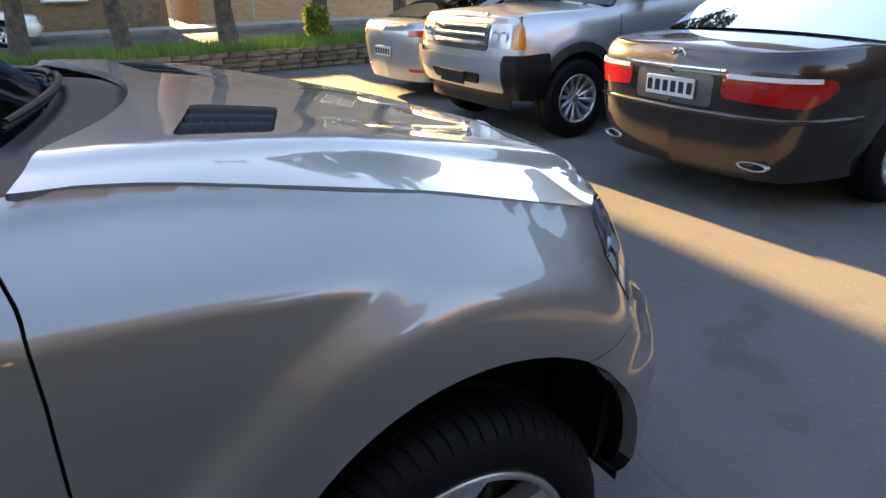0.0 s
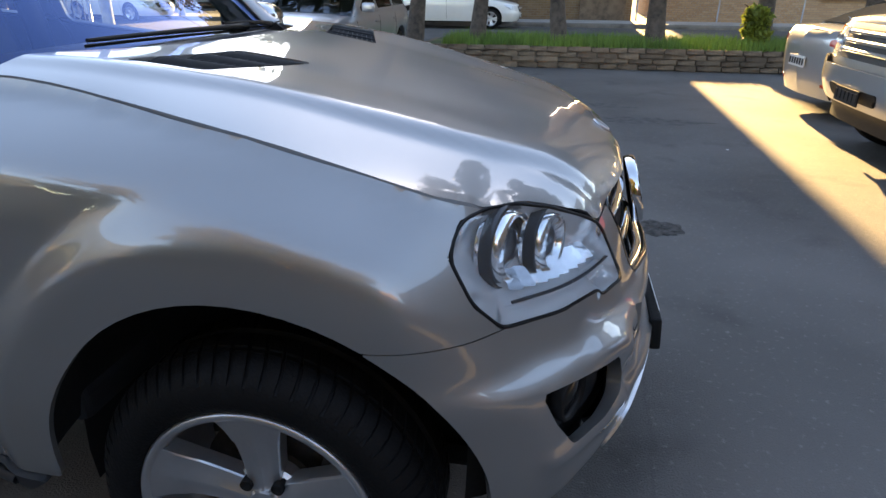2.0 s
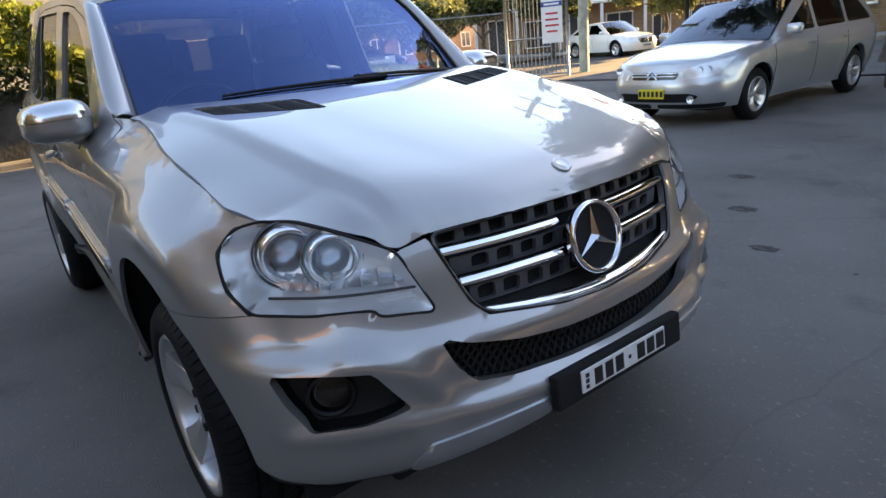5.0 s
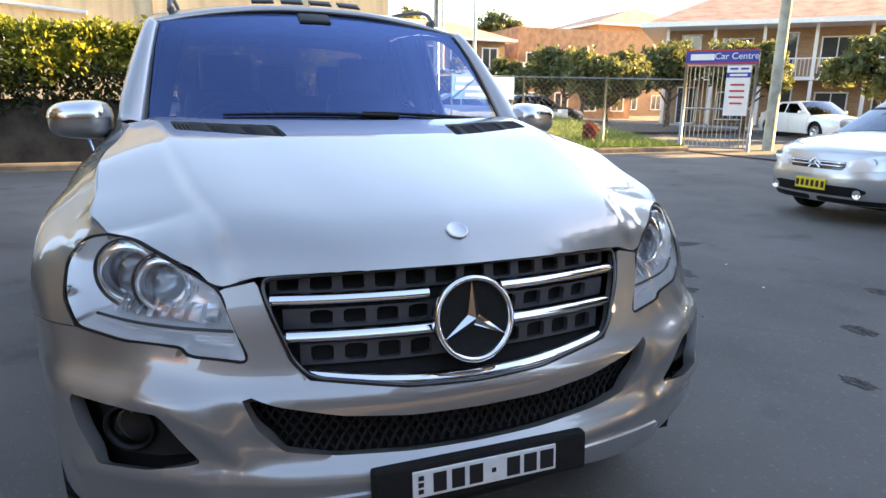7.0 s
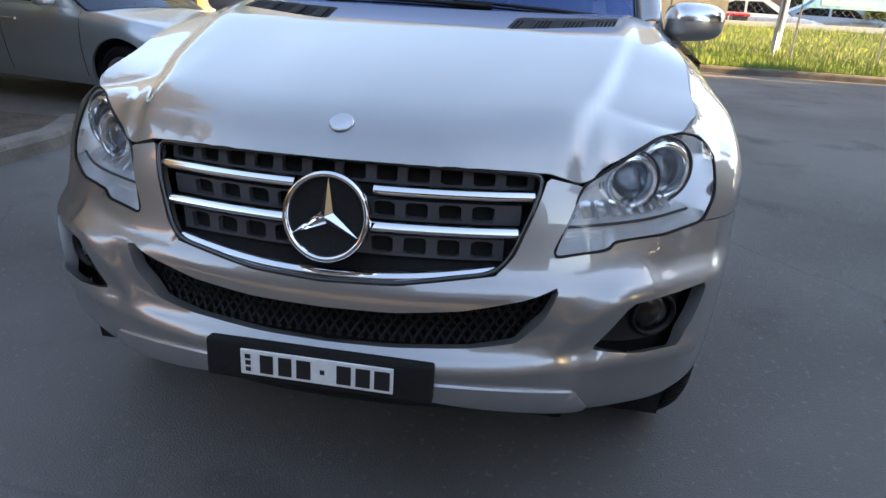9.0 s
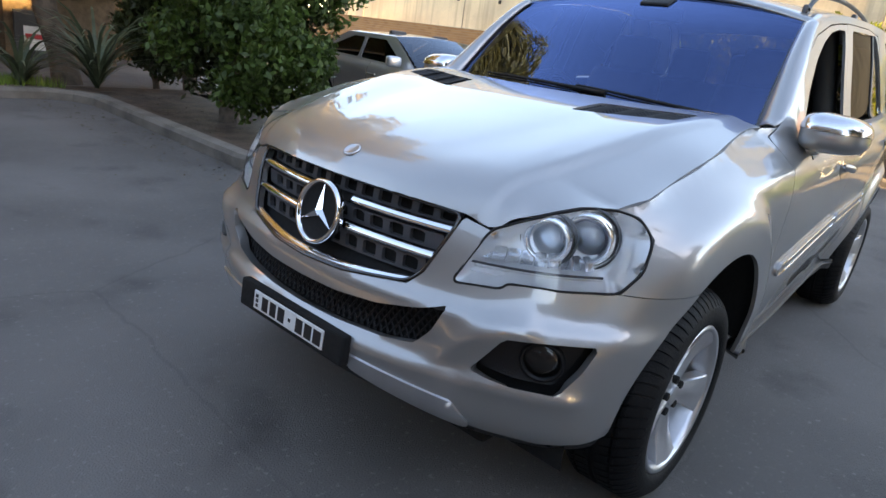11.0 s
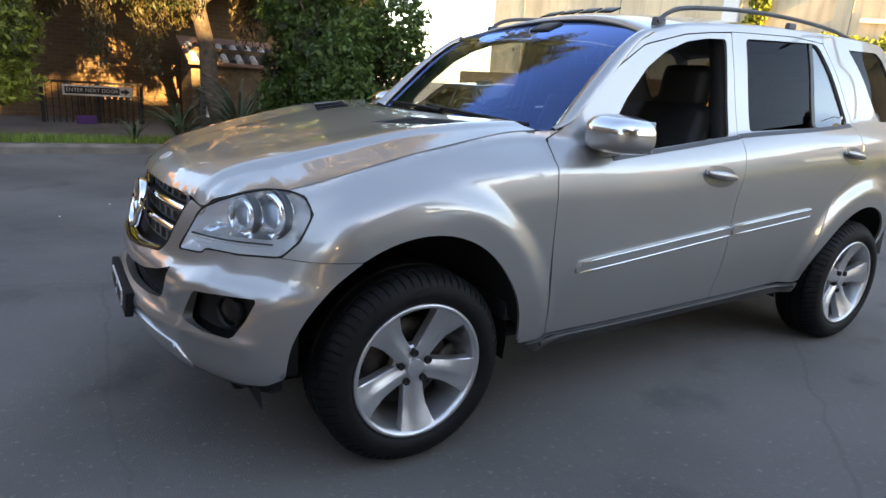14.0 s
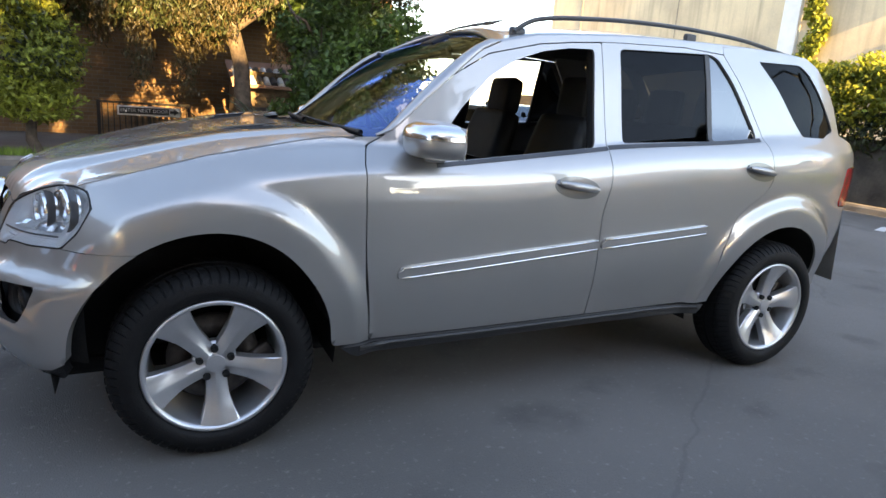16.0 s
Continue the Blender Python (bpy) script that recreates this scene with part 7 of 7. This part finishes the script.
def make_car(name, label, m, material, L, W, H, wb, foh, nose_z, belt, cowl_x, roof0, roof1, back_x, deck_z, wheels, R, box_nose=0.0, lean=0.35, tint=TINTGLASS, group="", ws_mat=None, plates=(WHITEPLATE, WHITEPLATE), detail=None, low=0.24, arch_mat=None):
    """A parked car: x forward from its front axle. back_x: foot of the rear window; deck_z: height there."""
    car = thing(name, label, "car", m, group)
    tail = foh - L
    h = W / 2
    q = 1 - box_nose
    plan_ = [(foh, 0), (foh - 0.02 * q, 0.33 * h), (foh - 0.09 * q, 0.62 * h), (foh - 0.22 * q - 0.02, 0.84 * h), (foh - 0.42 * q - 0.08, 0.95 * h), (foh - 0.95, 0.99 * h), (-wb * 0.5, h), (-wb - 0.25, 0.985 * h), (tail + 0.42, 0.94 * h), (tail + 0.17, 0.82 * h), (tail + 0.05, 0.55 * h), (tail, 0)]
    sh = pchip((foh + 0.05, foh - 0.15, cowl_x + 0.25, cowl_x - 0.3, -wb * 0.6, back_x, tail + 0.2, tail), (nose_z - 0.03, nose_z, belt - 0.05, belt, belt + 0.02, max(belt + 0.04, deck_z - 0.03), deck_z - 0.03, deck_z - 0.05))
    S = Shell(plan_, nose=(-0.10, -0.03, 0, 0, -0.02, -0.06, -0.12), nose_z=(low - 0.02, low + 0.10, low + 0.22, low + 0.30, nose_z - 0.2, nose_z - 0.05, nose_z + 0.05),
              flank=(-0.09, -0.03, -0.005, 0.006, 0.0, -0.02, -0.06), flank_h=(-0.75, -0.55, -0.38, -0.22, -0.12, -0.05, 0.0), shoulder=sh, blend=(foh - 0.75, foh - 0.3), hubs=(0.0, -wb), lean=lean, flare=0.012, hub_z=R)
    smax = S.s[-1]
    ss = np.linspace(0.0, smax, 90)
    xs_ = np.interp(ss, S.s, S.P[:, 0])
    top = [(a, float(sh(x))) for a, x in zip(ss, xs_)]
    body = np.array([(0.0, low)] + [(a, low) for a in np.linspace(0, smax, 12)[1:]] + top[::-1])
    holes = []
    for hx in (0.0, -wb):
        t = np.linspace(math.pi * 1.2, -math.pi * 0.2, 30)
        holes.append(np.array([(S.SX(hx + (R + 0.055) * math.cos(a)), R + (R + 0.065) * math.sin(a)) for a in t]))
    for mir in (False, True):
        part("body_side", panel(body, S.lift, 0.04, holes, 0.03, 0.0, mir), material, car, "", True)
        if arch_mat:
            for hx in (0.0, -wb):
                f = lambda u, v, hx=hx: Vector(S.lift((-1 if mir else 1) * S.SX(hx + (R + 0.045 + 0.085 * v) * math.cos(-0.25 + 3.64 * u)), max(low, R + (R + 0.055 + 0.085 * v) * math.sin(-0.25 + 3.64 * u)), -0.022 + 0.012 * v))
                part("arch_trim", surface(f, 30, 4), arch_mat, car, "", True)
        sg = -1 if mir else 1
        for x in (cowl_x - 0.05, (cowl_x - 0.05 + (-wb + 0.30)) / 2 - 0.05, -wb + 0.36):
            zz = np.linspace(low + 0.08, float(sh(x)) - 0.01, 10)
            part("door_seam", tube([Vector(S.lift(sg * S.SX(x), z, -0.0005)) for z in zz], 0.004, 4), DARKGAP, car)
        for hx in (0.0, -wb):
            bm = bmesh.new()
            add_lathe(bm, [(R + 0.06, sg * (h - 0.08)), (R + 0.07, sg * (h - 0.30)), (0.0, sg * (h - 0.30))], 24, "y", (hx, 0, R))
            bmesh.ops.delete(bm, geom=[v for v in bm.verts if v.co.z < low - 0.1], context="VERTS")
            part("wheel_housing", bm, DARKGAP, car, "", True)
            put_wheel(wheels, car, hx, sg * (h - 0.125), R, 0, 17 * hx + 20 * sg, bolts=False)
    part("underbody", box((L - 0.7, W - 0.5, 0.2), (foh - L / 2, 0, low + 0.06)), DARKGAP, car)
    # bonnet and boot lid between the shoulder lines
    line = np.array([S.lift(a, float(sh(x))) for a, x in zip(ss, xs_)]).reshape(-1, 3)
    i0 = max(k for k in range(len(line)) if line[k, 0] > cowl_x)
    def bon(u, v):
        p = lerp_line(line[: i0 + 1], v)
        w = 2 * u - 1
        return Vector((p[0], p[1] * w, p[2] + 0.055 * (1 - w * w) * min(1.0, v * 3)))
    part("bonnet", slab(surface(bon, 16, 22), 0.012), material, car, "", True)
    i1 = min(k for k in range(len(line)) if line[k, 0] < back_x)
    def boot(u, v):
        p = lerp_line(line[i1:], v)
        w = 2 * u - 1
        return Vector((p[0], p[1] * w, p[2] + 0.03 * (1 - w * w) * min(1.0, (1 - v) * 3)))
    part("boot_lid", slab(surface(boot, 16, 12), 0.012), material, car, "", True)
    # upper body
    zr = H - 0.06
    up = lambda x, z: (S.SX(x), z)
    side = np.array([up(x, float(sh(x)) - 0.005) for x in np.linspace(cowl_x, back_x, 14)] + [up(roof1 - 0.02, zr)] + [up(x, zr) for x in np.linspace(roof1, roof0, 6)][1:])
    wins = []
    n_w = 3 if back_x < -wb - 0.35 and H > 1.3 and roof1 < -wb + 0.2 else 2
    cuts = np.linspace(cowl_x - 0.30, back_x + 0.20, n_w + 1)
    def xtop(x):
        """The slanted ends of the windows: where a foot at x ends at the top."""
        f = (x - cowl_x) / (back_x - cowl_x)
        return roof0 + (roof1 - roof0) * f
    for a, b in zip(cuts[:-1], cuts[1:]):
        a, b = a - 0.035, b + 0.035
        z0 = lambda x: float(sh(x)) + 0.025
        ta, tb = (xtop(a) - 0.05 if a > cuts[0] - 0.1 else a), (xtop(b) + 0.05 if b < cuts[-1] + 0.1 else b)
        wins.append(rounded([up(a, z0(a)), up(b, z0(b)), up(tb, zr - 0.05), up(ta, zr - 0.05)], 0.04))
    for mir in (False, True):
        part("upper_side", panel(side, S.lift, 0.035, wins, 0.02, 0.0, mir), material, car, "", True)
        for w_ in wins:
            o = part("side_window", panel(w_, lambda s, z: S.lift(s, z, 0.008), 0.05, (), 0, -0.004, mir), tint, car, "", True)
            o.visible_shadow = False
    yr = lambda x: float(S.lift(S.SX(x), zr)[1])
    yb_ = lambda x: float(S.lift(S.SX(x), float(sh(x)))[1])
    def roof_(u, v):
        x = roof0 + (roof1 - roof0) * v
        w = 2 * u - 1
        return Vector((x + 0.06 * (1 - w * w) * (1 - 2 * v), yr(x) * w, zr + 0.06 * (1 - w * w) * (0.7 + 0.3 * math.sin(math.pi * v))))
    part("roof", slab(surface(roof_, 14, 14), 0.02), material, car, "", True)
    def screen(u, v, x0, x1, bow):
        w = 2 * u - 1
        a = Vector((x0 + bow * (1 - w * w), yb_(x0) * w * 0.97, float(sh(x0)) + 0.04 * (1 - w * w) + 0.005))
        b = roof_(u, 0 if bow > 0 else 1)
        return a.lerp(b, v) + Vector((0, 0, 0.02 * math.sin(math.pi * v)))
    o = part("windscreen", surface(lambda u, v: screen(u, v, cowl_x, roof0, 0.14), 14, 8), ws_mat or CARGLASS, car, "", True)
    o.visible_shadow = False
    o = part("rear_window", surface(lambda u, v: screen(u, v, back_x, roof1, -0.10), 14, 8), tint, car, "", True)
    o.visible_shadow = False
    part("cabin", box((abs(back_x - cowl_x) * 0.8, W * 0.74, 0.5), ((cowl_x + back_x) / 2, 0, belt - 0.28), (0, 0, 0), 0.08), TRIM, car)
    for y in (0.36, -0.36):
        s_ = part("front_seat", box((0.16, 0.48, 0.62), ((cowl_x + back_x) / 2 + 0.25, y, belt - 0.0), (0, -14, 0), 0.06, 0.85), LEATHER, car)
        part("headrest", box((0.1, 0.26, 0.18), ((cowl_x + back_x) / 2 + 0.14, y, belt + 0.36), (0, -8, 0), 0.04), LEATHER, s_)
    for sg in (1, -1):
        my = yb_(cowl_x - 0.35)
        part("door_mirror", box((0.10, 0.20, 0.13), (cowl_x - 0.38, sg * (my + 0.12), belt + 0.08), (0, 0, 0), 0.04), material, car, "", True)
        hxs = (cowl_x - 0.95, -wb + 0.45)
        for hx in hxs:
            part("handle", tube([Vector(S.lift(sg * S.SX(hx + d), belt - 0.13, -0.018)) for d in (-0.09, 0, 0.09)], 0.014, 6), material, car)
    if detail:
        detail(car, S, nose_z, foh, tail, h)
    return car


def lamp_panel(name, car, S, pts, material, over=-0.006, sides=(False, True), r=0.03, cover=False, label=""):
    for mir in sides:
        o = part(name, panel(rounded(pts, r), lambda s, z: S.lift(s, z, over), 0.03, (), 0.015, 0.0, mir), material, car, label, True)
        if cover:
            c_ = part("lens_cover", panel(rounded(pts, r), lambda s, z: S.lift(s, z, over - 0.008), 0.04, (), 0, 0.0, mir), LAMPGLASS, o, "", True)
            c_.visible_shadow = False
            for k in range(2):
                p = np.mean(pts, 0) + np.array([(k - 0.5) * 0.11, 0.0])
                c = S.lift((-1 if mir else 1) * p[0], p[1], over)
                w = part("lamp_bowl", lathe([(0.045, 0.012), (0.04, 0.0), (0.02, -0.006), (0, -0.006)], 20, "x"), REFLECTOR, o, "", True)
                w.matrix_basis = Matrix.Translation(c)


def plate_box(car, x, z, material, w=0.40, facing=1, n=6):
    p = part("number_plate", box((0.012, w, 0.12), (x, 0, z), (0, 0, 0), 0.003), material, car)
    for k in range(n):
        part("plate_bar", box((0.004, w / n * 0.6, 0.07), (x + facing * 0.008, -w / 2 + w * (k + 0.5) / n, z)), INK, p)


def across(car, S, name, z, half, inset, r, material, label=""):
    part(name, tube([Vector(S.lift(s, z, inset)) for s in np.linspace(-half, half, 15)], r, 6), material, car, label, True)


def wagon_front(car, S, nz, foh, tail, h):
    a = lambda y: S.S(foh - 0.02 - 0.30 * (y / h) ** 3, y)
    lamp_panel("headlamp", car, S, [(a(0.40), nz - 0.20), (a(0.36), nz - 0.09), (a(0.62), nz - 0.02), (S.S(foh - 0.55, h), nz + 0.03), (a(0.80), nz - 0.16)], LAMPGREY, cover=True)
    lamp_panel("grille", car, S, [(-0.36, nz - 0.10), (0.36, nz - 0.10), (0.33, nz - 0.19), (-0.33, nz - 0.19)], GLOSSBLACK, sides=(False,))
    for z in (nz - 0.115, nz - 0.15):
        across(car, S, "chrome_bar", z, 0.34, -0.014, 0.011, CHROME)
    b = bmesh.new()
    for dz in (0.0, 0.045):
        add_tube(b, [(0.0 - 0.004, -0.07, nz - 0.185 + dz), (0.0, 0, nz - 0.125 + dz), (-0.004, 0.07, nz - 0.185 + dz)], 0.012, 6)
    part("chevron_badge", b, CHROME, car).location = (foh - 0.015, 0, 0)
    lamp_panel("lower_intake", car, S, [(-0.62, 0.40), (-0.5, 0.44), (0.5, 0.44), (0.62, 0.40), (0.5, 0.33), (-0.5, 0.33)], BLACK, sides=(False,))
    lamp_panel("bumper_strip", car, S, [(0.05, 0.245), (1.0, 0.245), (1.0, 0.30), (0.05, 0.30)], BLACK)
    plate_box(car, foh + 0.012, 0.44, YELLOWPLATE, 0.38)
    for sg in (1, -1):
        f_ = part("fog_lamp", lathe([(0.05, 0.01), (0.045, 0.0), (0, -0.004)], 20, "x"), REFLECTOR, car, "", True)
        f_.location = (foh - 0.06, sg * 0.52, 0.37)


def boxy_front(car, S, nz, foh, tail, h):
    lamp_panel("headlamp", car, S, [(0.52, nz - 0.27), (0.52, nz - 0.06), (0.79, nz - 0.06), (0.79, nz - 0.27)], LENSBACK, cover=True)
    lamp_panel("indicator", car, S, [(0.80, nz - 0.27), (0.80, nz - 0.06), (0.96, nz - 0.06), (0.96, nz - 0.27)], AMBER, label="amber corner indicator")
    lamp_panel("grille", car, S, [(-0.49, nz - 0.30), (0.49, nz - 0.30), (0.49, nz - 0.06), (-0.49, nz - 0.06)], GREYPLASTIC, sides=(False,))
    for z in (nz - 0.09, nz - 0.16, nz - 0.23):
        across(car, S, "grille_bar", z, 0.47, -0.02, 0.020, PAINT_LIGHT)
    lamp_panel("bumper", car, S, [(-0.72, 0.46), (-0.72, nz - 0.36), (0.72, nz - 0.36), (0.72, 0.46)], PAINT_LIGHT, over=-0.05, sides=(False,))
    lamp_panel("bumper_corner", car, S, [(0.73, 0.40), (0.73, nz - 0.32), (1.18, nz - 0.30), (1.18, 0.40)], BLACK, over=-0.045)
    lamp_panel("lower_intake", car, S, [(-0.45, 0.62), (0.45, 0.62), (0.40, 0.52), (-0.40, 0.52)], BLACK, over=-0.056, sides=(False,))
    lamp_panel("lower_apron", car, S, [(-0.75, 0.30), (0.75, 0.30), (0.75, 0.45), (-0.75, 0.45)], BLACK, over=-0.02, sides=(False,))
    plate_box(car, foh + 0.066, 0.56, INK, 0.44)
    for k, y in enumerate(np.linspace(-0.36, 0.36, 9)):
        if k != 4:
            part("bonnet_letter", box((0.012, 0.045, 0.035), (foh - 0.10, y, nz + 0.012), (0, -30, 0), 0.004), GREYPLASTIC, car)


def sedan_rear(car, S, nz, foh, tail, h):
    smax = S.s[-1]
    lamp_panel("tail_lamp", car, S, [(smax - 0.36, 0.73), (smax - 0.36, 0.87), (smax - 0.98, 0.86), (smax - 1.02, 0.80), (smax - 0.85, 0.70)], RED, label="wide red tail lamp")
    lamp_panel("lamp_strip", car, S, [(smax - 0.38, 0.845), (smax - 0.38, 0.872), (smax - 0.90, 0.868), (smax - 0.90, 0.842)], WHITE, over=-0.012, r=0.005)
    lamp_panel("plate_recess", car, S, [(smax - 0.30, 0.66), (smax - 0.30, 0.86), (smax + 0.0, 0.86), (smax + 0.0, 0.66)], PAINT_GREY, over=-0.002)
    along = lambda z, a, inset: [Vector(S.lift(smax - q, z, inset)) for q in np.linspace(a, 0, 9)] + [Vector(S.lift(q - smax, z, inset)) for q in np.linspace(0, a, 9)[1:]]
    for sg in (1, -1):
        e = part("exhaust", lathe([(0.060, 0.06), (0.060, -0.02), (0.052, -0.02), (0.048, 0.05)], 20, "x"), ALLOY, car, "", True)
        e.matrix_basis = Matrix.Translation(S.lift(sg * (smax - 0.60), 0.335)) @ Matrix.Rotation(-0.12 * sg, 4, "Z") @ Matrix.Scale(0.45, 4, (0, 0, 1)) @ Matrix.Scale(1.6, 4, (0, 1, 0))
        part("exhaust_mouth", lathe([(0.050, 0.0), (0.0, 0.0)], 20, "x"), DARKGAP, e)
    part("chrome_bar", tube(along(0.885, 0.37, -0.014), 0.011, 6), CHROME, car, "", True)
    em = part("oval_badge", lathe([(0.05, 0.0), (0.055, -0.012), (0.045, -0.014), (0.043, 0.0)], 24, "x"), CHROME, car, "", True)
    em.location = (tail + 0.05, 0, 0.94)
    part("bumper_lip", tube(along(0.625, 1.25, 0.004), 0.020, 8), car.children[0].data.materials[0], car, "", True)
    plate_box(car, tail - 0.012, 0.76, WHITEPLATE, 0.38, -1)


def coupe_rear(car, S, nz, foh, tail, h):
    smax = S.s[-1]
    lamp_panel("tail_lamp", car, S, [(smax - 0.55, 0.80), (smax - 0.55, 0.87), (smax - 1.0, 0.88), (smax - 1.0, 0.80)], RED)
    plate_box(car, tail - 0.012, 0.60, WHITEPLATE, 0.40, -1)
    lamp_panel("rear_reflector", car, S, [(smax - 0.5, 0.36), (smax - 0.5, 0.40), (smax - 0.8, 0.40), (smax - 0.8, 0.36)], RED)


def sedan_front(car, S, nz, foh, tail, h):
    a = lambda y: S.S(foh - 0.02 - 0.30 * (y / h) ** 3, y)
    lamp_panel("headlamp", car, S, [(a(0.46), nz - 0.20), (a(0.44), nz - 0.06), (a(0.64), nz - 0.01), (S.S(foh - 0.5, h), nz + 0.0), (a(0.80), nz - 0.15)], LAMPGREY, cover=True)
    lamp_panel("grille", car, S, [(-0.38, nz - 0.05), (0.38, nz - 0.05), (0.30, nz - 0.22), (-0.30, nz - 0.22)], GLOSSBLACK, sides=(False,))
    for z in (nz - 0.08, nz - 0.12, nz - 0.16):
        across(car, S, "chrome_bar", z, 0.32, -0.014, 0.009, CHROME)
    em = part("round_badge", lathe([(0.075, 0.0), (0.08, 0.012), (0.065, 0.014), (0.06, 0.0)], 24, "x"), CHROME, car, "", True)
    em.location = (foh - 0.005, 0, nz - 0.125)
    plate_box(car, foh + 0.012, 0.42, WHITEPLATE)


def plain_front(car, S, nz, foh, tail, h):
    sedan_front(car, S, nz, foh, tail, h)
    smax = S.s[-1]
    lamp_panel("tail_lamp", car, S, [(smax - 0.55, 0.75), (smax - 0.55, 0.92), (smax - 1.0, 0.92), (smax - 1.0, 0.75)], RED)


def at(x, y, rz):
    return Matrix.Translation((x, y, gz(x, y) + 0.0)) @ Matrix.Rotation(radians(rz), 4, "Z")


make_car("estate_car", "pale silver estate car with a yellow number plate", at(-3.15, 6.85, -91), PAINT_LIGHT, 4.84, 1.78, 1.50, 2.75, 0.98, 0.80, 0.98, -0.30, -1.15, -3.15, -3.62, 1.03, PLAINWHEEL, 0.325, detail=wagon_front)
make_car("boxy_suv", "silver boxy off-road car with black wheel arches", at(3.66, 3.85, 180), PAINT_LIGHT, 4.78, 1.92, 1.88, 2.885, 0.74, 1.12, 1.20, -0.42, -0.95, -3.55, -3.80, 1.20, BIGWHEEL, 0.375, box_nose=0.75, lean=0.14, detail=boxy_front, low=0.42, arch_mat=SILLMAT)
make_car("dark_sedan", "glossy dark bronze luxury sedan with red tail lamps", at(7.02, 1.20, 0), PAINT_DARK, 5.03, 1.88, 1.47, 2.97, 0.92, 0.78, 0.98, -0.45, -1.15, -2.45, -3.22, 1.03, SEDANWHEEL, 0.345, detail=sedan_rear, tint=SIDEGLASS)
make_car("silver_coupe", "silver coupe parked tail outwards", at(7.0, 6.55, 4), PAINT_LIGHT, 4.80, 1.86, 1.40, 2.72, 1.05, 0.74, 0.93, -0.35, -1.15, -2.2, -3.25, 0.99, PLAINWHEEL, 0.325, detail=coupe_rear)
make_car("silver_sedan", "silver sedan with a round grille badge parked behind the garden bed", at(-4.5, -3.45, 79), PAINT_LIGHT, 4.70, 1.80, 1.38, 2.76, 0.82, 0.76, 0.95, -0.40, -1.15, -2.35, -3.2, 1.0, PLAINWHEEL, 0.325, detail=sedan_front)
make_car("white_wagon", "white estate car parked across the street", Matrix.Translation((-1.7, 20.7, Z9 + 0.03)), PAINT_WHITE, 4.6, 1.75, 1.46, 2.7, 0.92, 0.76, 0.95, -0.35, -1.15, -3.1, -3.5, 1.0, PLAINWHEEL, 0.325, detail=plain_front)
make_car("white_sedan", "white sedan parked in the side street", Matrix.Translation((-14.9, 21.3, -0.05)) @ Matrix.Rotation(radians(-12), 4, "Z"), PAINT_WHITE, 4.5, 1.74, 1.44, 2.65, 0.88, 0.74, 0.93, -0.35, -1.1, -2.3, -3.1, 0.98, PLAINWHEEL, 0.325, detail=plain_front)
make_car("blue_sedan", "dark blue sedan in the side street", Matrix.Translation((-23.0, 14.6, 0.11)) @ Matrix.Rotation(radians(80), 4, "Z"), PAINT_NAVY, 4.5, 1.74, 1.44, 2.65, 0.88, 0.74, 0.93, -0.35, -1.1, -2.3, -3.1, 0.98, PLAINWHEEL, 0.325, detail=plain_front)
make_car("blue_sedan", "silver blue sedan in the side street", Matrix.Translation((-22.0, 11.0, 0.11)) @ Matrix.Rotation(radians(80), 4, "Z"), PAINT_BLUE, 4.5, 1.74, 1.44, 2.65, 0.88, 0.74, 0.93, -0.35, -1.1, -2.3, -3.1, 0.98, PLAINWHEEL, 0.325, detail=plain_front)
make_car("white_sedan", "white car parked beyond the fence", Matrix.Translation((-21.6, 8.2, 0.11)) @ Matrix.Rotation(radians(85), 4, "Z"), PAINT_WHITE, 4.5, 1.74, 1.44, 2.65, 0.88, 0.74, 0.93, -0.35, -1.1, -2.3, -3.1, 0.98, PLAINWHEEL, 0.325, detail=plain_front)
